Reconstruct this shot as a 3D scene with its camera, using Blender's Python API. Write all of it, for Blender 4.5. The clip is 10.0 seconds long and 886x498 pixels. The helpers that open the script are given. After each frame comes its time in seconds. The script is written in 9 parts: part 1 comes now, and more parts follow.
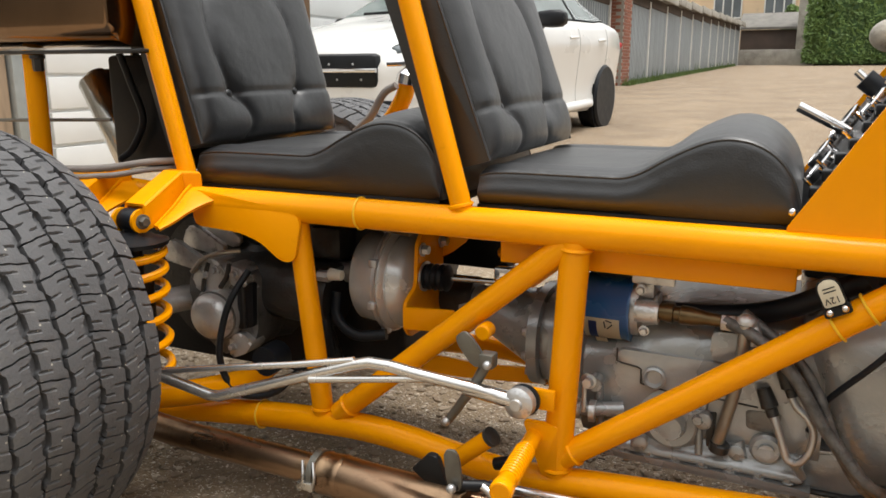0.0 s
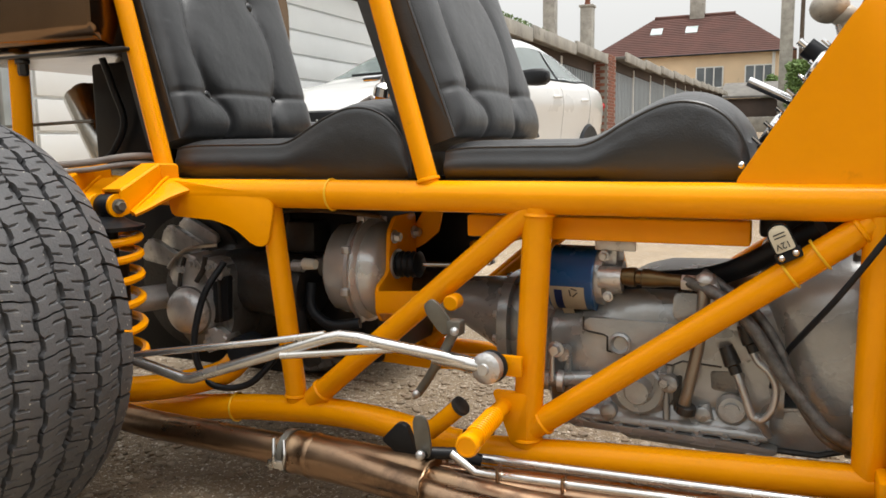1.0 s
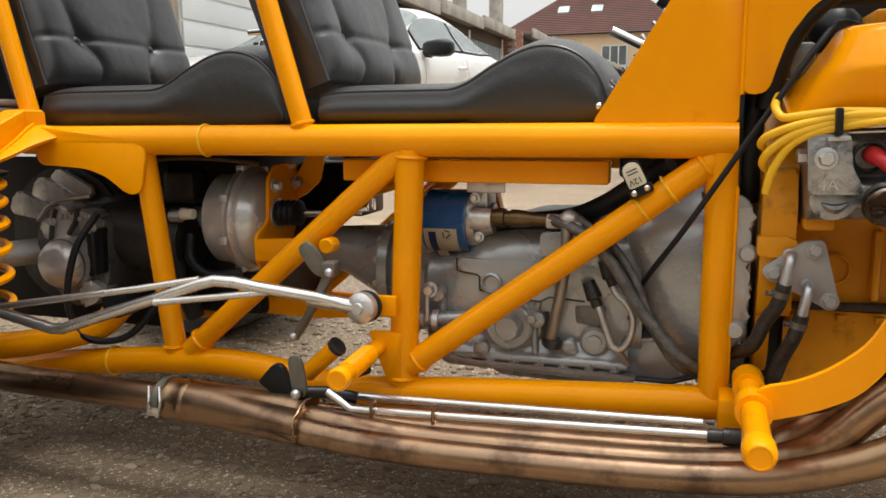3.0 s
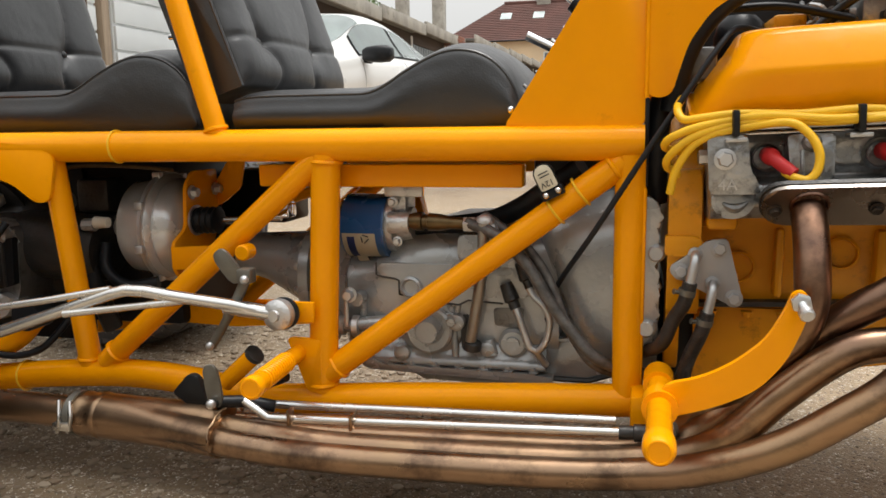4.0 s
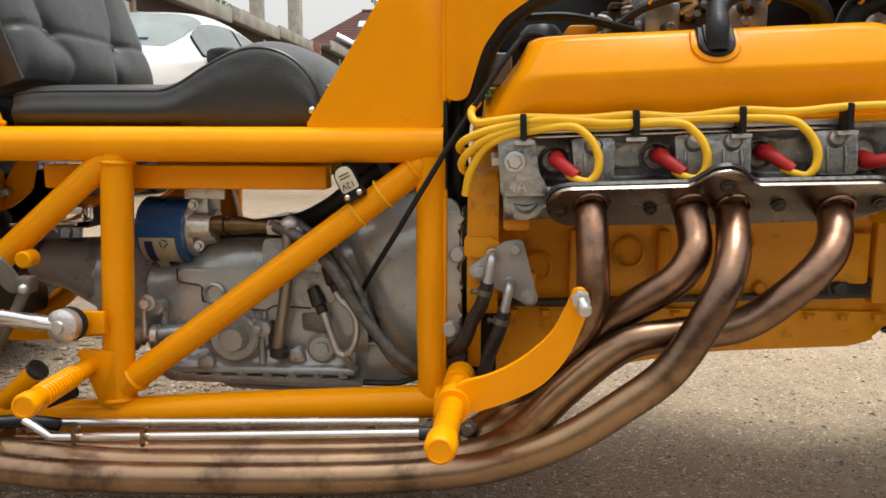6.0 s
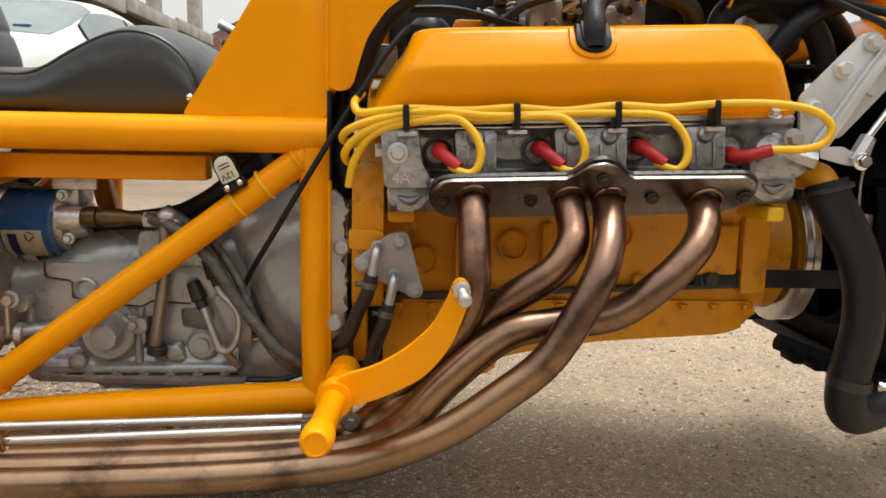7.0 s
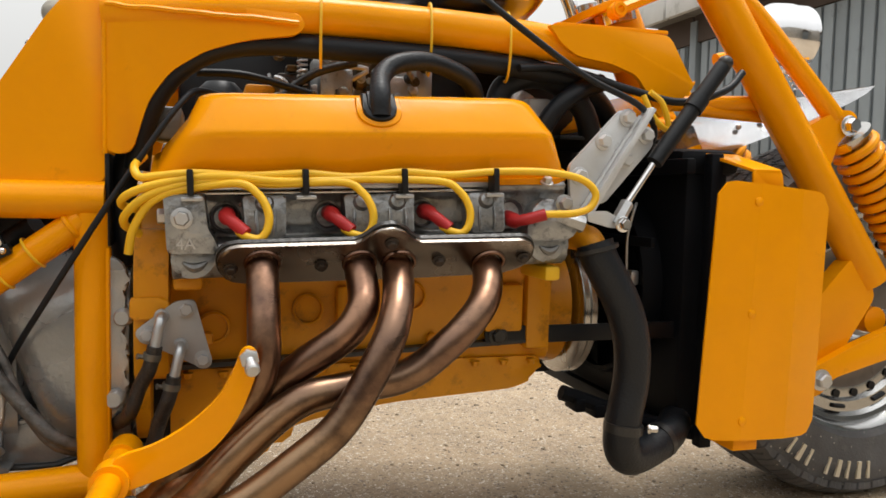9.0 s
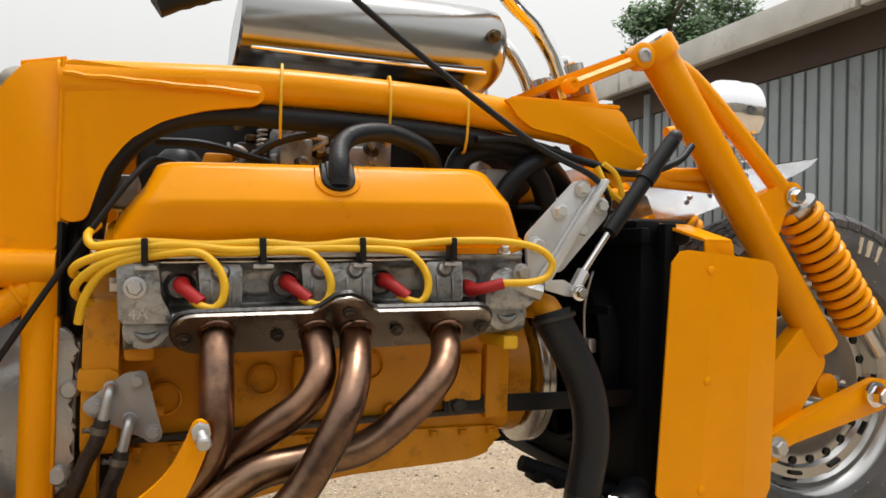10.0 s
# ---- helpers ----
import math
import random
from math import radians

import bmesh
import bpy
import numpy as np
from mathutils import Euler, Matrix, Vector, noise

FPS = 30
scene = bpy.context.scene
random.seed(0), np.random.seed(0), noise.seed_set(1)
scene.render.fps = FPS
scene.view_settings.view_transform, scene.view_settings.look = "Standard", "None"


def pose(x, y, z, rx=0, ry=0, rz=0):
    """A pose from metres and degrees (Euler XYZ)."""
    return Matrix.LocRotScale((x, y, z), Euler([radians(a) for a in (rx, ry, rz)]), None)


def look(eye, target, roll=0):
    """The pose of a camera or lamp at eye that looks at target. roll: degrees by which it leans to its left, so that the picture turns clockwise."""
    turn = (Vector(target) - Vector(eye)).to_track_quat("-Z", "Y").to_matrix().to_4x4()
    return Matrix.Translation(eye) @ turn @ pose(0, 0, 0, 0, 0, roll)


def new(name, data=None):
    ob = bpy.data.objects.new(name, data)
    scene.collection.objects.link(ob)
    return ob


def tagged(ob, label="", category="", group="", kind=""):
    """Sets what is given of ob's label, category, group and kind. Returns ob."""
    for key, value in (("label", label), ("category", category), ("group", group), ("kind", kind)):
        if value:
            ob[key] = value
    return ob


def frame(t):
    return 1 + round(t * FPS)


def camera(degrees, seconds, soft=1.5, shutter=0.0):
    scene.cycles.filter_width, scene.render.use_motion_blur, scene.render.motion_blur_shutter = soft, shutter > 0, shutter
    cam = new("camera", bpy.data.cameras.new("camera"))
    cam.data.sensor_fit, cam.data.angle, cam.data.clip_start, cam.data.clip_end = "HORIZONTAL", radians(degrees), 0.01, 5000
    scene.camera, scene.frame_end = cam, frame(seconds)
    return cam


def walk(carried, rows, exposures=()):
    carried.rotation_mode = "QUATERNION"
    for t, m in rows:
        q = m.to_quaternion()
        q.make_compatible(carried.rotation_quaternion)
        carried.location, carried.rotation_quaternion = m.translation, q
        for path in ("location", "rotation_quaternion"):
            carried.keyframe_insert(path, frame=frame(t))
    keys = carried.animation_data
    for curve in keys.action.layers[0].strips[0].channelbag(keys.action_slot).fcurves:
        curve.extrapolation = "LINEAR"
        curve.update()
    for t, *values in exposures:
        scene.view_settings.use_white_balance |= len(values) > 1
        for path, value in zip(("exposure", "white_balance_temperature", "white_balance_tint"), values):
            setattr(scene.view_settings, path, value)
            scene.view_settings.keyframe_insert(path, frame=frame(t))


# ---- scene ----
cam = camera(59.4, 10.0, soft=1.6)
PATH = [
    (0, (0.248, -0.933, 0.699), (-0.571, 0.836, 0.254), -0.1),
    (0.5, (0.279, -0.949, 0.604), (-0.549, 0.844, 0.285), -0.5),
    (1, (0.298, -0.964, 0.574), (-0.516, 0.843, 0.307), -0.8),
    (1.5, (0.304, -0.981, 0.547), (-0.483, 0.837, 0.268), -0.4),
    (2, (0.323, -0.98, 0.534), (-0.408, 0.855, 0.224), -0.3),
    (2.5, (0.339, -0.975, 0.532), (-0.325, 0.883, 0.207), -0.3),
    (4, (0.393, -0.958, 0.528), (-0.081, 0.96, 0.212), -0.8),
    (4.5, (0.413, -0.952, 0.529), (0.022, 0.986, 0.224), -0.6),
    (5, (0.428, -0.946, 0.525), (0.121, 1.007, 0.223), -0.4),
    (6.5, (0.476, -0.934, 0.516), (0.466, 1.044, 0.218), 0.6),
    (7, (0.487, -0.932, 0.51), (0.605, 1.043, 0.214), 1.1),
    (7.5, (0.499, -0.933, 0.509), (0.747, 1.028, 0.209), 1.1),
    (8, (0.505, -0.935, 0.51), (0.893, 1.005, 0.215), 1.1),
    (8.5, (0.511, -0.939, 0.513), (1.012, 0.982, 0.271), 1.2),
    (9, (0.513, -0.942, 0.518), (1.093, 0.967, 0.38), 1.3),
    (9.5, (0.516, -0.943, 0.522), (1.15, 0.953, 0.475), 1.5),
    (10, (0.516, -0.945, 0.522), (1.188, 0.939, 0.555), 1.4),
]
walk(cam, [(t, look(eye, target, roll)) for t, eye, target, roll in PATH], exposures=((0, 0.16), (4.5, 0.06), (6.5, 0.06), (7.5, 0.11), (8.5, 0.06), (9.2, -0.01), (10, -0.06)))

# ---- light: a bright overcast sky with a weak, wide sun ----
world = bpy.data.worlds.new("overcast")
scene.world = world
world.use_nodes = True
wn, wl = world.node_tree.nodes, world.node_tree.links
sky = wn.new("ShaderNodeTexSky")
sky.sky_type, sky.sun_disc = "NISHITA", False
sky.sun_elevation, sky.sun_rotation = radians(80), radians(68)
sky.dust_density, sky.air_density = 6.0, 1.5
pale = wn.new("ShaderNodeHueSaturation")
pale.inputs["Saturation"].default_value = 0.12
veil = wn.new("ShaderNodeMixRGB")
veil.inputs[0].default_value = 0.6
veil.inputs[2].default_value = (9.55, 9.55, 9.35, 1)
wl.new(sky.outputs[0], pale.inputs["Color"])
wl.new(pale.outputs[0], veil.inputs[1])
# an overcast sky is brighter overhead than towards the horizon
spot = wn.new("ShaderNodeTexCoord")
height = wn.new("ShaderNodeSeparateXYZ")
rise = wn.new("ShaderNodeMapRange")
rise.inputs[3].default_value, rise.inputs[4].default_value = 0.70, 1.42
dome = wn.new("ShaderNodeMixRGB")
dome.blend_type = "MULTIPLY"
dome.inputs[0].default_value = 1.0
wl.new(spot.outputs["Generated"], height.inputs[0])
wl.new(height.outputs[2], rise.inputs[0])
wl.new(veil.outputs[0], dome.inputs[1])
wl.new(rise.outputs[0], dome.inputs[2])
wl.new(dome.outputs[0], wn["Background"].inputs["Color"])
wn["Background"].inputs["Strength"].default_value = 0.138
sun_data = bpy.data.lights.new("sun", "SUN")
sun_data.energy, sun_data.angle, sun_data.color = 2.0, radians(22), (1.0, 0.97, 0.92)
sun = new("sun", sun_data)
sun.matrix_world = look((1.8, 0.8, 9), (0.3, 0.2, 0.3))


# ---- materials ----
def material(name, col, rough=0.5, metal=0.0, var=0.12, scale=12.0, fine=180.0, bump=0.1, coat=0.0,
             dirt=None, dirt_amount=0.3, rvar=0.12, random_tone=0.0, aniso=None, transmission=0.0, spec=0.5, speck=None, wavy=0.0):
    m = bpy.data.materials.new(name)
    m.use_nodes = True
    n, l = m.node_tree.nodes, m.node_tree.links
    b = n["Principled BSDF"]
    tc = n.new("ShaderNodeTexCoord")
    mp = n.new("ShaderNodeMapping")
    l.new(tc.outputs["Object"], mp.inputs[0])
    if aniso:
        mp.inputs["Scale"].default_value = aniso
    n1 = n.new("ShaderNodeTexNoise")
    n1.inputs["Scale"].default_value, n1.inputs["Detail"].default_value = scale, 6
    n2 = n.new("ShaderNodeTexNoise")
    n2.inputs["Scale"].default_value, n2.inputs["Detail"].default_value = fine, 3
    l.new(mp.outputs[0], n1.inputs["Vector"])
    l.new(mp.outputs[0], n2.inputs["Vector"])
    r = n.new("ShaderNodeValToRGB")
    r.color_ramp.elements[0].position, r.color_ramp.elements[1].position = 0.3, 0.7
    r.color_ramp.elements[0].color = (*[min(1, c * (1 - var)) for c in col], 1)
    r.color_ramp.elements[1].color = (*[min(1, c * (1 + var)) for c in col], 1)
    l.new(n1.outputs["Fac"], r.inputs[0])
    out = r.outputs[0]
    if dirt:
        n3 = n.new("ShaderNodeTexNoise")
        n3.inputs["Scale"].default_value, n3.inputs["Detail"].default_value = scale * 2.3, 8
        n3.inputs["Roughness"].default_value = 0.7
        l.new(mp.outputs[0], n3.inputs["Vector"])
        r3 = n.new("ShaderNodeValToRGB")
        r3.color_ramp.elements[0].position = 0.72 - dirt_amount * 0.5
        r3.color_ramp.elements[1].position = 0.86 - dirt_amount * 0.3
        mx = n.new("ShaderNodeMixRGB")
        mx.inputs[2].default_value = (*dirt, 1)
        l.new(n3.outputs["Fac"], r3.inputs[0])
        l.new(r3.outputs[0], mx.inputs[0])
        l.new(out, mx.inputs[1])
        out = mx.outputs[0]
    if speck:
        vo = n.new("ShaderNodeTexVoronoi")
        vo.inputs["Scale"].default_value = speck[0]
        l.new(tc.outputs["Object"], vo.inputs["Vector"])
        sc = n.new("ShaderNodeSeparateColor")
        l.new(vo.outputs["Color"], sc.inputs[0])
        pick = n.new("ShaderNodeMath")
        pick.operation = "GREATER_THAN"
        pick.inputs[1].default_value = speck[1]
        near = n.new("ShaderNodeMath")
        near.operation = "LESS_THAN"
        near.inputs[1].default_value = 0.30
        both_of = n.new("ShaderNodeMath")
        both_of.operation = "MULTIPLY"
        l.new(sc.outputs[0], pick.inputs[0])
        l.new(vo.outputs["Distance"], near.inputs[0])
        l.new(pick.outputs[0], both_of.inputs[0])
        l.new(near.outputs[0], both_of.inputs[1])
        ms = n.new("ShaderNodeMixRGB")
        ms.inputs[2].default_value = (*speck[2], 1)
        l.new(both_of.outputs[0], ms.inputs[0])
        l.new(out, ms.inputs[1])
        out = ms.outputs[0]
    if random_tone:
        oi = n.new("ShaderNodeObjectInfo")
        mr = n.new("ShaderNodeMapRange")
        mr.inputs[3].default_value, mr.inputs[4].default_value = 1 - random_tone, 1 + random_tone
        hs = n.new("ShaderNodeHueSaturation")
        l.new(oi.outputs["Random"], mr.inputs[0])
        l.new(mr.outputs[0], hs.inputs["Value"])
        l.new(out, hs.inputs["Color"])
        out = hs.outputs[0]
    l.new(out, b.inputs["Base Color"])
    rr = n.new("ShaderNodeMapRange")
    rr.inputs[3].default_value, rr.inputs[4].default_value = max(0.02, rough - rvar), min(1, rough + rvar)
    l.new(n1.outputs["Fac"], rr.inputs[0])
    l.new(rr.outputs[0], b.inputs["Roughness"])
    b.inputs["Metallic"].default_value = metal
    b.inputs["Coat Weight"].default_value = coat
    b.inputs["Specular IOR Level"].default_value = spec
    b.inputs["Coat Roughness"].default_value = 0.08
    b.inputs["Transmission Weight"].default_value = transmission
    if wavy:
        nw = n.new("ShaderNodeTexNoise")
        nw.inputs["Scale"].default_value, nw.inputs["Detail"].default_value = 11, 3
        l.new(tc.outputs["Object"], nw.inputs["Vector"])
        bw = n.new("ShaderNodeBump")
        bw.inputs["Strength"].default_value, bw.inputs["Distance"].default_value = wavy, 0.012
        l.new(nw.outputs["Fac"], bw.inputs["Height"])
        l.new(bw.outputs[0], b.inputs["Normal"])
    if bump:
        bp = n.new("ShaderNodeBump")
        bp.inputs["Strength"].default_value, bp.inputs["Distance"].default_value = bump, 0.002
        l.new(n2.outputs["Fac"], bp.inputs["Height"])
        if wavy:
            l.new(bw.outputs[0], bp.inputs["Normal"])
        l.new(bp.outputs[0], b.inputs["Normal"])
    return m


M = {}
M["yellow"] = material("yellow_paint", (0.92, 0.348, 0.0006), 0.22, 0, 0.05, 7, 60, 0.035, coat=0.0, rvar=0.08, spec=0.17, wavy=0.22, dirt=(0.62, 0.225, 0.004), dirt_amount=0.16)
M["yellow_engine"] = material("engine_paint", (0.66, 0.268, 0.002), 0.40, 0, 0.14, 9, 90, 0.35, coat=0.05, dirt=(0.13, 0.056, 0.006), dirt_amount=0.32, spec=0.35)
M["lead"] = material("yellow_rubber", (0.86, 0.50, 0.012), 0.45, 0, 0.08, 20, 200, 0.05)
M["red"] = material("red_rubber", (0.42, 0.012, 0.014), 0.5, 0, 0.15, 30, 200, 0.1)
M["leather"] = material("black_leatherette", (0.0070, 0.0078, 0.0098), 0.41, 0, 0.25, 8, 420, 0.18, rvar=0.09, spec=0.85, wavy=0.36)
dusty = M["leather"].node_tree.nodes["Principled BSDF"]
dusty.inputs["Sheen Weight"].default_value, dusty.inputs["Sheen Roughness"].default_value = 0.12, 0.35
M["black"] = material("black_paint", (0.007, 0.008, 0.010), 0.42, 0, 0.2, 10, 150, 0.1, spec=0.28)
M["rubber"] = material("black_rubber", (0.008, 0.010, 0.0135), 0.45, 0, 0.25, 14, 200, 0.15, spec=0.3)
M["flat_black"] = material("dusty_flat_black", (0.0040, 0.0052, 0.0075), 0.58, 0, 0.25, 12, 150, 0.1, spec=0.12)
M["hose_rubber"] = material("ribbed_hose_rubber", (0.0080, 0.0100, 0.0135), 0.42, 0, 0.25, 14, 260, 0.35, spec=0.36)
M["tyre"] = material("tyre_rubber", (0.10, 0.10, 0.104), 0.72, 0, 0.28, 14, 260, 0.5, dirt=(0.15, 0.145, 0.135), dirt_amount=0.34, speck=(210, 0.962, (0.42, 0.40, 0.35)), wavy=0.4)
M["chrome"] = material("chrome", (0.78, 0.78, 0.79), 0.1, 1, 0.05, 20, 100, 0.02, rvar=0.05)
M["steel"] = material("stainless_steel", (0.56, 0.55, 0.53), 0.26, 1, 0.1, 14, 220, 0.05, rvar=0.08)
M["zinc"] = material("zinc_plate", (0.55, 0.56, 0.57), 0.42, 0.85, 0.15, 22, 160, 0.15)
M["cast"] = material("cast_aluminium", (0.58, 0.58, 0.575), 0.36, 0.7, 0.25, 22, 240, 0.4, dirt=(0.06, 0.055, 0.05), dirt_amount=0.34)
M["head"] = material("aluminium_head_paint", (0.36, 0.368, 0.372), 0.32, 0.75, 0.26, 30, 110, 0.75, dirt=(0.06, 0.055, 0.05), dirt_amount=0.42, wavy=0.3)
M["gearbox"] = material("gearbox_paint", (0.36, 0.372, 0.374), 0.28, 0.42, 0.30, 9, 170, 0.3, dirt=(0.085, 0.082, 0.076), dirt_amount=0.17, rvar=0.16, wavy=0.25)
M["dark_cast"] = material("grimy_casting", (0.20, 0.20, 0.195), 0.4, 0.7, 0.25, 14, 200, 0.4, dirt=(0.045, 0.042, 0.04), dirt_amount=0.36)
M["oily"] = material("oily_iron", (0.036, 0.035, 0.034), 0.36, 0.3, 0.35, 18, 160, 0.5, dirt=(0.014, 0.013, 0.012))
M["plate"] = material("grey_plate", (0.40, 0.40, 0.40), 0.5, 0.3, 0.1, 20, 200, 0.15)
M["flange"] = material("flange_steel", (0.28, 0.245, 0.215), 0.26, 1.0, 0.16, 14, 120, 0.08, dirt=(0.20, 0.145, 0.105), dirt_amount=0.3, rvar=0.08)
M["stain"] = material("stained_bolt", (0.09, 0.075, 0.065), 0.4, 0.8, 0.3, 40, 200, 0.2)
M["servo"] = material("silver_servo_paint", (0.58, 0.59, 0.595), 0.25, 0.5, 0.10, 10, 160, 0.08)
M["brass"] = material("aged_brass", (0.13, 0.09, 0.045), 0.36, 0.9, 0.25, 40, 200, 0.2)
M["blue"] = material("blue_filter_paint", (0.012, 0.085, 0.25), 0.28, 0.1, 0.08, 10, 80, 0.03, coat=0.5)
M["cream"] = material("cream_label", (0.66, 0.60, 0.46), 0.6, 0, 0.06, 30, 200, 0.05)
M["navy"] = material("navy_print", (0.02, 0.04, 0.16), 0.5, 0, 0.1, 30, 200, 0.05)
M["ink"] = material("dark_print", (0.03, 0.03, 0.03), 0.6, 0, 0.1, 30, 200, 0.05)
M["white"] = material("white_plastic", (0.72, 0.68, 0.58), 0.45, 0, 0.06, 20, 200, 0.05)
M["braid"] = material("dark_braided_hose", (0.11, 0.105, 0.10), 0.42, 0.35, 0.5, 70, 300, 0.6, dirt=(0.03, 0.027, 0.025), dirt_amount=0.3)
M["drum"] = material("polished_drum", (0.38, 0.38, 0.375), 0.2, 1, 0.12, 6, 200, 0.04, rvar=0.08, aniso=(0.3, 4, 4))
M["silver"] = material("silver_paint", (0.60, 0.615, 0.625), 0.40, 0.35, 0.1, 14, 120, 0.15, dirt=(0.3, 0.29, 0.27), dirt_amount=0.2)
# polished steel whose brown base paints in orange reflections
M["bronze"] = material("steel_painted_reflection", (0.20, 0.13, 0.08), 0.18, 1, 0.2, 6, 120, 0.04, rvar=0.06)
M["rim"] = material("polished_rim", (0.40, 0.40, 0.395), 0.2, 1, 0.1, 8, 200, 0.04)
M["tubing"] = material("dull_tube", (0.30, 0.275, 0.235), 0.34, 0.7, 0.2, 30, 200, 0.15)
M["disc"] = material("dull_wheel_centre", (0.17, 0.145, 0.125), 0.42, 0.6, 0.3, 16, 160, 0.2, dirt=(0.07, 0.05, 0.035), dirt_amount=0.3)
M["silencer"] = material("polished_stainless", (0.58, 0.565, 0.53), 0.19, 1.0, 0.25, 8, 240, 0.05, rvar=0.05, aniso=(1, 1, 0.1))
M["brushed"] = material("brushed_alloy", (0.72, 0.715, 0.70), 0.26, 0.95, 0.1, 20, 200, 0.05, rvar=0.06)
M["old_hose"] = material("grimy_hose", (0.022, 0.020, 0.020), 0.42, 0, 0.5, 60, 260, 0.6, dirt=(0.10, 0.085, 0.075), dirt_amount=0.3)
M["hose"] = material("grey_hose", (0.26, 0.23, 0.21), 0.6, 0, 0.2, 30, 200, 0.3)
M["olive"] = material("weathered_steel", (0.17, 0.165, 0.145), 0.45, 0.7, 0.2, 30, 200, 0.2)
M["bone"] = material("aged_bone_resin", (0.42, 0.39, 0.33), 0.5, 0.1, 0.3, 40, 200, 0.3, dirt=(0.05, 0.045, 0.04))
M["carpaint"] = material("white_car_paint", (0.80, 0.80, 0.78), 0.3, 0, 0.02, 3, 30, 0.0, coat=0.8)
# the pale base colour stands in for sky reflected in the glass
M["glass"] = material("car_glass", (0.46, 0.53, 0.52), 0.07, 0, 0.18, 1.2, 30, 0.0, coat=0.6, rvar=0.03, spec=0.6)
M["white_door"] = material("white_door_paint", (0.86, 0.87, 0.86), 0.45, 0, 0.03, 3, 60, 0.05, dirt=(0.7, 0.66, 0.58), dirt_amount=0.14)
M["fascia"] = material("pale_concrete", (0.56, 0.555, 0.53), 0.85, 0, 0.16, 2.5, 40, 0.4, dirt=(0.30, 0.29, 0.26), dirt_amount=0.34)
M["grey_door"] = material("grey_door_paint", (0.255, 0.29, 0.31), 0.5, 0, 0.1, 2, 60, 0.1, dirt=(0.14, 0.14, 0.13), dirt_amount=0.25, random_tone=0.12)
M["pale_door"] = material("pale_door_paint", (0.29, 0.32, 0.34), 0.5, 0, 0.08, 2, 60, 0.1, dirt=(0.28, 0.28, 0.26), dirt_amount=0.25, random_tone=0.1)
M["timber"] = material("weathered_timber", (0.40, 0.30, 0.21), 0.75, 0, 0.25, 5, 60, 0.3, aniso=(6, 6, 0.6))
M["galv"] = material("galvanised_post", (0.42, 0.46, 0.47), 0.5, 0.5, 0.12, 8, 80, 0.1)
M["concrete"] = material("weathered_concrete", (0.36, 0.34, 0.30), 0.9, 0, 0.25, 2.5, 40, 0.5, dirt=(0.16, 0.15, 0.12), dirt_amount=0.35)
M["brick"] = material("red_brick", (0.24, 0.09, 0.055), 0.85, 0, 0.25, 9, 60, 0.4, random_tone=0.2)
M["mortar"] = material("mortar", (0.33, 0.30, 0.26), 0.9, 0, 0.15, 10, 60, 0.3)
M["render"] = material("cream_render", (0.78, 0.60, 0.40), 0.9, 0, 0.06, 0.8, 20, 0.3, dirt=(0.45, 0.35, 0.24), dirt_amount=0.2)
M["rooftile"] = material("red_roof_tile", (0.125, 0.058, 0.047), 0.8, 0, 0.2, 0.9, 14, 0.4, dirt=(0.10, 0.05, 0.04), dirt_amount=0.35)
M["felt"] = material("roof_felt", (0.17, 0.16, 0.145), 0.9, 0, 0.25, 2, 40, 0.4, dirt=(0.16, 0.17, 0.08), dirt_amount=0.3)
M["leaf"] = material("leaf", (0.14, 0.22, 0.06), 0.6, 0, 0.4, 1.6, 20, 0.0)
M["leaf_dark"] = material("conifer_leaf", (0.09, 0.17, 0.06), 0.7, 0, 0.4, 1.2, 20, 0.0)
M["weed"] = material("weed", (0.10, 0.16, 0.035), 0.6, 0, 0.3, 3, 20, 0.0)
M["bark"] = material("bark", (0.10, 0.075, 0.055), 0.9, 0, 0.3, 8, 60, 0.6)
M["window"] = material("window_glass", (0.10, 0.12, 0.13), 0.08, 0, 0.3, 0.7, 20, 0.0, coat=1.0)
M["frame_white"] = material("white_window_frame", (0.75, 0.75, 0.72), 0.5, 0, 0.04, 4, 40, 0.05)
M["rust"] = material("dark_shed_wall", (0.07, 0.05, 0.04), 0.8, 0, 0.3, 1, 30, 0.3)


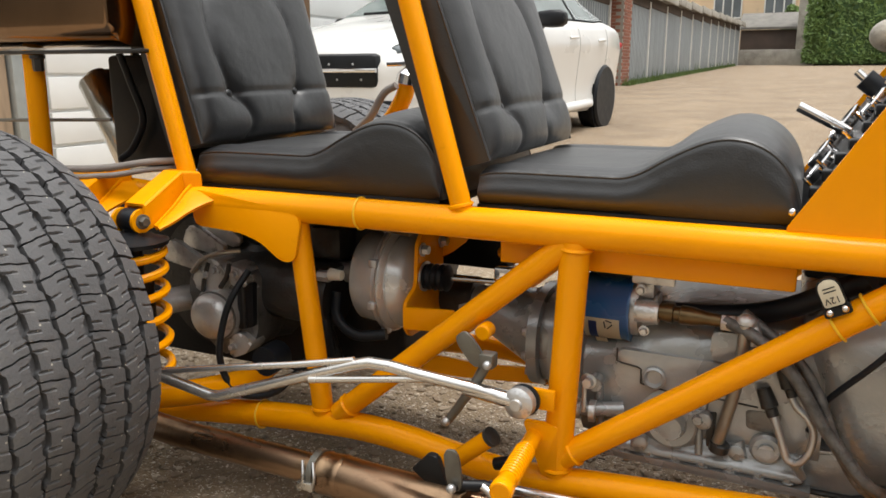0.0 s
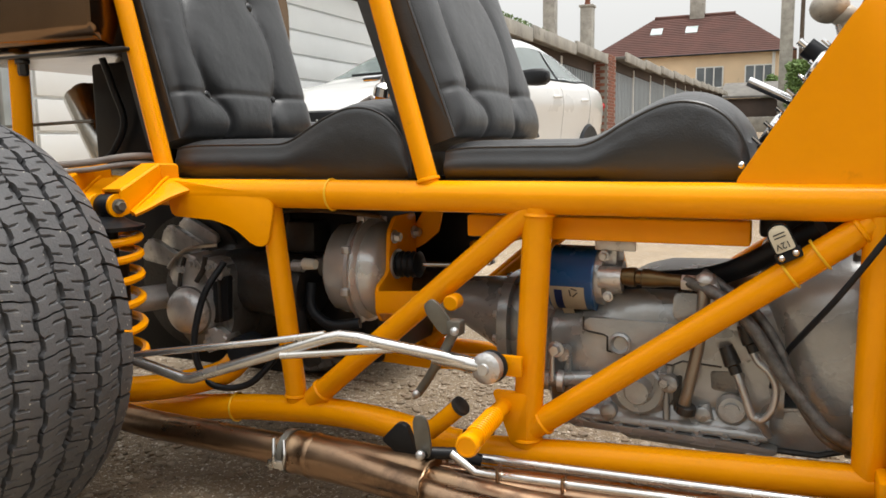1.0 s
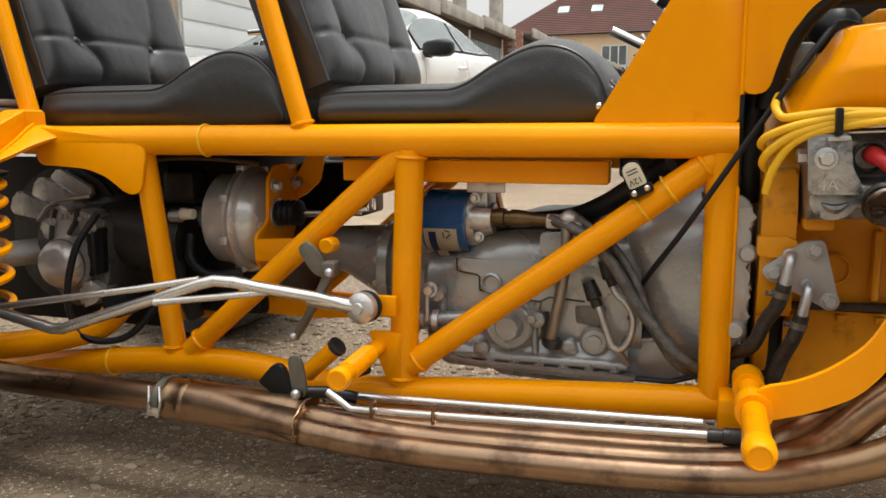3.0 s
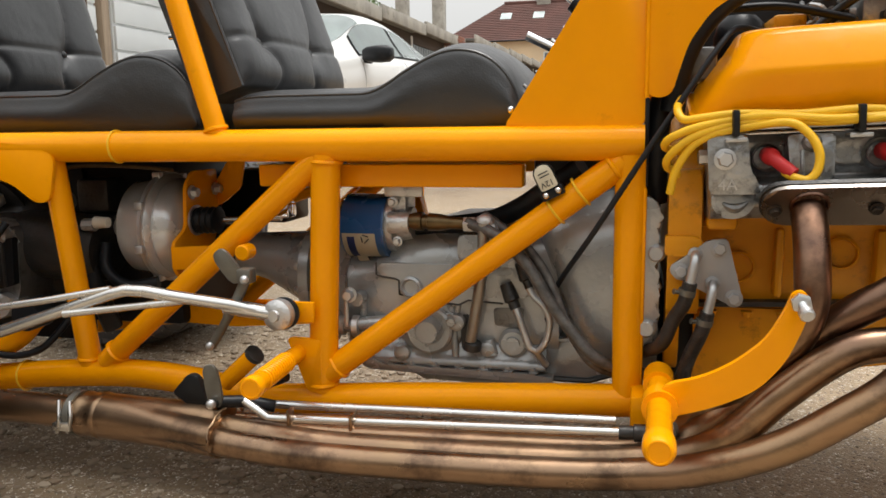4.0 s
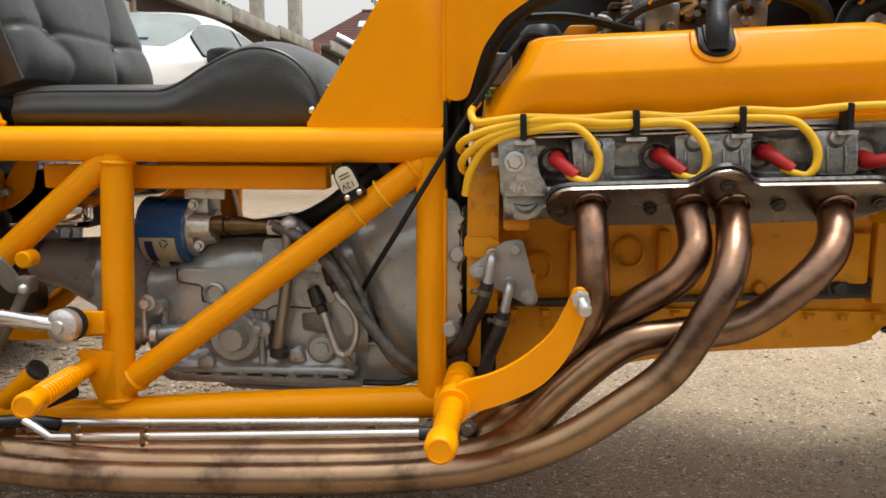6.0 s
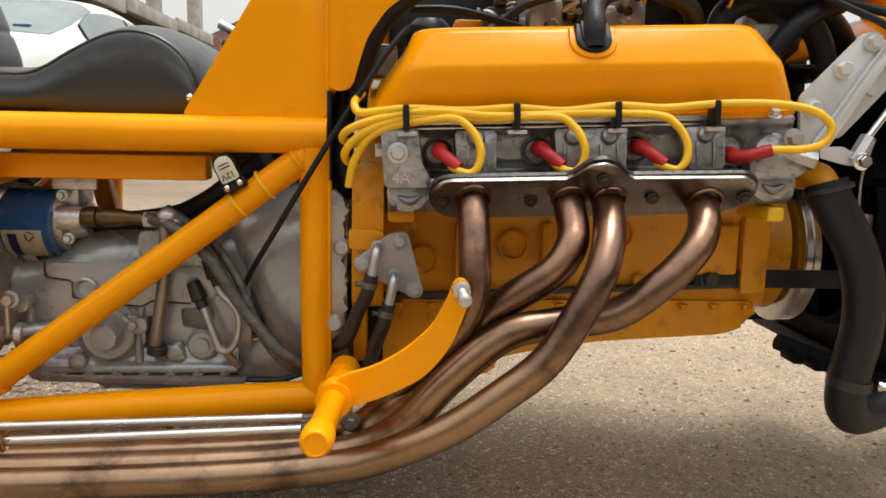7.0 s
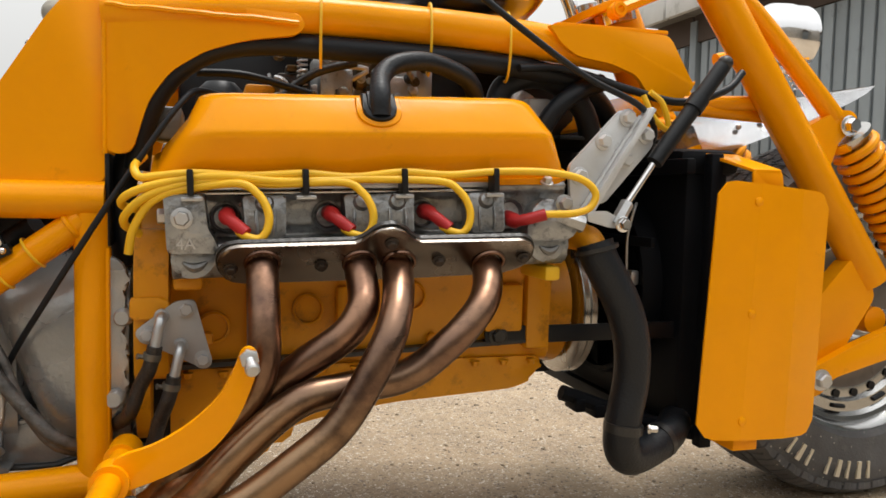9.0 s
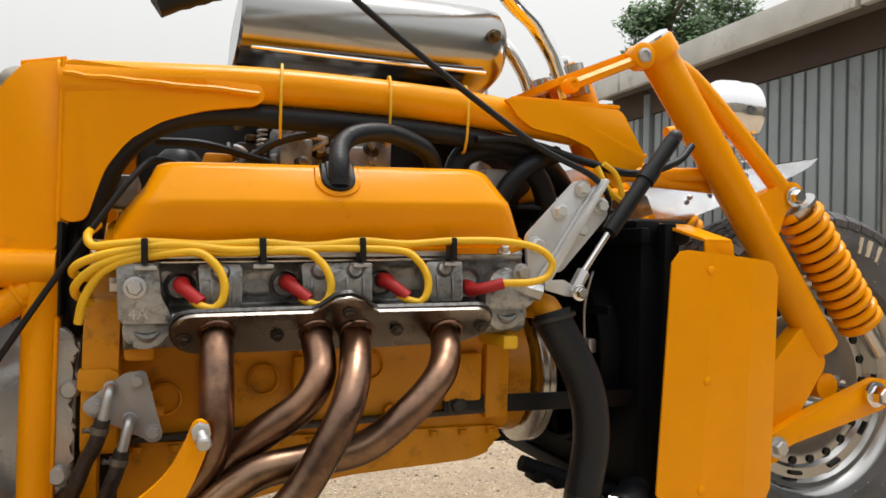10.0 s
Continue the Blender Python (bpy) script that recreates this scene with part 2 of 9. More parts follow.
def header_material():
    """Heat-tinted steel: purple-brown by the ports, straw and copper further down, with a painted highlight."""
    m = material("heat_tinted_steel", (0.46, 0.28, 0.16), 0.31, 1.0, 0.4, 20, 120, 0.10, dirt=(0.05, 0.03, 0.026), dirt_amount=0.34, rvar=0.16, aniso=(0.6, 1, 1), wavy=0.10)
    n, l = m.node_tree.nodes, m.node_tree.links
    b = n["Principled BSDF"]
    base = b.inputs["Base Color"].links[0].from_socket
    tc = n.new("ShaderNodeTexCoord")
    xyz = n.new("ShaderNodeSeparateXYZ")
    no = n.new("ShaderNodeTexNoise")
    no.inputs["Scale"].default_value = 13
    no.inputs["Detail"].default_value = 5
    add = n.new("ShaderNodeMath")
    add.operation = "MULTIPLY_ADD"
    add.inputs[1].default_value, add.inputs[2].default_value = 0.22, -0.11
    sm = n.new("ShaderNodeMath")
    ramp = n.new("ShaderNodeValToRGB")
    e = ramp.color_ramp.elements
    e[0].position, e[0].color = 0.155, (0.27, 0.185, 0.125, 1)
    e[1].position, e[1].color = 0.44, (0.20, 0.11, 0.085, 1)
    # the tint also holds a painted highlight near 0.41, with painted shade below it
    for p, c in ((0.20, (0.29, 0.205, 0.125)), (0.27, (0.25, 0.165, 0.10)), (0.335, (0.105, 0.066, 0.056)), (0.385, (0.115, 0.068, 0.060)), (0.412, (0.27, 0.145, 0.10))):
        e.new(p).color = (*c, 1)
    l.new(tc.outputs["Object"], xyz.inputs[0])
    l.new(tc.outputs["Object"], no.inputs["Vector"])
    l.new(no.outputs["Fac"], add.inputs[0])
    l.new(xyz.outputs[2], sm.inputs[0])
    l.new(add.outputs[0], sm.inputs[1])
    l.new(sm.outputs[0], ramp.inputs[0])
    mx = n.new("ShaderNodeMixRGB")
    mx.inputs[0].default_value = 0.72
    l.new(base, mx.inputs[1])
    l.new(ramp.outputs[0], mx.inputs[2])
    # soot and burnt blotches over the tint
    soot = n.new("ShaderNodeTexNoise")
    soot.inputs["Scale"].default_value, soot.inputs["Detail"].default_value, soot.inputs["Roughness"].default_value = 10, 9, 0.68
    l.new(tc.outputs["Object"], soot.inputs["Vector"])
    where = n.new("ShaderNodeMapRange")
    for i, w in ((1, 0.50), (2, 0.66), (3, 0.0), (4, 0.78)):
        where.inputs[i].default_value = w
    l.new(soot.outputs["Fac"], where.inputs[0])
    dark = n.new("ShaderNodeMixRGB")
    dark.inputs[2].default_value = (0.050, 0.031, 0.027, 1)
    l.new(where.outputs[0], dark.inputs[0])
    l.new(mx.outputs[0], dark.inputs[1])
    l.new(dark.outputs[0], b.inputs["Base Color"])
    return m


M["header"] = header_material()


def tarmac_material():
    m = bpy.data.materials.new("worn_tarmac")
    m.use_nodes = True
    n, l = m.node_tree.nodes, m.node_tree.links
    b = n["Principled BSDF"]
    tc = n.new("ShaderNodeTexCoord")

    def noise_at(scale, detail=6):
        q = n.new("ShaderNodeTexNoise")
        q.inputs["Scale"].default_value, q.inputs["Detail"].default_value = scale, detail
        l.new(tc.outputs["Object"], q.inputs["Vector"])
        return q

    def mix(fac, a, c):
        q = n.new("ShaderNodeMixRGB")
        for i, v in ((0, fac), (1, a), (2, c)):
            if isinstance(v, tuple):
                q.inputs[i].default_value = (*v, 1)
            else:
                l.new(v, q.inputs[i])
        return q.outputs[0]

    def ramp(src, lo, hi):
        q = n.new("ShaderNodeValToRGB")
        q.color_ramp.elements[0].position, q.color_ramp.elements[1].position = lo, hi
        l.new(src, q.inputs[0])
        return q.outputs[0]

    big, mid = noise_at(0.55), noise_at(7)
    col = mix(ramp(big.outputs["Fac"], 0.35, 0.65), (0.40, 0.30, 0.195), (0.50, 0.385, 0.255))
    # beaten earth further into the yard
    far_y = n.new("ShaderNodeSeparateXYZ")
    l.new(tc.outputs["Object"], far_y.inputs[0])
    earth = n.new("ShaderNodeMapRange")
    for i, w in ((1, 1.6), (2, 4.2), (3, 0.0), (4, 0.92)):
        earth.inputs[i].default_value = w
    l.new(far_y.outputs[1], earth.inputs[0])
    clods = mix(ramp(noise_at(1.7, 9).outputs["Fac"], 0.36, 0.66), (0.17, 0.112, 0.062), (0.29, 0.205, 0.122))
    col = mix(earth.outputs[0], col, clods)
    # a brown dirt patch where the trike is parked, with its shade painted in
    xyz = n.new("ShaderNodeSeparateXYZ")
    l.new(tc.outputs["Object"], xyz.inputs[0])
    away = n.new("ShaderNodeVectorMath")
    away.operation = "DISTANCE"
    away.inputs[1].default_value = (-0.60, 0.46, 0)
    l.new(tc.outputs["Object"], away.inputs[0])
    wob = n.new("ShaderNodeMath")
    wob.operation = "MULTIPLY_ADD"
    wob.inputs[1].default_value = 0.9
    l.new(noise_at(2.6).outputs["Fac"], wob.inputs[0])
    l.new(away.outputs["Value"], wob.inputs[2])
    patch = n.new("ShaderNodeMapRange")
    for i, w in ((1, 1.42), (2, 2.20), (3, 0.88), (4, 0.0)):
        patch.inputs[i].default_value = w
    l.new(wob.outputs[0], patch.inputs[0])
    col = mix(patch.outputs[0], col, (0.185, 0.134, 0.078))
    blot = n.new("ShaderNodeMath")
    blot.operation = "MULTIPLY"
    blot.inputs[1].default_value = 0.4
    l.new(ramp(mid.outputs["Fac"], 0.42, 0.72), blot.inputs[0])
    col = mix(blot.outputs[0], col, (0.20, 0.155, 0.11))
    grit = noise_at(46, 8)
    soft = n.new("ShaderNodeMath")
    soft.operation = "MULTIPLY"
    soft.inputs[1].default_value = 0.45
    l.new(ramp(grit.outputs["Fac"], 0.50, 0.68), soft.inputs[0])
    col = mix(soft.outputs[0], col, (0.24, 0.19, 0.14))
    v = n.new("ShaderNodeTexVoronoi")
    v.inputs["Scale"].default_value = 235
    l.new(tc.outputs["Object"], v.inputs["Vector"])
    sep = n.new("ShaderNodeSeparateColor")
    l.new(v.outputs["Color"], sep.inputs[0])
    stones = ramp(sep.outputs[0], 0.74, 0.95)
    edge = ramp(v.outputs["Distance"], 0.55, 0.25)
    mul = n.new("ShaderNodeMixRGB")
    mul.blend_type = "MULTIPLY"
    mul.inputs[0].default_value = 1
    l.new(stones, mul.inputs[1])
    l.new(edge, mul.inputs[2])
    col = mix(mul.outputs[0], col, (0.70, 0.64, 0.55))
    dark = ramp(sep.outputs[1], 0.90, 0.99)
    col = mix(dark, col, (0.14, 0.11, 0.085))
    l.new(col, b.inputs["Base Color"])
    b.inputs["Roughness"].default_value = 0.88
    bp = n.new("ShaderNodeBump")
    bp.inputs["Strength"].default_value, bp.inputs["Distance"].default_value = 0.75, 0.004
    l.new(v.outputs["Distance"], bp.inputs["Height"])
    bp.invert = True
    bp2 = n.new("ShaderNodeBump")
    bp2.inputs["Strength"].default_value, bp2.inputs["Distance"].default_value = 0.35, 0.012
    l.new(mid.outputs["Fac"], bp2.inputs["Height"])
    l.new(bp.outputs[0], bp2.inputs["Normal"])
    l.new(bp2.outputs[0], b.inputs["Normal"])
    return m


M["tarmac"] = tarmac_material()


# ---- mesh helpers ----
def finish(bm, name, mat, angle=38):
    me = bpy.data.meshes.new(name)
    bmesh.ops.recalc_face_normals(bm, faces=bm.faces[:])
    bm.to_mesh(me)
    bm.free()
    me.materials.append(M[mat] if isinstance(mat, str) else mat)
    me.shade_smooth()
    me.set_sharp_from_angle(angle=radians(angle))
    return me


def part(name, bm, mat, parent=None, label="", angle=38):
    ob = new(name, finish(bm, name, mat, angle))
    if parent:
        ob.parent = parent
    return tagged(ob, label) if label else ob


def thing(name, label, category, group="", kind="", at=(0, 0, 0)):
    ob = new(name)
    ob.empty_display_size = 0.1
    ob.location = at
    return tagged(ob, label, category, group, kind)


def spline(pts, n=6):
    """Points along a smooth curve through pts."""
    p = [Vector(q) for q in pts]
    if len(p) < 3:
        return p
    p = [p[0] * 2 - p[1]] + p + [p[-1] * 2 - p[-2]]
    out = []
    for i in range(1, len(p) - 2):
        a, b, c, d = p[i - 1:i + 3]
        for k in range(n):
            t = k / n
            out.append(0.5 * (2 * b + (c - a) * t + (2 * a - 5 * b + 4 * c - d) * t * t + (3 * b - a - 3 * c + d) * t ** 3))
    return out + [p[-2]]


def tube(pts, r, seg=14, smooth=6, bm=None, caps=True):
    """A pipe of radius r (a number, or a function of 0..1) swept along pts."""
    bm = bm or bmesh.new()
    path = spline(pts, smooth) if smooth else [Vector(q) for q in pts]
    d = (path[1] - path[0]).normalized()
    up = d.orthogonal().normalized()
    rings = []
    for i, p in enumerate(path):
        if i:
            nd = (path[min(i + 1, len(path) - 1)] - path[i - 1]).normalized()
            up = (up - nd * up.dot(nd)).normalized()
            d = nd
        side = d.cross(up)
        rad = r(i / (len(path) - 1)) if callable(r) else r
        rings.append([bm.verts.new(p + (up * math.cos(a) + side * math.sin(a)) * rad)
                      for a in (2 * math.pi * k / seg for k in range(seg))])
    for a, b in zip(rings, rings[1:]):
        for k in range(seg):
            bm.faces.new((a[k], a[(k + 1) % seg], b[(k + 1) % seg], b[k]))
    if caps:
        bm.faces.new(rings[0][::-1])
        bm.faces.new(rings[-1])
    return bm


def lathe(profile, origin, axis, seg=24, bm=None, closed=False):
    """A body of revolution: profile of (along, radius) from origin along axis."""
    bm = bm or bmesh.new()
    o, ax = Vector(origin), Vector(axis).normalized()
    u = ax.orthogonal().normalized()
    v = ax.cross(u)
    rings = []
    for h, r in profile:
        r = max(r, 1e-4)
        rings.append([bm.verts.new(o + ax * h + (u * math.cos(a) + v * math.sin(a)) * r)
                      for a in (2 * math.pi * k / seg for k in range(seg))])
    for a, b in zip(rings, rings[1:]):
        for k in range(seg):
            bm.faces.new((a[k], a[(k + 1) % seg], b[(k + 1) % seg], b[k]))
    if closed:
        a, b = rings[-1], rings[0]
        for k in range(seg):
            bm.faces.new((a[k], a[(k + 1) % seg], b[(k + 1) % seg], b[k]))
    else:
        bm.faces.new(rings[0][::-1])
        bm.faces.new(rings[-1])
    return bm


def rounded(points, r=0.006, n=4):
    """A closed outline with its corners rounded."""
    out, m = [], len(points)
    for i in range(m):
        a, b, c = (Vector(points[j % m]) for j in (i - 1, i, i + 1))
        k = min(r, (a - b).length * 0.45, (c - b).length * 0.45)
        p, q = b + (a - b).normalized() * k, b + (c - b).normalized() * k
        for s in range(n + 1):
            t = s / n
            out.append(p * (1 - t) ** 2 + b * 2 * t * (1 - t) + q * t * t)
    return out


def slab(outline, thick, place, bevel=0.0012, bm=None):
    """A plate: an outline in its own plane (u, v) put by place(u, v, depth)."""
    bm = bm or bmesh.new()
    a = [bm.verts.new(place(p[0], p[1], 0)) for p in outline]
    b = [bm.verts.new(place(p[0], p[1], thick)) for p in outline]
    f1, f2 = bm.faces.new(a), bm.faces.new(b[::-1])
    n = len(a)
    for i in range(n):
        bm.faces.new((a[i], b[i], b[(i + 1) % n], a[(i + 1) % n]))
    if bevel:
        es = list(set(f1.edges[:] + f2.edges[:]))
        bmesh.ops.bevel(bm, geom=es, offset=bevel, segments=2, affect="EDGES", profile=0.5)
    return bm


def xz(y):
    """Puts an outline into the plane y, growing away from the camera's side."""
    return lambda u, v, d: Vector((u, y + d, v))


def yz(x):
    return lambda u, v, d: Vector((x + d, u, v))


def box(lo, hi, bevel=0.003, bm=None, seg=2):
    bm = bm or bmesh.new()
    c = [(a + b) / 2 for a, b in zip(lo, hi)]
    s = [abs(b - a) for a, b in zip(lo, hi)]
    made = bmesh.ops.create_cube(bm, size=1, matrix=Matrix.Translation(c) @ Matrix.Diagonal((*s, 1)))
    if bevel:
        es = list({e for v in made["verts"] for e in v.link_edges})
        bmesh.ops.bevel(bm, geom=es, offset=min(bevel, min(s) * 0.45), segments=seg, affect="EDGES", profile=0.5)
    return bm


def bolt(at, axis=(0, -1, 0), r=0.007, h=0.006, bm=None, washer=True):
    """A hexagon head on a washer."""
    bm = bm or bmesh.new()
    if washer:
        lathe([(0, r * 1.35), (h * 0.25, r * 1.35), (h * 0.3, r * 1.2)], at, axis, 16, bm)
    o = Vector(at) + Vector(axis).normalized() * h * 0.2
    lathe([(0, r), (h * 0.8, r), (h, r * 0.82)], o, axis, 6, bm)
    return bm


def ball(at, r, bm=None, scale=(1, 1, 1), sub=2):
    bm = bm or bmesh.new()
    bmesh.ops.create_icosphere(bm, subdivisions=sub, radius=r, matrix=Matrix.Translation(at) @ Matrix.Diagonal((*scale, 1)))
    return bm


def helix(a, b, r, wire, turns, seg=8, per=26, tight=0.0):
    """A coil spring from a to b; tight: extra closed turns at its top."""
    a, b = Vector(a), Vector(b)
    ax = (b - a).normalized()
    u = ax.orthogonal().normalized()
    v = ax.cross(u)
    n = int(turns * per)
    pts = []
    for i in range(n + 1):
        s = i / n
        ang = 2 * math.pi * turns * s
        along = s ** (1 + tight)
        pts.append(a + (b - a) * along + (u * math.cos(ang) + v * math.sin(ang)) * r)
    return tube(pts, wire, seg, 0)


def zip_tie(at, axis, r, parent, mat="lead"):
    u = Vector(axis).normalized()
    p = u.orthogonal().normalized()
    q = u.cross(p)
    pts = [Vector(at) + (p * math.cos(a) + q * math.sin(a)) * r for a in (2 * math.pi * k / 20 for k in range(21))]
    return part("cable_tie", tube(pts, 0.0017, 6, 0), mat, parent, "thin yellow plastic cable tie" if mat == "lead" else "")


def writing(text, size, place, mat, parent, depth=0.0004, name="lettering"):
    cu = bpy.data.curves.new(name, "FONT")
    cu.body, cu.size, cu.extrude = text, size, depth
    cu.align_x, cu.align_y = "CENTER", "CENTER"
    cu.materials.append(M[mat])
    ob = new(name, cu)
    ob.matrix_world = place
    if parent:
        ob.parent = parent
    return ob


# ---- ground: one sheet, level by the trike, rising gently behind it ----
RISE = 0.022


def ground_z(x, y):
    return RISE * max(0.0, y - 0.6) if y < 70 else RISE * 69.4


def build_ground():
    bm = bmesh.new()
    xs = [-900, -200, -60, -20, -8, -4, -2, -1, 0, 1, 2, 3, 5, 8, 20, 60, 200, 900]
    ys = [-900, -200, -60, -20, -6, -3, -1.5, -0.6, 0, 0.6, 1.2, 2, 3, 5, 8, 14, 25, 45, 70, 200, 900]
    grid = [[bm.verts.new((x, y, ground_z(x, y))) for x in xs] for y in ys]
    for r, s in zip(grid, grid[1:]):
        for i in range(len(xs) - 1):
            bm.faces.new((r[i], r[i + 1], s[i + 1], s[i]))
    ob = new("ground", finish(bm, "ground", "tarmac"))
    return tagged(ob, "worn brown-grey tarmac yard with pale stone chips", "ground", kind="structure")


build_ground()


def build_chips():
    """Loose stone chips round the trike, too many to count."""
    rnd = random.Random(4)
    vs, fs = [], []
    base = bmesh.new()
    bmesh.ops.create_icosphere(base, subdivisions=1, radius=1)
    bv = [v.co.copy() for v in base.verts]
    bf = [[v.index for v in f.verts] for f in base.faces]
    base.free()
    for i in range(24000):
        if i % 5 < 3:
            x, y = rnd.uniform(-1.4, 0.45), rnd.uniform(-0.75, 1.1)
            s = 0.0018 + 0.0085 * rnd.random() ** 3.0
        else:
            x, y = rnd.uniform(0.2, 2.6), rnd.uniform(-0.75, 2.4)
            s = 0.0012 + 0.0036 * rnd.random() ** 3.2
        k = len(vs)
        a = rnd.random() * 6.28
        sx, sy, sz = s * rnd.uniform(0.8, 1.5), s * rnd.uniform(0.7, 1.2), s * rnd.uniform(0.3, 0.7)
        z = ground_z(x, y) + sz * 0.3
        for v in bv:
            px, py = v.x * sx, v.y * sy
            vs.append((x + px * math.cos(a) - py * math.sin(a), y + px * math.sin(a) + py * math.cos(a), z + v.z * sz))
        fs += [[k + j for j in f] for f in bf]
    me = bpy.data.meshes.new("stone_chips")
    me.from_pydata(vs, [], fs)
    m = material("loose_chip", (0.33, 0.29, 0.24), 0.85, 0, 0.1, 6, 90, 0.0)
    n, l = m.node_tree.nodes, m.node_tree.links
    geo = n.new("ShaderNodeNewGeometry")
    ramp = n.new("ShaderNodeValToRGB")
    ramp.color_ramp.elements[0].color = (0.20, 0.155, 0.11, 1)
    ramp.color_ramp.elements[1].color = (0.44, 0.375, 0.29, 1)
    e = ramp.color_ramp.elements.new(0.74)
    e.color = (0.27, 0.21, 0.145, 1)
    l.new(geo.outputs["Random Per Island"], ramp.inputs[0])
    l.new(ramp.outputs[0], n["Principled BSDF"].inputs["Base Color"])
    me.materials.append(m)
    tagged(new("stone_chips", me), "loose pale and brown stone chips on the tarmac", "gravel", kind="stuff")


build_chips()

# ---- the trike ----
C = 0.215                                    # its middle plane
trike = thing("v8_trike", "home-built yellow tubular-frame trike with an exposed V8 engine", "motor trike")


def mirrored(pts):
    return [(p[0], 2 * C - p[1], p[2]) for p in pts]


def both(name, pts, r, mat="yellow", label="", seg=18, smooth=0):
    """A tube on the near side, and its twin on the far side."""
    ob = part(name, tube(pts, r, seg, smooth), mat, trike, label)
    part(name, tube(mirrored(pts), r, seg, smooth), mat, trike, label)
    return ob


def weld(at, axis, r, parent, wire=0.004):
    """A rippled weld bead round a tube joint."""
    rnd = random.Random(int(at[0] * 1000))
    u = Vector(axis).normalized()
    p = u.orthogonal().normalized()
    q = u.cross(p)
    pts = []
    for k in range(29):
        a = 2 * math.pi * k / 28
        pts.append(Vector(at) + (p * math.cos(a) + q * math.sin(a)) * (r + rnd.uniform(-0.0006, 0.0006)))
    part("weld_bead", tube(pts, wire, 6, 0), "yellow", parent)


# frame
upper = both("upper_rail", [(-0.64, 0, 0.504), (0.404, 0, 0.504)], 0.0215, label="thick yellow-painted steel frame tube")
lower = both("lower_rail", [(-0.80, 0.02, 0.108), (-0.66, 0.018, 0.133), (-0.52, 0.015, 0.153), (-0.42, 0.012, 0.164), (-0.33, 0.01, 0.170),
                            (-0.25, 0.006, 0.169), (-0.17, 0.002, 0.161), (-0.09, 0, 0.1535), (-0.02, 0, 0.157), (0.08, 0, 0.165), (0.22, 0, 0.174), (0.400, 0, 0.1845)],
             0.0208, label="bent yellow-painted lower frame tube", smooth=4)
both("front_post", [(0.389, 0, 0.49), (0.389, 0, 0.30), (0.391, 0, 0.18)], 0.0185)
part("post_flange", box((0.398, -0.010, 0.21), (0.4085, 0.016, 0.452), 0.004), "yellow", trike)
ripple = random.Random(8)
part("weld_bead", tube([(0.3975 + ripple.uniform(-0.001, 0.001), -0.0135, 0.212 + 0.006 * i) for i in range(41)], 0.0024, 6, 0), "yellow", trike)
part("post_flange", box((0.4035, -0.006, 0.452), (0.409, 0.06, 0.556), 0.002), "black", trike)
post = both("middle_post", [(0.0, 0, 0.492), (-0.016, 0, 0.17)], 0.0195)
both("rear_post", [(-0.421, 0.0, 0.49), (-0.394, 0.012, 0.17)], 0.0165)
both("rear_brace", [(-0.365, 0.01, 0.186), (-0.010, 0, 0.488)], 0.0168)
both("front_brace", [(-0.012, 0, 0.192), (0.381, 0, 0.482)], 0.0172)
part("rear_seat_strut", tube([(-0.618, 0, 0.515), (-0.73, 0, 0.965)], 0.0142, 18, 0), "yellow", trike)
part("front_seat_strut", tube([(-0.154, 0, 0.515), (-0.282, 0, 0.965)], 0.0142, 18, 0), "yellow", trike)
for at, ax, r in (((0.0, 0, 0.482), (0.05, 0, 1), 0.0195), ((-0.158, 0, 0.526), (-0.28, 0, 1), 0.0145), ((-0.621, 0, 0.527), (-0.25, 0, 1), 0.0145),
                  ((-0.345, 0.008, 0.203), (0.36, 0, 0.3), 0.0165), ((0.008, 0, 0.206), (0.39, 0, 0.29), 0.0172), ((-0.396, 0.012, 0.189), (0, 0, 1), 0.0165),
                  ((0.370, 0, 0.474), (0.39, 0, 0.29), 0.0172), ((-0.016, 0, 0.1795), (0, 0, 1), 0.0195)):
    weld(at, ax, r, trike, 0.0032)
both("seat_bearer", [(-0.112, 0.045, 0.462), (0.255, 0.045, 0.462)], 0.004)
part("seat_bearer", box((-0.112, 0.028, 0.447), (0.255, 0.062, 0.477), 0.003), "yellow", trike, "flat yellow steel bearer under the front seat")
part("seat_bearer", box((-0.112, 2 * C - 0.062, 0.447), (0.255, 2 * C - 0.028, 0.477), 0.003), "yellow", trike)
part("bearer_stub", slab([(0.006, 0.448), (0.034, 0.448), (0.058, 0.345), (0.030, 0.345)], 0.03, xz(0.30), 0.003), "yellow", trike)
part("wiring_box", box((0.262, 0.085, 0.452), (0.385, 0.20, 0.500), 0.006), "black", trike, "black wiring box under the front rail")
for x in (-0.60, -0.16, 0.25):
    part("cross_member", tube([(x, 0.01, 0.50), (x, 2 * C - 0.01, 0.50)], 0.013, 12, 0), "yellow", trike)

# dash box, gusset plates and top tubes
side = rounded([(0.236, 0.524), (0.345, 0.700), (0.366, 0.727), (0.404, 0.735), (0.404, 0.524)], 0.008)
gus = rounded([(0.404, 0.7345), (0.615, 0.7255), (0.624, 0.712), (0.612, 0.7005), (0.555, 0.6905), (0.510, 0.675), (0.473, 0.650), (0.450, 0.617), (0.440, 0.585),
               (0.432, 0.556), (0.4045, 0.556)], 0.012)
for y, s in ((-0.004, 1), (2 * C + 0.004, -1)):
    part("dash_side", slab(side, 0.008 * s, xz(y)), "yellow", trike, "sloping yellow sheet-steel dashboard side")
    part("gusset_plate", slab(gus, 0.010 * s, xz(y - 0.006 * s)), "yellow", trike, "curved yellow gusset plate with a weld along its top")
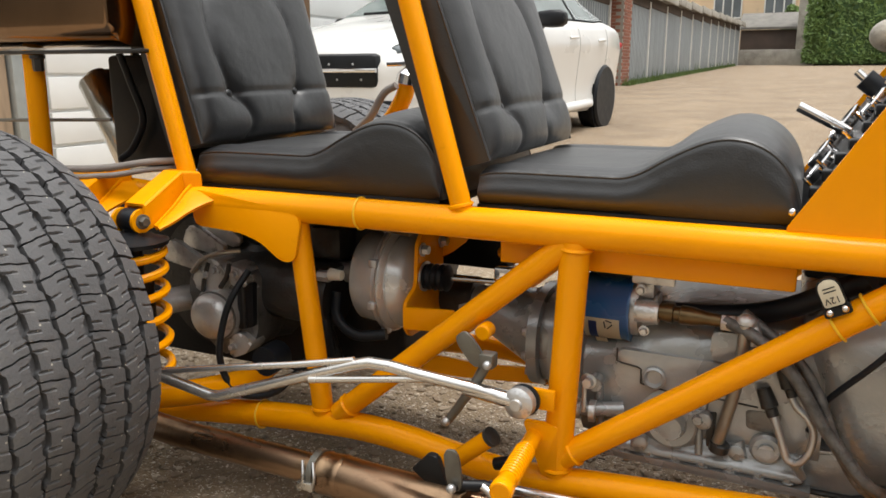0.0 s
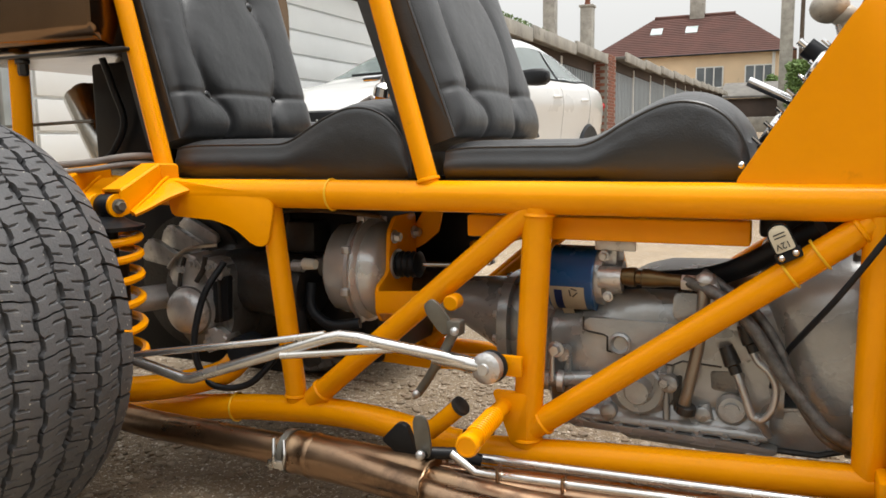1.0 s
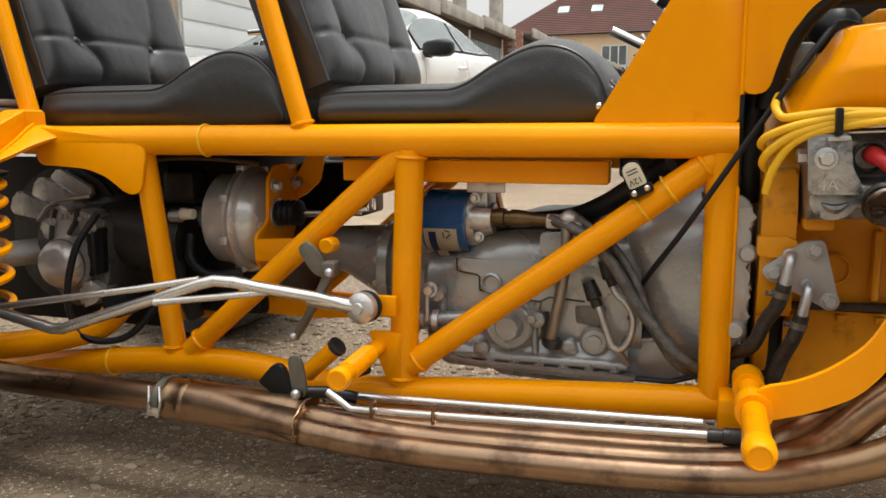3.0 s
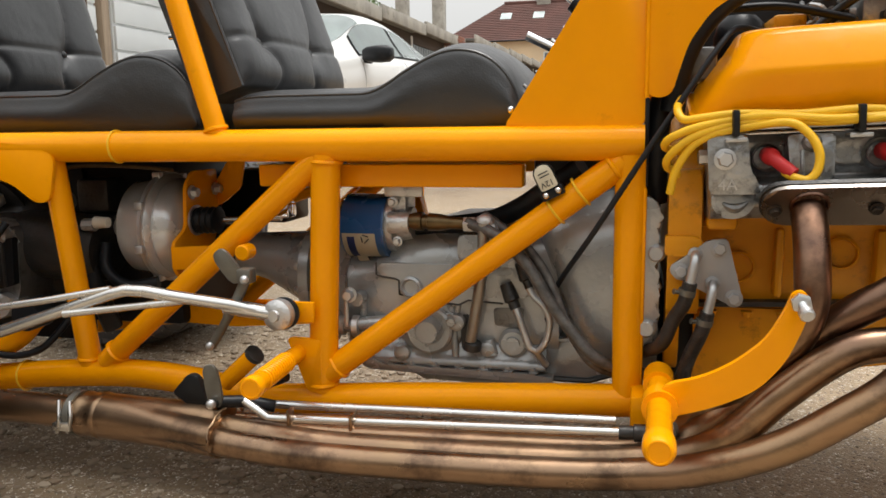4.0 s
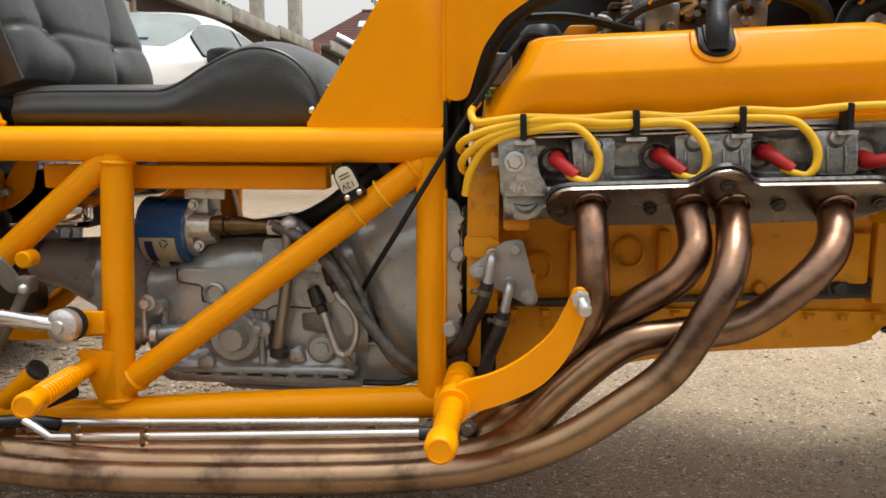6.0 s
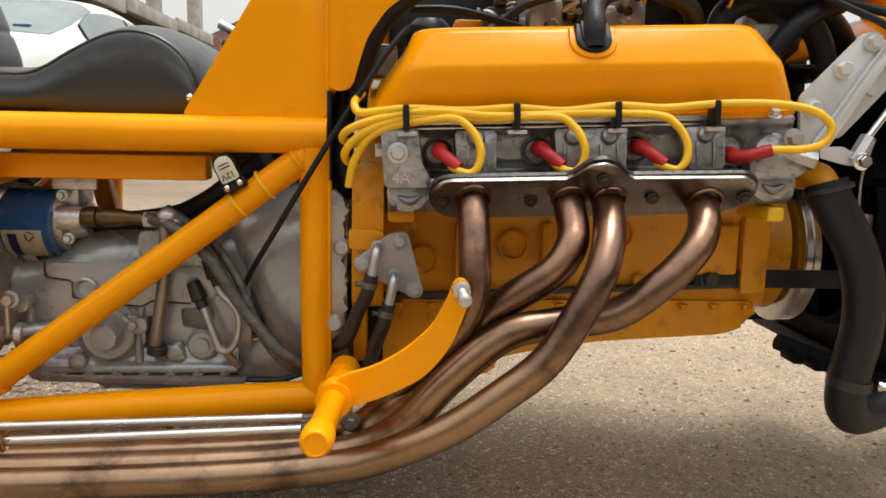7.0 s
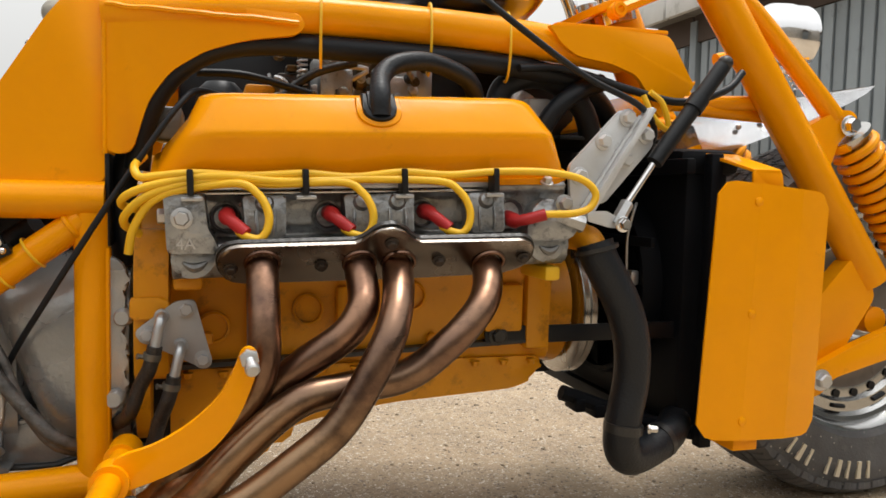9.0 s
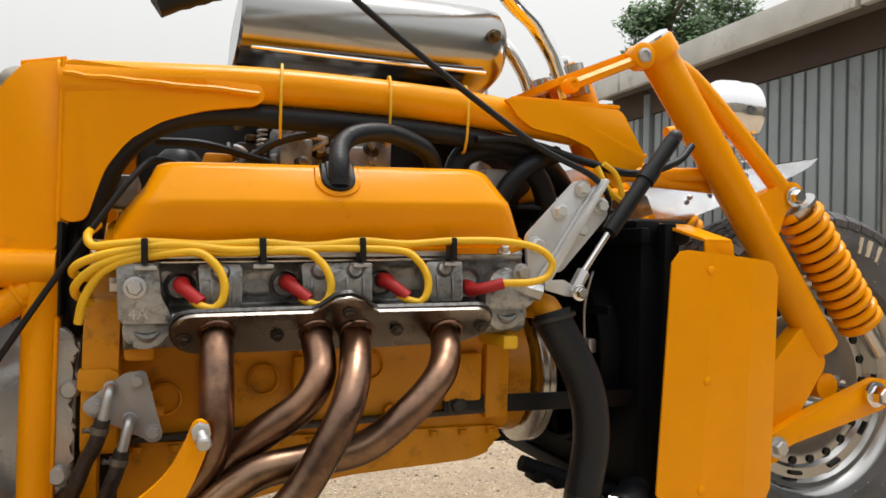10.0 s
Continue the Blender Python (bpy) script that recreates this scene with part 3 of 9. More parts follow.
part("dash_top", slab([(0.0, 0.0), (0.428, 0.0), (0.428, 0.045), (0.0, 0.045)], 0.006, lambda u, v, d: Vector((0.362 + v, u, 0.7235 + v * 0.22 + d))), "yellow", trike)
for y in (0.012, 2 * C - 0.012):
    k = 1 if y < C else -1
    pts = [(0.40, y - 0.004 * k, 0.712), (0.52, y, 0.722), (0.65, y + 0.006 * k, 0.730), (0.80, y + 0.012 * k, 0.7305), (0.92, y + 0.018 * k, 0.7270), (1.06, y + 0.024 * k, 0.7160)]
    tt = part("top_tube", tube(pts, 0.0238, 20, 5), "yellow", trike, "yellow top frame tube carrying a cable loom")
    rnd = random.Random(2)
    part("weld_bead", tube([(0.406 + i * 0.0104, y - 0.0262 * k, 0.7165 - i * 0.00012 + rnd.uniform(-0.0009, 0.0009)) for i in range(21)], 0.0032, 6, 0), "yellow", tt)
part("weld_bead", tube([(0.4045, -0.0105 + random.uniform(-0.0005, 0.0005), 0.556 + i * 0.0085) for i in range(22)], 0.0026, 6, 0), "yellow", trike)

loom = part("cable_loom", tube([(0.435, 0.02, 0.54), (0.445, 0.015, 0.60), (0.475, 0.010, 0.650), (0.52, 0.01, 0.680), (0.58, 0.012, 0.692), (0.66, 0.014, 0.6925),
                                (0.80, 0.022, 0.693), (0.93, 0.035, 0.688), (1.02, 0.06, 0.672), (1.09, 0.11, 0.63), (1.12, 0.14, 0.56)], 0.0145, 14, 6), "rubber", trike, "thick black cable loom tied under the top tube")
part("loom_branch", tube([(0.430, 0.035, 0.575), (0.420, 0.035, 0.530), (0.418, 0.038, 0.485), (0.420, 0.05, 0.430)], 0.015, 12, 5), "rubber", loom)
for x, y in ((0.648, 0.017), (0.785, 0.022), (0.893, 0.030)):
    pts = [(x - 0.004 + 0.004 * math.cos(a), y + 0.027 * math.cos(a), 0.714 + 0.045 * math.sin(a)) for a in (2 * math.pi * k / 24 for k in range(25))]
    part("cable_tie", tube(pts, 0.0019, 6, 0), "lead", loom, "thin yellow plastic cable tie")


def rear_gussets():
    out = rounded([(-0.60, 0.525), (-0.60, 0.468), (-0.512, 0.463), (-0.475, 0.452), (-0.437, 0.424), (-0.414, 0.428), (-0.400, 0.492), (-0.428, 0.505)], 0.014)
    for y in (-0.021, 2 * C + 0.015):
        part("rear_gusset", slab(out, 0.006, xz(y)), "yellow", trike, "thick yellow gusset over the rear post")


rear_gussets()


def shock_mount(dx=0.0, far=False):
    """A folded yellow channel that slopes down to a shock absorber, with a flared wing along its side."""
    def at(x, y, z):
        return Vector((x + dx, 2 * C - y if far else y, z))

    bm = bmesh.new()
    ends = (((-0.640, -0.116, 0.486), (-0.640, -0.116, 0.512), (-0.637, -0.117, 0.515), (-0.597, -0.122, 0.516), (-0.594, -0.122, 0.513), (-0.600, -0.124, 0.474)),
            ((-0.655, -0.020, 0.505), (-0.655, -0.022, 0.548), (-0.652, -0.022, 0.551), (-0.617, -0.024, 0.551), (-0.614, -0.024, 0.548), (-0.608, -0.020, 0.495)),
            ((-0.655, -0.004, 0.505), (-0.655, -0.004, 0.548), (-0.652, -0.004, 0.551), (-0.594, -0.010, 0.550), (-0.590, -0.010, 0.547), (-0.588, -0.010, 0.500)))
    rows = [[bm.verts.new(at(*p)) for p in row] for row in ends]
    for p, q in zip(rows, rows[1:]):
        for k in range(5):
            bm.faces.new((p[k], p[k + 1], q[k + 1], q[k]))
    bmesh.ops.recalc_face_normals(bm, faces=bm.faces[:])
    bmesh.ops.solidify(bm, geom=bm.faces[:], thickness=0.0045)
    ob = part("shock_mount", bm, "yellow", trike, "folded yellow steel shock absorber mount with a flared wing", 20)
    bm = bmesh.new()
    inner = spline([(-0.598, -0.104, 0.479), (-0.599, -0.082, 0.491), (-0.601, -0.058, 0.504), (-0.604, -0.034, 0.519), (-0.606, -0.012, 0.530)], 6)
    outer = spline([(-0.586, -0.106, 0.4775), (-0.578, -0.084, 0.4865), (-0.574, -0.060, 0.496), (-0.566, -0.034, 0.505), (-0.548, -0.008, 0.5135)], 6)
    rows = []
    for p, q in zip(inner, outer):
        mid = (p + q) / 2 + Vector((0, 0, 0.0035))
        rows.append([bm.verts.new(at(*c)) for c in (p, mid, q)])
    for p, q in zip(rows, rows[1:]):
        for k in range(2):
            bm.faces.new((p[k], p[k + 1], q[k + 1], q[k]))
    bmesh.ops.recalc_face_normals(bm, faces=bm.faces[:])
    bmesh.ops.solidify(bm, geom=bm.faces[:], thickness=0.005)
    part("wing", bm, "yellow", ob, "", 60)
    part("wing_weld", tube([at(p.x + 0.0015, p.y, p.z + 0.0015) for p in inner], 0.0026, 6, 0), "yellow", ob)
    for x in (-0.602, -0.639):
        part("mount_ear", lathe([(-0.0025, 0.0), (-0.0025, 0.0175), (0.0025, 0.0175), (0.0025, 0)], at(x, -0.124, 0.4915), (1, -0.1, 0), 24), "yellow", ob)
    part("mount_bolt", bolt(at(-0.599, -0.1245, 0.491), (1, 0.25 if far else -0.25, 0), r=0.0080, h=0.009), "olive", ob, "grey hexagon bolt")
    return ob


shock_mount()
shock_mount(-0.145)
shock_mount(far=True)


def rear_shock(y):
    s = -1 if y < C else 1
    body = part("rear_shock", lathe([(0, 0.0), (0.005, 0.022), (0.02, 0.024), (0.16, 0.024), (0.165, 0.012), (0.235, 0.012)], (-0.621, y, 0.245), (0.01, 0, 1), 18), "black", trike,
                "black shock absorber inside a yellow coil spring")
    part("spring", helix((-0.620, y, 0.452), (-0.622, y, 0.250), 0.0415, 0.0064, 6.0, tight=0.32), "yellow", body, "bright yellow coil spring")
    part("spring_cap", lathe([(0, 0.010), (0.0, 0.049), (0.006, 0.050), (0.010, 0.036), (0.02, 0.018)], (-0.619, y, 0.456), (0, 0, 1), 22), "black", body)
    part("bush", lathe([(-0.015, 0.0), (-0.015, 0.016), (-0.012, 0.0175), (0.012, 0.0175), (0.015, 0.016), (0.015, 0)], (-0.6205, y - 0.004 * s, 0.491), (1, -0.1, 0), 20), "rubber", body)
    part("lower_arm", tube([(-0.86, y + 0.02 * s, 0.235), (-0.70, y - 0.06 * s, 0.185), (-0.56, y - 0.14 * s, 0.20), (-0.50, y - 0.15 * s, 0.245)], 0.021, 14, 5), "yellow", trike, "yellow tubular rear suspension arm")
    part("arm_bush", lathe([(-0.02, 0.0), (-0.02, 0.024), (0.02, 0.024), (0.02, 0)], (-0.495, y - 0.145 * s, 0.252), (0, 1, 0), 18), "rubber", trike)


rear_shock(-0.126)
rear_shock(2 * C + 0.126)


# wheels: ribbed tread blocks on a rounded carcass
def tread_block(rib, ribs, width, radius, blocks):
    """One tread block standing at the top of the wheel: wavy ends, stepped sides, two short sipes."""
    bm = bmesh.new()
    span = width * 0.97
    rw = span / ribs
    shoulder = rib in (0, ribs - 1)
    gap = 0.10 if not shoulder else 0.07
    y0 = -span / 2 + rib * rw + rw * gap
    y1 = -span / 2 + (rib + 1) * rw - rw * gap
    pitch = 2 * math.pi / blocks
    flip = 1 if rib % 2 else -1
    nu, nv = 19, 9
    us = [q / (nu - 1) for q in range(nu)]
    rows = []
    for j in range(nv):
        v = j / (nv - 1)
        # the slot between blocks bends like an S across the rib
        bend = pitch * flip * (0.075 * math.tanh((v - 0.5) * 7) + 0.03 * math.sin(v * 2 * math.pi))
        row = []
        for q, u in enumerate(us):
            side = 0.06 * rw * math.tanh(math.sin(2 * math.pi * (u + 0.13 * rib)) * 4) * (2 * v - 1) * (0.4 if shoulder else 1)
            y = y0 + (y1 - y0) * v + side * abs(2 * v - 1)
            e = abs(y) / (width / 2)
            top = radius - 0.024 * max(0, (e - 0.50) / 0.50) ** 2
            cut = 0.0
            if not shoulder:
                # sipes run in from either side and stop short of the middle
                if q in (4, 9, 14):
                    near = v if flip * (1 if q == 9 else -1) > 0 else 1 - v
                    if near < 0.46:
                        cut = 0.0032
            elif q in (9,) and v > 0.25:
                cut = 0.002
            width_u = 0.945 if not shoulder else 0.90
            an = math.pi / 2 + pitch * width_u * (u - 0.5) + bend + (pitch * 0.012 * math.sin(v * 17 + q) if cut else 0)
            r = top - cut
            row.append(bm.verts.new((math.cos(an) * r, y, math.sin(an) * r)))
        rows.append(row)
    for p, q in zip(rows, rows[1:]):
        for k in range(nu - 1):
            bm.faces.new((p[k], p[k + 1], q[k + 1], q[k]))
    rim = rows[0] + [r[-1] for r in rows[1:]] + rows[-1][-2::-1] + [r[0] for r in rows[-2:0:-1]]
    foot = []
    for v in rim:
        an, d = math.atan2(v.co.z, v.co.x), math.hypot(v.co.x, v.co.z)
        foot.append(bm.verts.new((math.cos(an) * (d - 0.012), v.co.y, math.sin(an) * (d - 0.012))))
    for k in range(len(rim)):
        bm.faces.new((rim[k], rim[(k + 1) % len(rim)], foot[(k + 1) % len(rim)], foot[k]))
    return bm


def add_tread(parent, centre, width, radius, ribs, blocks, single):
    """single: each block an object of its own on its rib's mesh; else one joined part."""
    joined_v, joined_f = [], []
    for i in range(ribs):
        me = finish(tread_block(i, ribs, width, radius, blocks), "tread_block", "tyre", 30)
        for k in range(blocks):
            a = 2 * math.pi * (k + 0.37 * (i % 2) + 0.13 * i) / blocks
            m = Matrix.Translation(centre) @ Matrix.Rotation(a, 4, "Y")
            if single:
                b = new("tread_block", me)
                b.parent, b.matrix_world = parent, m
            else:
                n = len(joined_v)
                joined_v += [tuple(m @ v.co) for v in me.vertices]
                joined_f += [[n + q for q in p.vertices] for p in me.polygons]
    if not single:
        me = bpy.data.meshes.new("tread")
        me.from_pydata(joined_v, [], joined_f)
        me.materials.append(M["tyre"])
        ob = new("tread", me)
        ob.parent = parent
        tagged(ob, "joined tread blocks of the tyre", kind="stuff")


def tyre_body(centre, radius, width, rim):
    bm = bmesh.new()
    h = width / 2
    prof = [(-h * 0.72, rim), (-h * 0.9, rim + 0.012), (-h, (rim + radius) * 0.5), (-h * 0.97, radius - 0.05), (-h * 0.92, radius - 0.030), (-h * 0.78, radius - 0.0165), (-h * 0.4, radius - 0.0095),
            (0, radius - 0.009), (h * 0.4, radius - 0.0095), (h * 0.78, radius - 0.0165), (h * 0.92, radius - 0.030), (h * 0.97, radius - 0.05), (h, (rim + radius) * 0.5), (h * 0.9, rim + 0.012), (h * 0.72, rim)]
    return lathe(prof, centre, (0, 1, 0), 72, bm, True)


def wheel(centre, radius, width, rim, label, ribs, blocks, near, single=False):
    cx, cy, cz = centre
    s = -1 if near else 1
    h = width / 2
    prof = [(-h * 0.75, rim + 0.006), (-h * 0.79, rim + 0.012), (-h * 0.78, rim + 0.004), (-h * 0.72, rim - 0.004), (-h * 0.60, rim - 0.010), (-h * 0.58, rim - 0.018), (-h * 0.50, rim - 0.024), (-h * 0.49, rim - 0.042), (-h * 0.40, rim - 0.048), (-h * 0.405, rim * 0.66), (-h * 0.36, rim * 0.60), (-h * 0.40, rim * 0.45),
            (-h * 0.48, rim * 0.36), (-h * 0.50, rim * 0.20), (-h * 0.2, rim * 0.2), (h * 0.2, rim * 0.3), (h * 0.6, rim - 0.01), (h * 0.78, rim + 0.012), (h * 0.75, rim + 0.006)]
    ob = part("wheel", lathe([(p * -s, r) for p, r in prof], centre, (0, 1, 0), 48, None, True), "rim", trike, label)
    part("tyre", tyre_body(centre, radius, width, rim), "tyre", ob, "black tyre with deep ribbed tread", 30)
    add_tread(ob, centre, width, radius, ribs, blocks, single)
    face = [(-h * 0.415, rim * 0.66), (-h * 0.372, rim * 0.60), (-h * 0.412, rim * 0.45), (-h * 0.492, rim * 0.36), (-h * 0.512, rim * 0.21)]
    part("wheel_disc", lathe([(p * -s, r) for p, r in face + [(p + 0.003, r) for p, r in face[::-1]]], centre, (0, 1, 0), 48, None, True), "disc", ob, "dull brown-grey wheel centre")
    yy = cy + s * h * 0.36
    for k in range(22):
        a = 2 * math.pi * k / 22
        part("rim_hole", lathe([(0, 0.0), (0.0, 0.0075), (0.001, 0.0075), (0.001, 0)], (cx + math.cos(a) * rim * 0.72, yy + s * (h * 0.055 + 0.001), cz + math.sin(a) * rim * 0.72), (0, s, 0), 12), "black", ob)
    for k in range(11):
        arc = [2 * math.pi * k / 11 + 0.16 * (q / 5 - 0.5) for q in range(6)]
        part("rim_slot", tube([(cx + math.cos(a) * (rim - 0.034), cy + s * (h * 0.50 + 0.001), cz + math.sin(a) * (rim - 0.034)) for a in arc], 0.0042, 6, 0), "black", ob)
    for k in range(5):
        a = 2 * math.pi * k / 5
        part("wheel_nut", bolt((cx + math.cos(a) * rim * 0.33, cy + s * h * 0.5, cz + math.sin(a) * rim * 0.33), (0, s, 0), 0.010, 0.016), "chrome", ob)
    part("hub_cap", lathe([(0, 0.03), (0.02, 0.03), (0.03, 0.024), (0.034, 0.0)], (cx, cy + s * h * 0.5, cz), (0, s, 0), 20), "cast", ob)
    return ob


wheel((-0.828, -0.318, 0.317), 0.318, 0.29, 0.195, "wide rear wheel with a chunky black tyre", 7, 42, True, True)
wheel((-0.828, 2 * C + 0.318, 0.317), 0.318, 0.29, 0.195, "wide rear wheel with a chunky black tyre", 6, 40, False)
front_wheel = wheel((1.62, C, 0.317), 0.318, 0.20, 0.196, "polished front wheel with a pale-lettered black tyre", 6, 58, True)

# lettering on the front tyre: raised white bars where a brand name stands
for a0, n in ((radians(232), 9), (radians(75), 9)):
    for i in range(n):
        if i == 3:
            continue
        a = a0 + i * 0.085 * (1 if a0 > 3 else -1)
        rr = 0.262
        bm = bmesh.new()
        w, hh = 0.0085, 0.015
        vs = []
        for du, dv in ((-w * 0.5, -hh), (w * (0.5 if i % 2 else 0.1), -hh), (w * (0.5 if i % 2 else 0.1), hh), (-w * 0.5, hh)):
            an = a + du / rr
            vs.append((1.62 + math.cos(an) * (rr + dv), C - 0.1015, 0.317 + math.sin(an) * (rr + dv)))
        top = [bm.verts.new(v) for v in vs]
        bot = [bm.verts.new((v[0], v[1] + 0.004, v[2])) for v in vs]
        bm.faces.new(top), bm.faces.new(bot[::-1])
        for q in range(4):
            bm.faces.new((top[q], bot[q], bot[(q + 1) % 4], top[(q + 1) % 4]))
        part("tyre_marking", bm, "cream", front_wheel, "raised pale grey marking")


# seats: buttoned backrest and a cushion that rises at its front
def backrest(x0, z0, height, lean, thick, y0, y1, first, name="backrest"):
    bm = bmesh.new()
    nu, nv = 96, 110
    up = Vector((-math.sin(lean), 0, math.cos(lean)))
    fwd = Vector((math.cos(lean), 0, math.sin(lean)))
    rows = (first, first + 0.184, first + 0.364)
    cols = (0.235, 0.715)

    def depth(u, v):
        """Bulge of the padding at u (0..1 across) and v metres up."""
        e = min(u, 1 - u) * (y1 - y0)
        f = min(v, height - v)
        d = 0.022 * (1 - math.exp(-e / 0.010)) * (1 - math.exp(-f / 0.012))
        for r in rows:
            d -= 0.0048 * math.exp(-abs(v - r) / 0.004) * (1 if r < 0.2 else 0.0)
            for c in cols:
                rr = ((v - r) ** 2 + ((u - c) * (y1 - y0)) ** 2) ** 0.5
                d -= 0.013 * math.exp(-rr / 0.020)
        for c in cols:
            # vertical pleats, drawn outwards between the buttons
            ph = 0
            for a, b in ((-0.02, rows[0]), (rows[0], rows[1]), (rows[1], rows[2]), (rows[2], height)):
                if a <= v <= b:
                    ph = math.sin(math.pi * (v - a) / (b - a))
            shift = (0.02 if c < 0.5 else -0.02) * ph * (1 if v > rows[0] else -1.6)
            d -= 0.0075 * math.exp(-abs((u - c) * (y1 - y0) + shift) / 0.010)
        return d

    def at(u, v, d):
        return Vector((x0, y0 + (y1 - y0) * u, z0)) + up * v + fwd * d

    front = [[bm.verts.new(at(i / nu, height * j / nv, thick * 0.55 + depth(i / nu, height * j / nv))) for i in range(nu + 1)] for j in range(nv + 1)]
    back = [[bm.verts.new(at(u, v, -thick * 0.45)) for u in (0.015, 0.985)] for v in (0.004, height - 0.004)]
    for j in range(nv):
        for i in range(nu):
            bm.faces.new((front[j][i], front[j][i + 1], front[j + 1][i + 1], front[j + 1][i]))
    bm.faces.new((back[0][0], back[1][0], back[1][1], back[0][1]))
    bm.faces.new([r[0] for r in front] + [back[1][0], back[0][0]])
    bm.faces.new([r[-1] for r in front][::-1] + [back[0][1], back[1][1]])
    bm.faces.new(front[0][::-1] + [back[0][0], back[0][1]])
    bm.faces.new(front[-1] + [back[1][1], back[1][0]])
    ob = part(name, bm, "leather", trike, "black buttoned leatherette seat backrest", 50)
    for r in rows:
        for c in cols:
            if r < height - 0.02:
                part("button", ball(at(c, r, thick * 0.55 + depth(c, r) + 0.004), 0.0105, scale=(0.8, 1, 1)), "leather", ob)
    for u in (0.0, 1.0):
        part("piping", tube([at(u, v * height / 12, thick * 0.55 + 0.001) for v in range(13)], 0.0022, 6, 0), "leather", ob)
    return ob


def cushion(x0, x1, z0, y0, y1, bump, flat, name="seat_cushion"):
    """A padded seat: flat with a stitched insert, then a swell towards its front; full, rounded sides."""
    L, W = x1 - x0, y1 - y0

    def top(s):
        k = max(0.0, (s - 0.46) / 0.54)
        rise = math.sin(min(1, k / 0.56) * math.pi / 2) ** 2 if k < 0.56 else math.cos((k - 0.56) / 0.44 * math.pi / 2) ** 0.55
        base = flat if k < 0.56 else flat * rise ** 0.5
        return max(0.006, base + (bump - flat) * rise - 0.006 * math.exp(-s * 26))

    def along(s):
        return x0 + L * s + 0.012 * math.sin(math.pi * min(1, max(0, (s - 0.6) / 0.4)))

    def section(s):
        """Half outline from the foot to the middle: (inset, height) pairs."""
        h = top(s)
        r = min(0.016, h * 0.4)
        side = [(0.004 - 0.008 * math.sin(math.pi * 0.9 * q / 7), (h - r) * q / 7) for q in range(8)]
        e = side[-1][0]
        arc = [(e + r * (1 - math.cos(math.pi / 2 * q / 6)), h - r + r * math.sin(math.pi / 2 * q / 6)) for q in range(1, 7)]
        start = arc[-1][0]
        flat_part = []
        for q in range(1, 31):
            i = start + (W / 2 - start) * (q / 30) ** 1.25
            swell = math.exp(-((s - 0.76) / 0.17) ** 2)
            puff = (0.009 + 0.006 * swell) * (1 - math.exp(-(i - start) / (0.03 + 0.02 * swell)))
            g = 0.0045 * math.exp(-((i - 0.050) / 0.005) ** 2) * (s < 0.60) + (0.006 * (i > 0.055) * (s < 0.58))
            g += 0.006 * math.exp(-((s - 0.60) / 0.018) ** 2) * (i > 0.045)
            flat_part.append((i, h + puff - g))
        return side + arc + flat_part

    bm = bmesh.new()
    rings = []
    nx = 64
    for i in range(nx + 1):
        s = 1 - (1 - i / nx) ** 1.45
        half = section(s)
        ring = [bm.verts.new((along(s), y0 + p, z0 + q)) for p, q in half]
        ring += [bm.verts.new((along(s), y1 - p, z0 + q)) for p, q in half[-2::-1]]
        rings.append(ring)
    for p, q in zip(rings, rings[1:]):
        for k in range(len(p) - 1):
            bm.faces.new((p[k], p[k + 1], q[k + 1], q[k]))
        bm.faces.new((p[-1], p[0], q[0], q[-1]))
    bm.faces.new(rings[0][::-1])
    bm.faces.new(rings[-1])
    ob = part(name, bm, "leather", trike, "black leatherette seat cushion swelling at its front edge", 60)
    for lift in (0, 1):
        pts = []
        for i in range(49):
            s = 1 - (1 - i / 48) ** 1.45
            half = section(s)
            p, q = half[10]
            pts.append((along(s), y0 + p - 0.0006 if lift == 0 else y1 - p + 0.0006, z0 + q))
        part("piping", tube(pts, 0.0017, 6, 0), "leather", ob)
    return ob


part("seat_pan", box((-0.63, 0.024, 0.512), (-0.20, 2 * C - 0.024, 0.526), 0.002), "black", trike, "black seat base board")
part("seat_pan", box((-0.145, 0.024, 0.512), (0.25, 2 * C - 0.024, 0.526), 0.002), "black", trike)
cushion(-0.622, -0.196, 0.5265, 0.022, 2 * C - 0.022, 0.107, 0.056)
cushion(-0.142, 0.252, 0.5265, 0.022, 2 * C - 0.022, 0.100, 0.048)
backrest(-0.652, 0.578, 0.43, radians(16), 0.075, 0.022, 2 * C - 0.022, 0.076)
backrest(-0.166, 0.570, 0.43, radians(20), 0.075, 0.022, 2 * C - 0.022, 0.068)


# ---- engine ----
block = part("engine_block", slab(rounded([(0.05, 0.29), (0.045, 0.40), (0.02, 0.47), (0.10, 0.56), (2 * C - 0.10, 0.56), (2 * C - 0.02, 0.47), (2 * C - 0.045, 0.40), (2 * C - 0.05, 0.29)], 0.012),
                                  0.535, yz(0.437), 0.004), "yellow_engine", trike, "yellow-painted V8 engine block, oil-stained")
part("bell_flange", slab(rounded([(0.01, 0.22), (-0.01, 0.34), (0.02, 0.44), (0.10, 0.50), (0.33, 0.50), (0.41, 0.44), (0.44, 0.34), (0.42, 0.22)], 0.03), 0.016, yz(0.434), 0.003), "yellow_engine", block)
part("pan_rail", slab([(0.455, 0.2985), (0.962, 0.3190), (0.962, 0.3260), (0.455, 0.3055)], 2 * C - 0.066, xz(0.033), 0.002), "oily", block)
pan_side = rounded([(0.470, 0.298), (0.470, 0.195), (0.488, 0.168), (0.530, 0.160), (0.575, 0.172), (0.602, 0.214), (0.640, 0.226), (0.745, 0.243), (0.920, 0.2535), (0.955, 0.268), (0.965, 0.298)], 0.022)
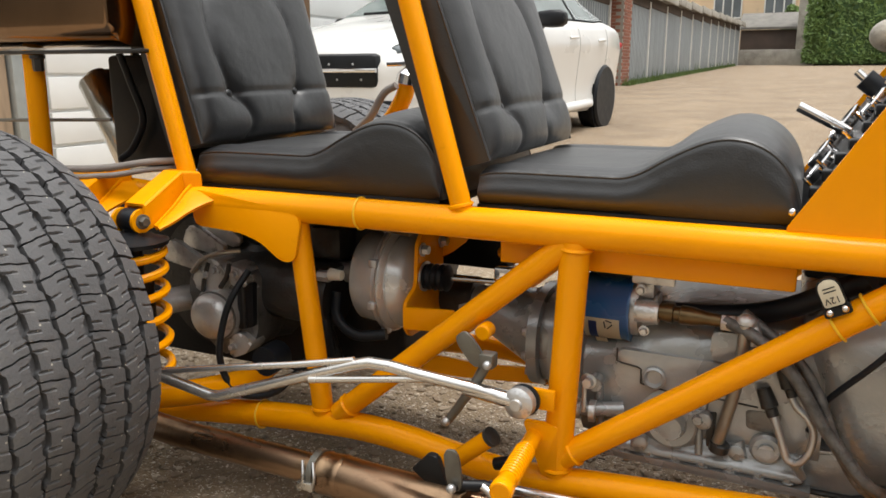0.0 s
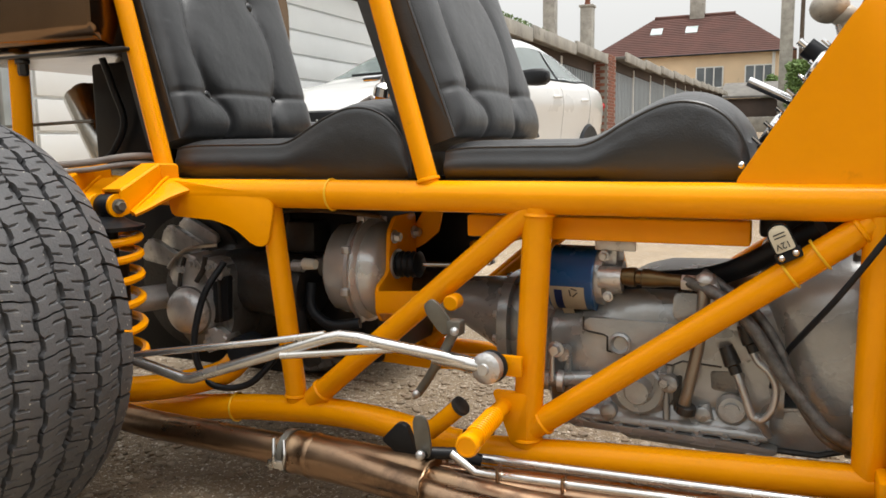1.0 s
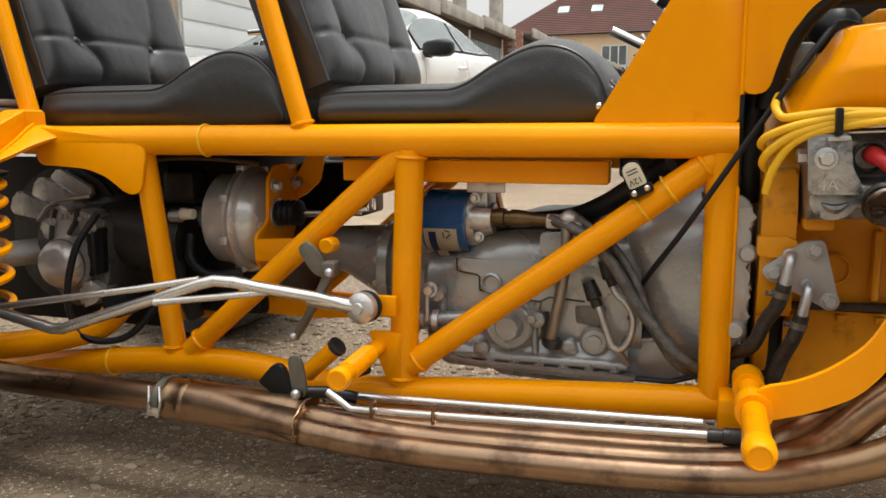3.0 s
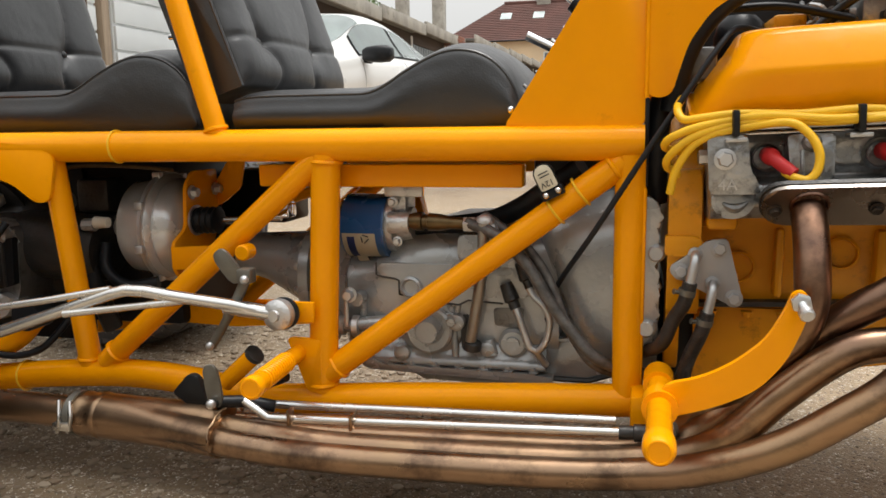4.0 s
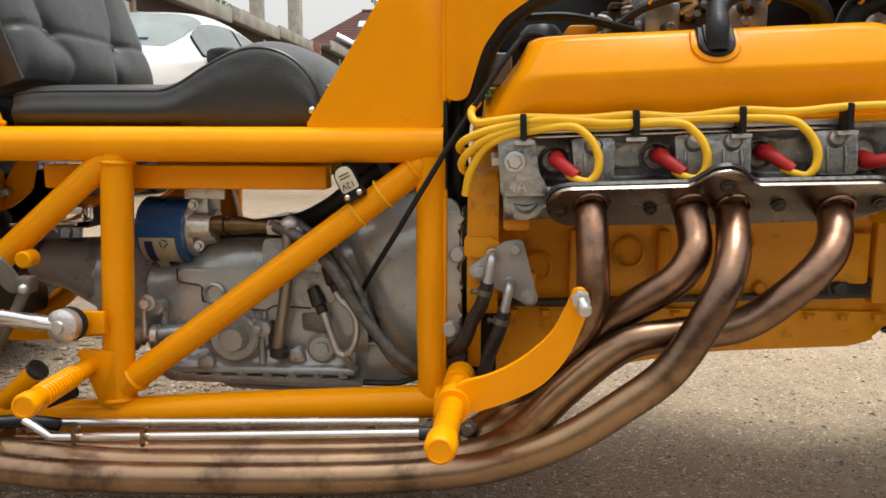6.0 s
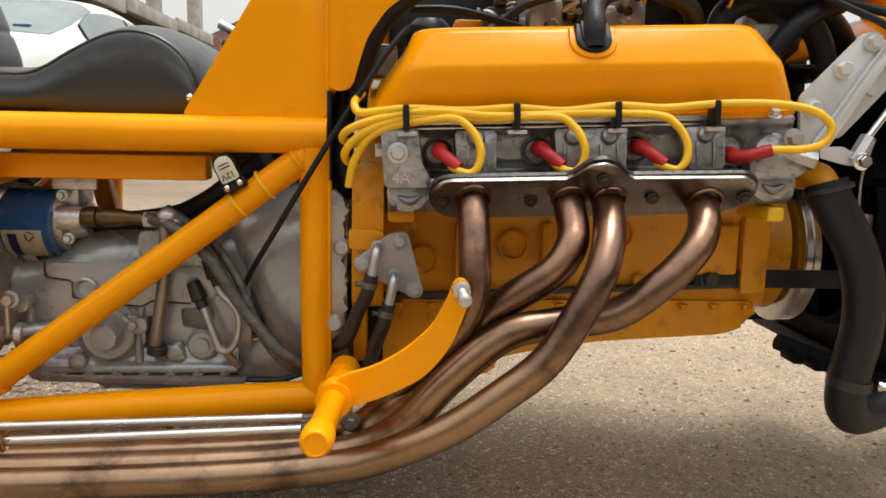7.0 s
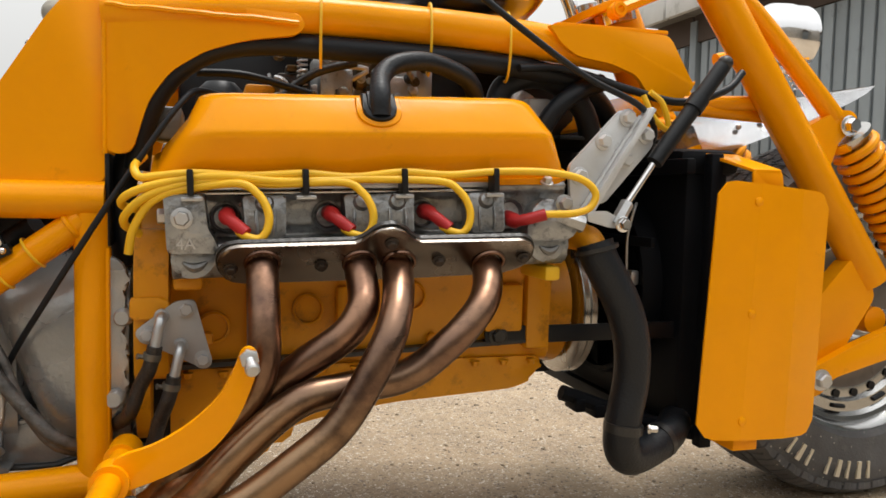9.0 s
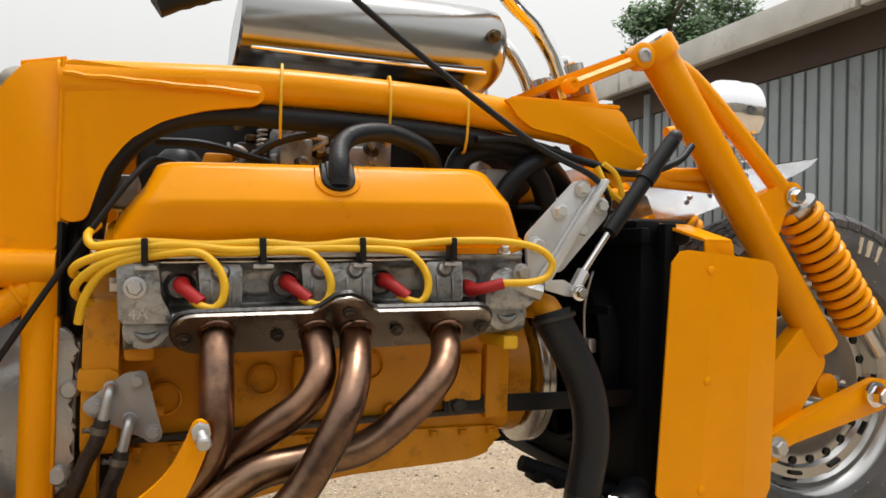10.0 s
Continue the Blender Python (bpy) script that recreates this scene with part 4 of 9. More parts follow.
part("sump", slab(pan_side, 2 * (C - 0.045), xz(0.045), 0.010), "yellow_engine", block, "yellow-painted pressed steel oil sump")
rnd = random.Random(9)
for i in range(12):
    x = 0.49 + i * 0.041
    part("sump_bolt", bolt((x, 0.036, 0.296), (0, 0, -1), 0.005, 0.006), "yellow_engine", block)
for x, z, r in ((0.800, 0.326, 0.0085), (0.905, 0.36, 0.022), (0.635, 0.37, 0.020), (0.77, 0.385, 0.020), (0.52, 0.35, 0.02)):
    part("core_plug", lathe([(0, r), (0.006, r), (0.008, r * 0.85), (0.003, r * 0.8), (0.003, 0)], (x, 0.046, z), (0, -1, 0), 20), "yellow_engine", block)
for x0, x1, z0, z1 in ((0.452, 0.50, 0.40, 0.45), (0.455, 0.52, 0.33, 0.345), (0.87, 0.925, 0.335, 0.40), (0.93, 0.965, 0.31, 0.44), (0.67, 0.685, 0.315, 0.40), (0.56, 0.57, 0.315, 0.40)):
    part("casting_rib", box((x0, 0.030, z0), (x1, 0.06, z1), 0.005), "yellow_engine", block)
part("rear_column", slab(rounded([(-0.012, 0.30), (-0.018, 0.34), (-0.016, 0.43), (0.0, 0.472), (0.05, 0.472), (0.05, 0.30)], 0.008), 0.037, yz(0.4335), 0.004), "yellow_engine", block)
part("rear_boss", slab(rounded([(0.430, 0.372), (0.470, 0.372), (0.474, 0.388), (0.466, 0.396), (0.430, 0.396)], 0.004), 0.02, xz(-0.023), 0.003), "yellow_engine", block)
part("block_lug", box((0.476, -0.03, 0.405), (0.508, 0.03, 0.420), 0.004), "yellow_engine", block)
part("block_lug", box((0.917, -0.055, 0.414), (0.938, 0.03, 0.432), 0.004), "lead", block)

PADS = ((0.550, 0.597), (0.661, 0.743), (0.808, 0.855))
# near cylinder head: a long casting with recesses round the plugs
hd = rounded([(-0.045, 0.424), (-0.060, 0.440), (-0.058, 0.463), (-0.036, 0.469), (-0.043, 0.480), (-0.041, 0.500), (-0.044, 0.511), (-0.052, 0.518), (-0.052, 0.527), (0.085, 0.566), (0.12, 0.53), (0.03, 0.42)], 0.005)
head = part("cylinder_head", slab(hd, 0.470, yz(0.474), 0.003), "head", block, "silver-painted cylinder head casting")
# rear end of the head: a square boss with a lip, over a rounded foot with a cast pocket
part("head_boss", slab(rounded([(0.469, 0.517), (0.471, 0.4545), (0.524, 0.4535), (0.520, 0.468), (0.513, 0.480), (0.510, 0.517)], 0.005), 0.060, lambda u, v, d: Vector((u + 0.10 * max(0, d - 0.02), -0.076 + d, v)), 0.0025), "head", head)
part("head_foot", slab(rounded([(0.474, 0.456), (0.474, 0.441), (0.482, 0.4295), (0.496, 0.4255), (0.510, 0.4295), (0.519, 0.440), (0.521, 0.456)], 0.006), 0.040, xz(-0.066), 0.003), "head", head)
# front end of the head: a broad boss that slopes to a square nozzle
part("head_boss", slab(rounded([(0.882, 0.470), (0.886, 0.456), (0.940, 0.455), (0.952, 0.470), (0.952, 0.484), (0.930, 0.502), (0.914, 0.508), (0.896, 0.500)], 0.006), 0.050, lambda u, v, d: Vector((u, -0.073 + d + 0.25 * max(0, v - 0.475), v)), 0.003), "head", head)
part("head_foot", slab(rounded([(0.889, 0.458), (0.889, 0.442), (0.900, 0.4305), (0.916, 0.4275), (0.932, 0.437), (0.942, 0.458)], 0.008), 0.036, xz(-0.064), 0.003), "head", head)
part("head_nozzle", tube([(0.925, -0.064, 0.487), (0.936, -0.068, 0.481), (0.958, -0.072, 0.4735)], lambda t: 0.0075 + 0.0035 * t, 6, 3), "head", head)
for x0, x1 in ((0.862, 0.950), (0.845, 0.853)):
    part("end_web", slab(rounded([(x0, 0.522), (x0 + 0.002, 0.468), (x1, 0.468), (x1, 0.522)], 0.004), 0.02, xz(-0.035), 0.003), "head", head)
rng = random.Random(21)
# cast pads between the plug wells, each with a lug and raised casting marks
for x0, x1 in PADS:
    out = rounded([(x0, 0.515), (x0 + 0.003, 0.468), (x1 - 0.002, 0.468), (x1, 0.515)], 0.004)
    pad = part("head_pad", slab(out, 0.034, lambda u, w, d: Vector((u, -0.0745 + (w - 0.468) * 0.12 + d, w)), 0.0022), "head", head)
    n = max(1, int((x1 - x0) / 0.028))
    for i in range(n):
        lx = x0 + (x1 - x0) * (i + 0.5) / n
        part("pad_lug", lathe([(0, 0.0105), (0.006, 0.0105), (0.010, 0.0075), (0.0115, 0)], (lx, -0.064, 0.505), (0, -1, 0.25), 16), "head", pad)
        part("pad_rib", tube([(lx - 0.009, -0.0712, 0.4985), (lx - 0.0095, -0.0742, 0.484), (lx - 0.009, -0.0745, 0.470)], 0.0022, 8, 3), "head", pad)
        part("pad_rib", tube([(lx + 0.0095, -0.0712, 0.4985), (lx + 0.010, -0.0742, 0.484), (lx + 0.009, -0.0745, 0.470)], 0.0022, 8, 3), "head", pad)
for k in range(4):
    part("plug_well", lathe([(0, 0.0), (0, 0.0165), (0.006, 0.0175), (0.012, 0.0150), (0.004, 0.012), (0.004, 0)], (0.532 + k * 0.113, -0.0405, 0.490), (0, -1, 0.1), 20), "head", head)
for x, z in ((0.487, 0.492), (0.931, 0.500)):
    part("head_bolt", bolt((x, -0.0765 if x < 0.7 else -0.0735, z), r=0.0085, h=0.009), "zinc", head)
part("head_stub", lathe([(0, 0.0085), (0.016, 0.0085), (0.017, 0.006), (0.017, 0)], (0.478, -0.055, 0.494), (-1, 0, 0), 6), "zinc", head)
# a dark crescent on each foot paints the shade of its cast pocket
for x, z in ((0.4985, 0.4445), (0.9150, 0.4485)):
    pts = [(x - 0.013 + 0.0026 * q, -0.0662, z - 0.0065 * math.sin(math.pi * q / 10)) for q in range(11)]
    part("casting_recess", tube(pts, lambda t: 0.0012 + 0.0042 * math.sin(math.pi * t), 8, 0), "dark_cast", head)
writing("4A", 0.017, Matrix.Translation((0.490, -0.0763, 0.4640)) @ Euler((radians(90), 0, 0)).to_matrix().to_4x4(), "cast", head, 0.0009, "cast_lettering")
part("cover_rail", box((0.462, -0.0665, 0.5215), (0.848, -0.045, 0.5275), 0.0015), "zinc", head)
part("cover_rail", box((0.462, -0.0655, 0.5165), (0.848, -0.045, 0.5195), 0.001), "steel", head)
part("far_head", slab([(2 * C - a, b) for a, b in hd], 0.470, yz(0.474), 0.004), "head", block)


def cover(side=1):
    rings = [(0.450, 0.951, (-0.055, 0.5275), (0.086, 0.570), 0.042), (0.450, 0.951, (-0.060, 0.535), (0.081, 0.578), 0.042), (0.457, 0.945, (-0.056, 0.5365), (0.080, 0.580), 0.042),
             (0.462, 0.941, (-0.063, 0.547), (0.078, 0.59), 0.044), (0.483, 0.925, (-0.079, 0.580), (0.076, 0.612), 0.048), (0.4875, 0.921, (-0.0815, 0.5865), (0.074, 0.616), 0.048),
             (0.491, 0.917, (-0.0795, 0.592), (0.072, 0.620), 0.048), (0.5025, 0.901, (-0.057, 0.6245), (0.058, 0.634), 0.042), (0.505, 0.897, (-0.052, 0.6300), (0.052, 0.636), 0.044), (0.512, 0.890, (-0.042, 0.6335), (0.045, 0.638), 0.042)]
    bm = bmesh.new()
    made = []
    for x0, x1, o, i, r in rings:
        w = math.hypot(i[0] - o[0], i[1] - o[1])
        ring = []
        for p in rounded([(x0, 0), (x1, 0), (x1, w), (x0, w)], r, 6):
            t = p[1] / w
            y = o[0] + (i[0] - o[0]) * t
            ring.append(bm.verts.new((p[0], y if side == 1 else 2 * C - y, o[1] + (i[1] - o[1]) * t)))
        made.append(ring)
    for a, b in zip(made, made[1:]):
        for k in range(len(a)):
            bm.faces.new((a[k], a[(k + 1) % len(a)], b[(k + 1) % len(a)], b[k]))
    bm.faces.new(made[-1])
    bm.faces.new(made[0][::-1])
    return part("valve_cover", bm, "yellow", block, "smooth glossy yellow valve cover", 66)


cover()
cover(-1)
part("cover_bolt", bolt((0.908, -0.064, 0.529), (0, -0.5, 1), 0.006, 0.007), "zinc", block)
# breather grommet and hose
UPC, OUTC = Vector((0, 0.569, 0.822)), Vector((0, -0.822, 0.569))


def on_chamfer(u, v, d):
    """The valve cover's sloping face round the breather."""
    return Vector((0.700 + u, -0.068, 0.6085)) + UPC * v + OUTC * d


def notch(w, bottom, top):
    return [(-w, top)] + [(-w * math.cos(a), bottom - (w * 0.85) * math.sin(a)) for a in (math.pi * k / 12 for k in range(13))] + [(w, top)]


part("breather_boss", slab(notch(0.026, 0.004, 0.024), 0.0045, lambda u, v, d: on_chamfer(u, v, d - 0.001), 0.0018), "yellow", block)
grom = part("grommet", slab(notch(0.0195, 0.004, 0.026), 0.008, lambda u, v, d: on_chamfer(u, v, d), 0.002), "rubber", block, "black rubber breather grommet in a notch")
part("grommet_lip", slab(notch(0.0135, 0.006, 0.027), 0.003, lambda u, v, d: on_chamfer(u, v, d + 0.0075), 0.001), "black", grom)
part("breather_hose", tube([(0.700, -0.074, 0.607), (0.701, -0.070, 0.632), (0.708, -0.045, 0.655), (0.728, -0.030, 0.672), (0.765, -0.018, 0.679), (0.80, -0.005, 0.674), (0.832, 0.005, 0.660),
                            (0.846, 0.02, 0.636), (0.85, 0.05, 0.60)], 0.0118, 14, 6), "hose_rubber", block, "black rubber breather hose")

# header flange and four pipes
fl = [(0.5225, 0.4395), (0.5245, 0.4495), (0.532, 0.4565), (0.544, 0.4590), (0.670, 0.4635), (0.679, 0.4705), (0.689, 0.4785), (0.705, 0.4810), (0.719, 0.4765), (0.729, 0.4685), (0.736, 0.4650), (0.860, 0.4685), (0.872, 0.4640), (0.8785, 0.4550),
      (0.8775, 0.4435), (0.868, 0.4345), (0.846, 0.4270), (0.738, 0.4215), (0.550, 0.4170), (0.535, 0.4195), (0.5255, 0.4285)]


def on_flange(u, v, d):
    """The flange's plane, its face turned down towards the ground."""
    return Vector((u, -0.0760 - (v - 0.42) * 0.88 + d * 0.75, v + d * 0.66))


flange = part("header_flange", slab(rounded(fl, 0.004, 3), 0.0052, on_flange, 0.0012), "flange", block, "bright-edged brown heat-stained exhaust header flange")
part("gasket", slab(rounded([(0.70 + (a - 0.70) * 1.012, 0.445 + (b - 0.445) * 1.06) for a, b in fl], 0.005), 0.005, lambda u, v, d: on_flange(u, v, d + 0.0054), 0.0006), "oily", flange)
for x, z in ((0.5365, 0.4355), (0.6320, 0.4390), (0.7055, 0.4650), (0.7650, 0.4445), (0.8670, 0.4480)):
    at = on_flange(x, z, -0.0006)
    part("flange_bolt", bolt(at, (0, -0.75, -0.66), r=0.0056, h=0.005), "stain", flange)
PIPES = [
    [(0.569, -0.074, 0.452), (0.569, -0.092, 0.434), (0.569, -0.112, 0.408), (0.569, -0.126, 0.378), (0.568, -0.131, 0.342), (0.557, -0.125, 0.305), (0.531, -0.112, 0.268), (0.49, -0.09, 0.22), (0.44, -0.058, 0.165), (0.35, -0.040, 0.143), (0.05, -0.040, 0.134), (-0.08, -0.070, 0.140), (-0.14, -0.09, 0.148)],
    [(0.674, -0.074, 0.452), (0.675, -0.092, 0.434), (0.676, -0.112, 0.410), (0.671, -0.126, 0.392), (0.652, -0.130, 0.366), (0.610, -0.118, 0.334), (0.573, -0.108, 0.299), (0.532, -0.100, 0.249), (0.49, -0.096, 0.204), (0.44, -0.09, 0.165), (0.35, -0.078, 0.147), (0.05, -0.076, 0.136), (-0.08, -0.09, 0.141), (-0.14, -0.10, 0.148)],
    [(0.719, -0.074, 0.452), (0.717, -0.096, 0.434), (0.711, -0.128, 0.414), (0.702, -0.155, 0.390), (0.685, -0.174, 0.356), (0.643, -0.178, 0.287), (0.593, -0.176, 0.244), (0.542, -0.17, 0.207), (0.484, -0.160, 0.178), (0.425, -0.152, 0.160), (0.30, -0.150, 0.148), (0.05, -0.145, 0.139), (-0.08, -0.138, 0.142), (-0.14, -0.125, 0.146)],
    [(0.826, -0.074, 0.452), (0.825, -0.092, 0.434), (0.818, -0.115, 0.412), (0.802, -0.132, 0.390), (0.768, -0.141, 0.358), (0.719, -0.139, 0.323), (0.654, -0.139, 0.312), (0.601, -0.143, 0.300), (0.543, -0.145, 0.253), (0.496, -0.142, 0.202), (0.448, -0.127, 0.170), (0.39, -0.118, 0.156), (0.30, -0.115, 0.147), (0.05, -0.112, 0.140), (-0.08, -0.115, 0.150), (-0.14, -0.10, 0.148)],
]
for pts in PIPES:
    hp = part("header_pipe", tube(pts, 0.0175, 18, 7), "header", block, "copper-brown heat-tinted exhaust header pipe")
    ring = on_flange(pts[0][0], 0.4415, -0.001)
    part("weld_collar", tube([ring + Vector((0.0178 * math.cos(a), 0.0178 * math.sin(a) * 0.66, -0.0178 * math.sin(a) * 0.75)) for a in (2 * math.pi * q / 22 for q in range(23))], 0.0022, 6, 0), "header", block)


def collector():
    """Four pipes drawn into one: a lobed mouth running into a round neck."""
    bm = bmesh.new()
    rings = []
    for i in range(15):
        u = i / 14
        k = max(0.0, 1 - u / 0.8) ** 1.2
        ring = []
        for j in range(48):
            a = 2 * math.pi * j / 48
            lobe = abs(math.cos(2 * (a + 0.35))) ** 0.7
            r = 0.0305 * (1 - k) + k * (0.019 + 0.012 * lobe)
            ring.append(bm.verts.new((-0.105 - 0.185 * u, -0.112 + 0.015 * u + r * math.cos(a) * (1 + 0.55 * k), 0.147 + r * math.sin(a))))
        rings.append(ring)
    for p, q in zip(rings, rings[1:]):
        for j in range(48):
            bm.faces.new((p[j], p[(j + 1) % 48], q[(j + 1) % 48], q[j]))
    bm.faces.new(rings[0][::-1])
    bm.faces.new(rings[-1])
    return bm


coll = part("collector", collector(), "header", trike, "bronze-tinted exhaust collector with a clamp", 60)
part("collector_neck", lathe([(0, 0.030), (0.006, 0.0320), (0.012, 0.0305), (0.03, 0.0295), (0.034, 0.0308), (0.040, 0.0295), (0.05, 0.028)], (-0.286, -0.097, 0.147), (-1, 0.03, 0.004), 26), "header", coll)
rng = random.Random(5)
part("weld_bead", tube([(-0.104 + rng.uniform(-0.002, 0.002), -0.112 + 0.046 * math.cos(a), 0.147 + 0.0295 * math.sin(a)) for a in (2 * math.pi * q / 40 for q in range(41))], 0.0017, 6, 0), "header", coll)
part("tail_pipe", tube([(-0.33, -0.097, 0.148), (-0.50, -0.092, 0.148), (-0.66, -0.08, 0.147), (-0.90, -0.03, 0.15), (-1.2, 0.1, 0.2)], 0.0215, 20, 6), "header", trike, "long bronze-tinted tail pipe under the frame")
clamp = part("pipe_clamp", lathe([(0, 0.0295), (0, 0.0310), (0.010, 0.0310), (0.010, 0.0295)], (-0.326, -0.0965, 0.148), (-1, 0.03, 0), 26), "olive", trike, "worn steel exhaust clamp")
part("clamp_bolt", tube([(-0.345, -0.118, 0.172), (-0.338, -0.130, 0.148), (-0.350, -0.122, 0.128)], 0.0026, 8, 4), "steel", clamp)
part("clamp_bolt", tube([(-0.328, -0.118, 0.172), (-0.320, -0.130, 0.150), (-0.333, -0.122, 0.130)], 0.0026, 8, 4), "steel", clamp)
part("clamp_lug", box((-0.349, -0.131, 0.134), (-0.322, -0.122, 0.146), 0.002), "steel", clamp)

# ignition leads, boots and clips
for k in range(4):
    bx, bz = 0.532 + k * 0.113, 0.487 + (0.006 if k == 3 else 0)
    if k < 3:
        pts = ([(0.431, -0.055, 0.455), (0.437, -0.062, 0.480), (0.452, -0.068, 0.505), (0.470, -0.073, 0.517)],
               [(0.441, -0.030, 0.474), (0.428, -0.050, 0.486), (0.433, -0.064, 0.500), (0.455, -0.072, 0.517)],
               [(0.446, -0.020, 0.500), (0.427, -0.048, 0.506), (0.431, -0.062, 0.516), (0.455, -0.072, 0.526)])[k] + [(0.49, -0.076, 0.5225 + 0.0052 * k)]
        if k:
            pts += [(0.53 + 0.055 * j, -0.078 - 0.002 * k, 0.5235 + 0.0052 * k - 0.0015 * j + 0.0026 * math.sin(j * 2.1 + k)) for j in range(2 * k)]
        pts += [(bx + 0.012, -0.086, 0.5285), (bx + 0.033, -0.092, 0.517), (bx + 0.043, -0.097, 0.498), (bx + 0.042, -0.099, 0.480), (bx + 0.033, -0.099, 0.4695), (bx + 0.020, -0.096, 0.4720), (bx + 0.012, -0.088, 0.4775)]
        a, b = Vector((bx + 0.002, -0.048, 0.494)), Vector((bx + 0.0190, -0.090, 0.4765))
    else:
        pts = [(0.447, 0.0, 0.560), (0.440, -0.045, 0.548), (0.446, -0.062, 0.536), (0.465, -0.07, 0.537), (0.50, -0.076, 0.5395), (0.56, -0.078, 0.5365), (0.617, -0.079, 0.5385), (0.67, -0.08, 0.5345), (0.728, -0.081, 0.5395), (0.78, -0.083, 0.5360), (0.838, -0.084, 0.5395), (0.90, -0.088, 0.5385), (0.945, -0.090, 0.530),
               (0.964, -0.092, 0.513), (0.957, -0.093, 0.496), (0.935, -0.094, 0.489), (0.905, -0.093, 0.4885), (0.893, -0.089, 0.488)]
        a, b = Vector((bx - 0.004, -0.048, 0.484)), Vector((bx + 0.025, -0.090, 0.488))
    lead = part("ignition_lead", tube(pts, 0.0046, 10, 6), "lead", block, "yellow ignition lead looping to a spark plug")
    dr = (b - a).normalized()
    kink = a + Vector((0.001, -0.032, -0.003))
    part("plug_boot", tube([a, kink, b + dr * 0.004], lambda t: 0.0092 if t < 0.5 else 0.0070, 14, 6), "red", lead, "red rubber spark plug boot")
    part("plug_collar", lathe([(0, 0.009), (0.014, 0.009), (0.014, 0.0)], a + Vector((0, 0.012, 0.0)), (0, -1, 0), 6), "zinc", lead)
for x in (0.497, 0.617, 0.728, 0.838):
    part("lead_clip", box((x - 0.0035, -0.090, 0.5155), (x + 0.0035, -0.066, 0.5435), 0.002), "black", block, "black plastic lead clip")
    part("clip_foot", box((x - 0.010, -0.082, 0.510), (x + 0.012, -0.060, 0.5145), 0.001), "zinc", block)

# fuel pump blanking plate with two pipes
tri = part("triangular_plate", slab(rounded([(0.436, 0.360), (0.478, 0.392), (0.499, 0.3945), (0.519, 0.320), (0.511, 0.313), (0.437, 0.351)], 0.006), 0.006, xz(-0.026), 0.001), "plate", block, "grey triangular plate with three bolts")
for x, z in ((0.490, 0.383), (0.508, 0.325), (0.4485, 0.3550)):
    part("plate_bolt", bolt((x, -0.0265, z), r=0.0075, h=0.006), "plate", tri)
for x, z, e in ((0.464, 0.376, (0.427, -0.02, 0.262)), (0.484, 0.342, (0.448, -0.02, 0.215))):
    part("elbow_pipe", tube([(x, -0.02, z), (x, -0.034, z), (x - 0.001, -0.043, z - 0.006), (x - 0.007, -0.047, z - 0.036)], 0.0058, 12, 5), "zinc", tri)
    part("elbow_collar", lathe([(0, 0.0082), (0.004, 0.0082), (0.006, 0.006)], (x, -0.0255, z), (0, -1, 0), 14), "plate", tri)
    h = part("coolant_hose", tube([(x - 0.006, -0.047, z - 0.030), (x - 0.012, -0.045, z - 0.055), ((x + e[0]) / 2 - 0.004, -0.035, (z + e[2]) / 2 - 0.02), e, (e[0] - 0.03, 0.05, e[2] - 0.03)], 0.0084, 12, 6), "old_hose", tri, "grimy black rubber hose with a worm clip")
    part("hose_clip", lathe([(0, 0.0088), (0, 0.0098), (0.007, 0.0098), (0.007, 0.0088)], (x - 0.0085, -0.0468, z - 0.038), (-0.2, 0.05, -1), 16), "olive", h)
    part("clip_screw", lathe([(-0.007, 0.0026), (0.005, 0.0026), (0.0055, 0.0034), (0.007, 0.0034), (0.007, 0)], (x - 0.018, -0.049, z - 0.041), (-0.9, -0.4, 0.2), 8), "olive", h)
part("heater_box", box((0.450, 0.03, 0.575), (0.485, 0.10, 0.615), 0.006), "dark_cast", block)

# carburettor and intake, seen between the cover and the top tube
part("intake_manifold", slab(rounded([(0.10, 0.52), (0.09, 0.585), (0.14, 0.61), (2 * C - 0.14, 0.61), (2 * C - 0.09, 0.585), (2 * C - 0.10, 0.52)], 0.01), 0.40, yz(0.50), 0.004), "oily", block)
part("carburettor", box((0.645, 0.13, 0.605), (0.80, 0.30, 0.665), 0.006), "cast", block, "cast alloy carburettor with brass fittings")
for x0, x1, y0, z0, z1, mt in ((0.60, 0.645, 0.115, 0.625, 0.675, "oily"), (0.655, 0.700, 0.105, 0.635, 0.685, "cast"), (0.705, 0.735, 0.110, 0.66, 0.705, "brass"), (0.740, 0.785, 0.108, 0.630, 0.680, "cast"),
                               (0.79, 0.815, 0.12, 0.65, 0.70, "zinc"), (0.66, 0.80, 0.14, 0.675, 0.715, "cast"), (0.56, 0.60, 0.13, 0.62, 0.66, "yellow_engine")):
    part("carburettor_piece", box((x0, y0, z0), (x1, 0.26, z1), 0.005), mt, block)
for i in range(9):
    x = 0.61 + 0.025 * i
    part("carburettor_screw", bolt((x, 0.104, 0.65 + 0.022 * (i % 3)), r=0.005, h=0.006), "brass" if i % 2 else "zinc", block)
rnd = random.Random(33)
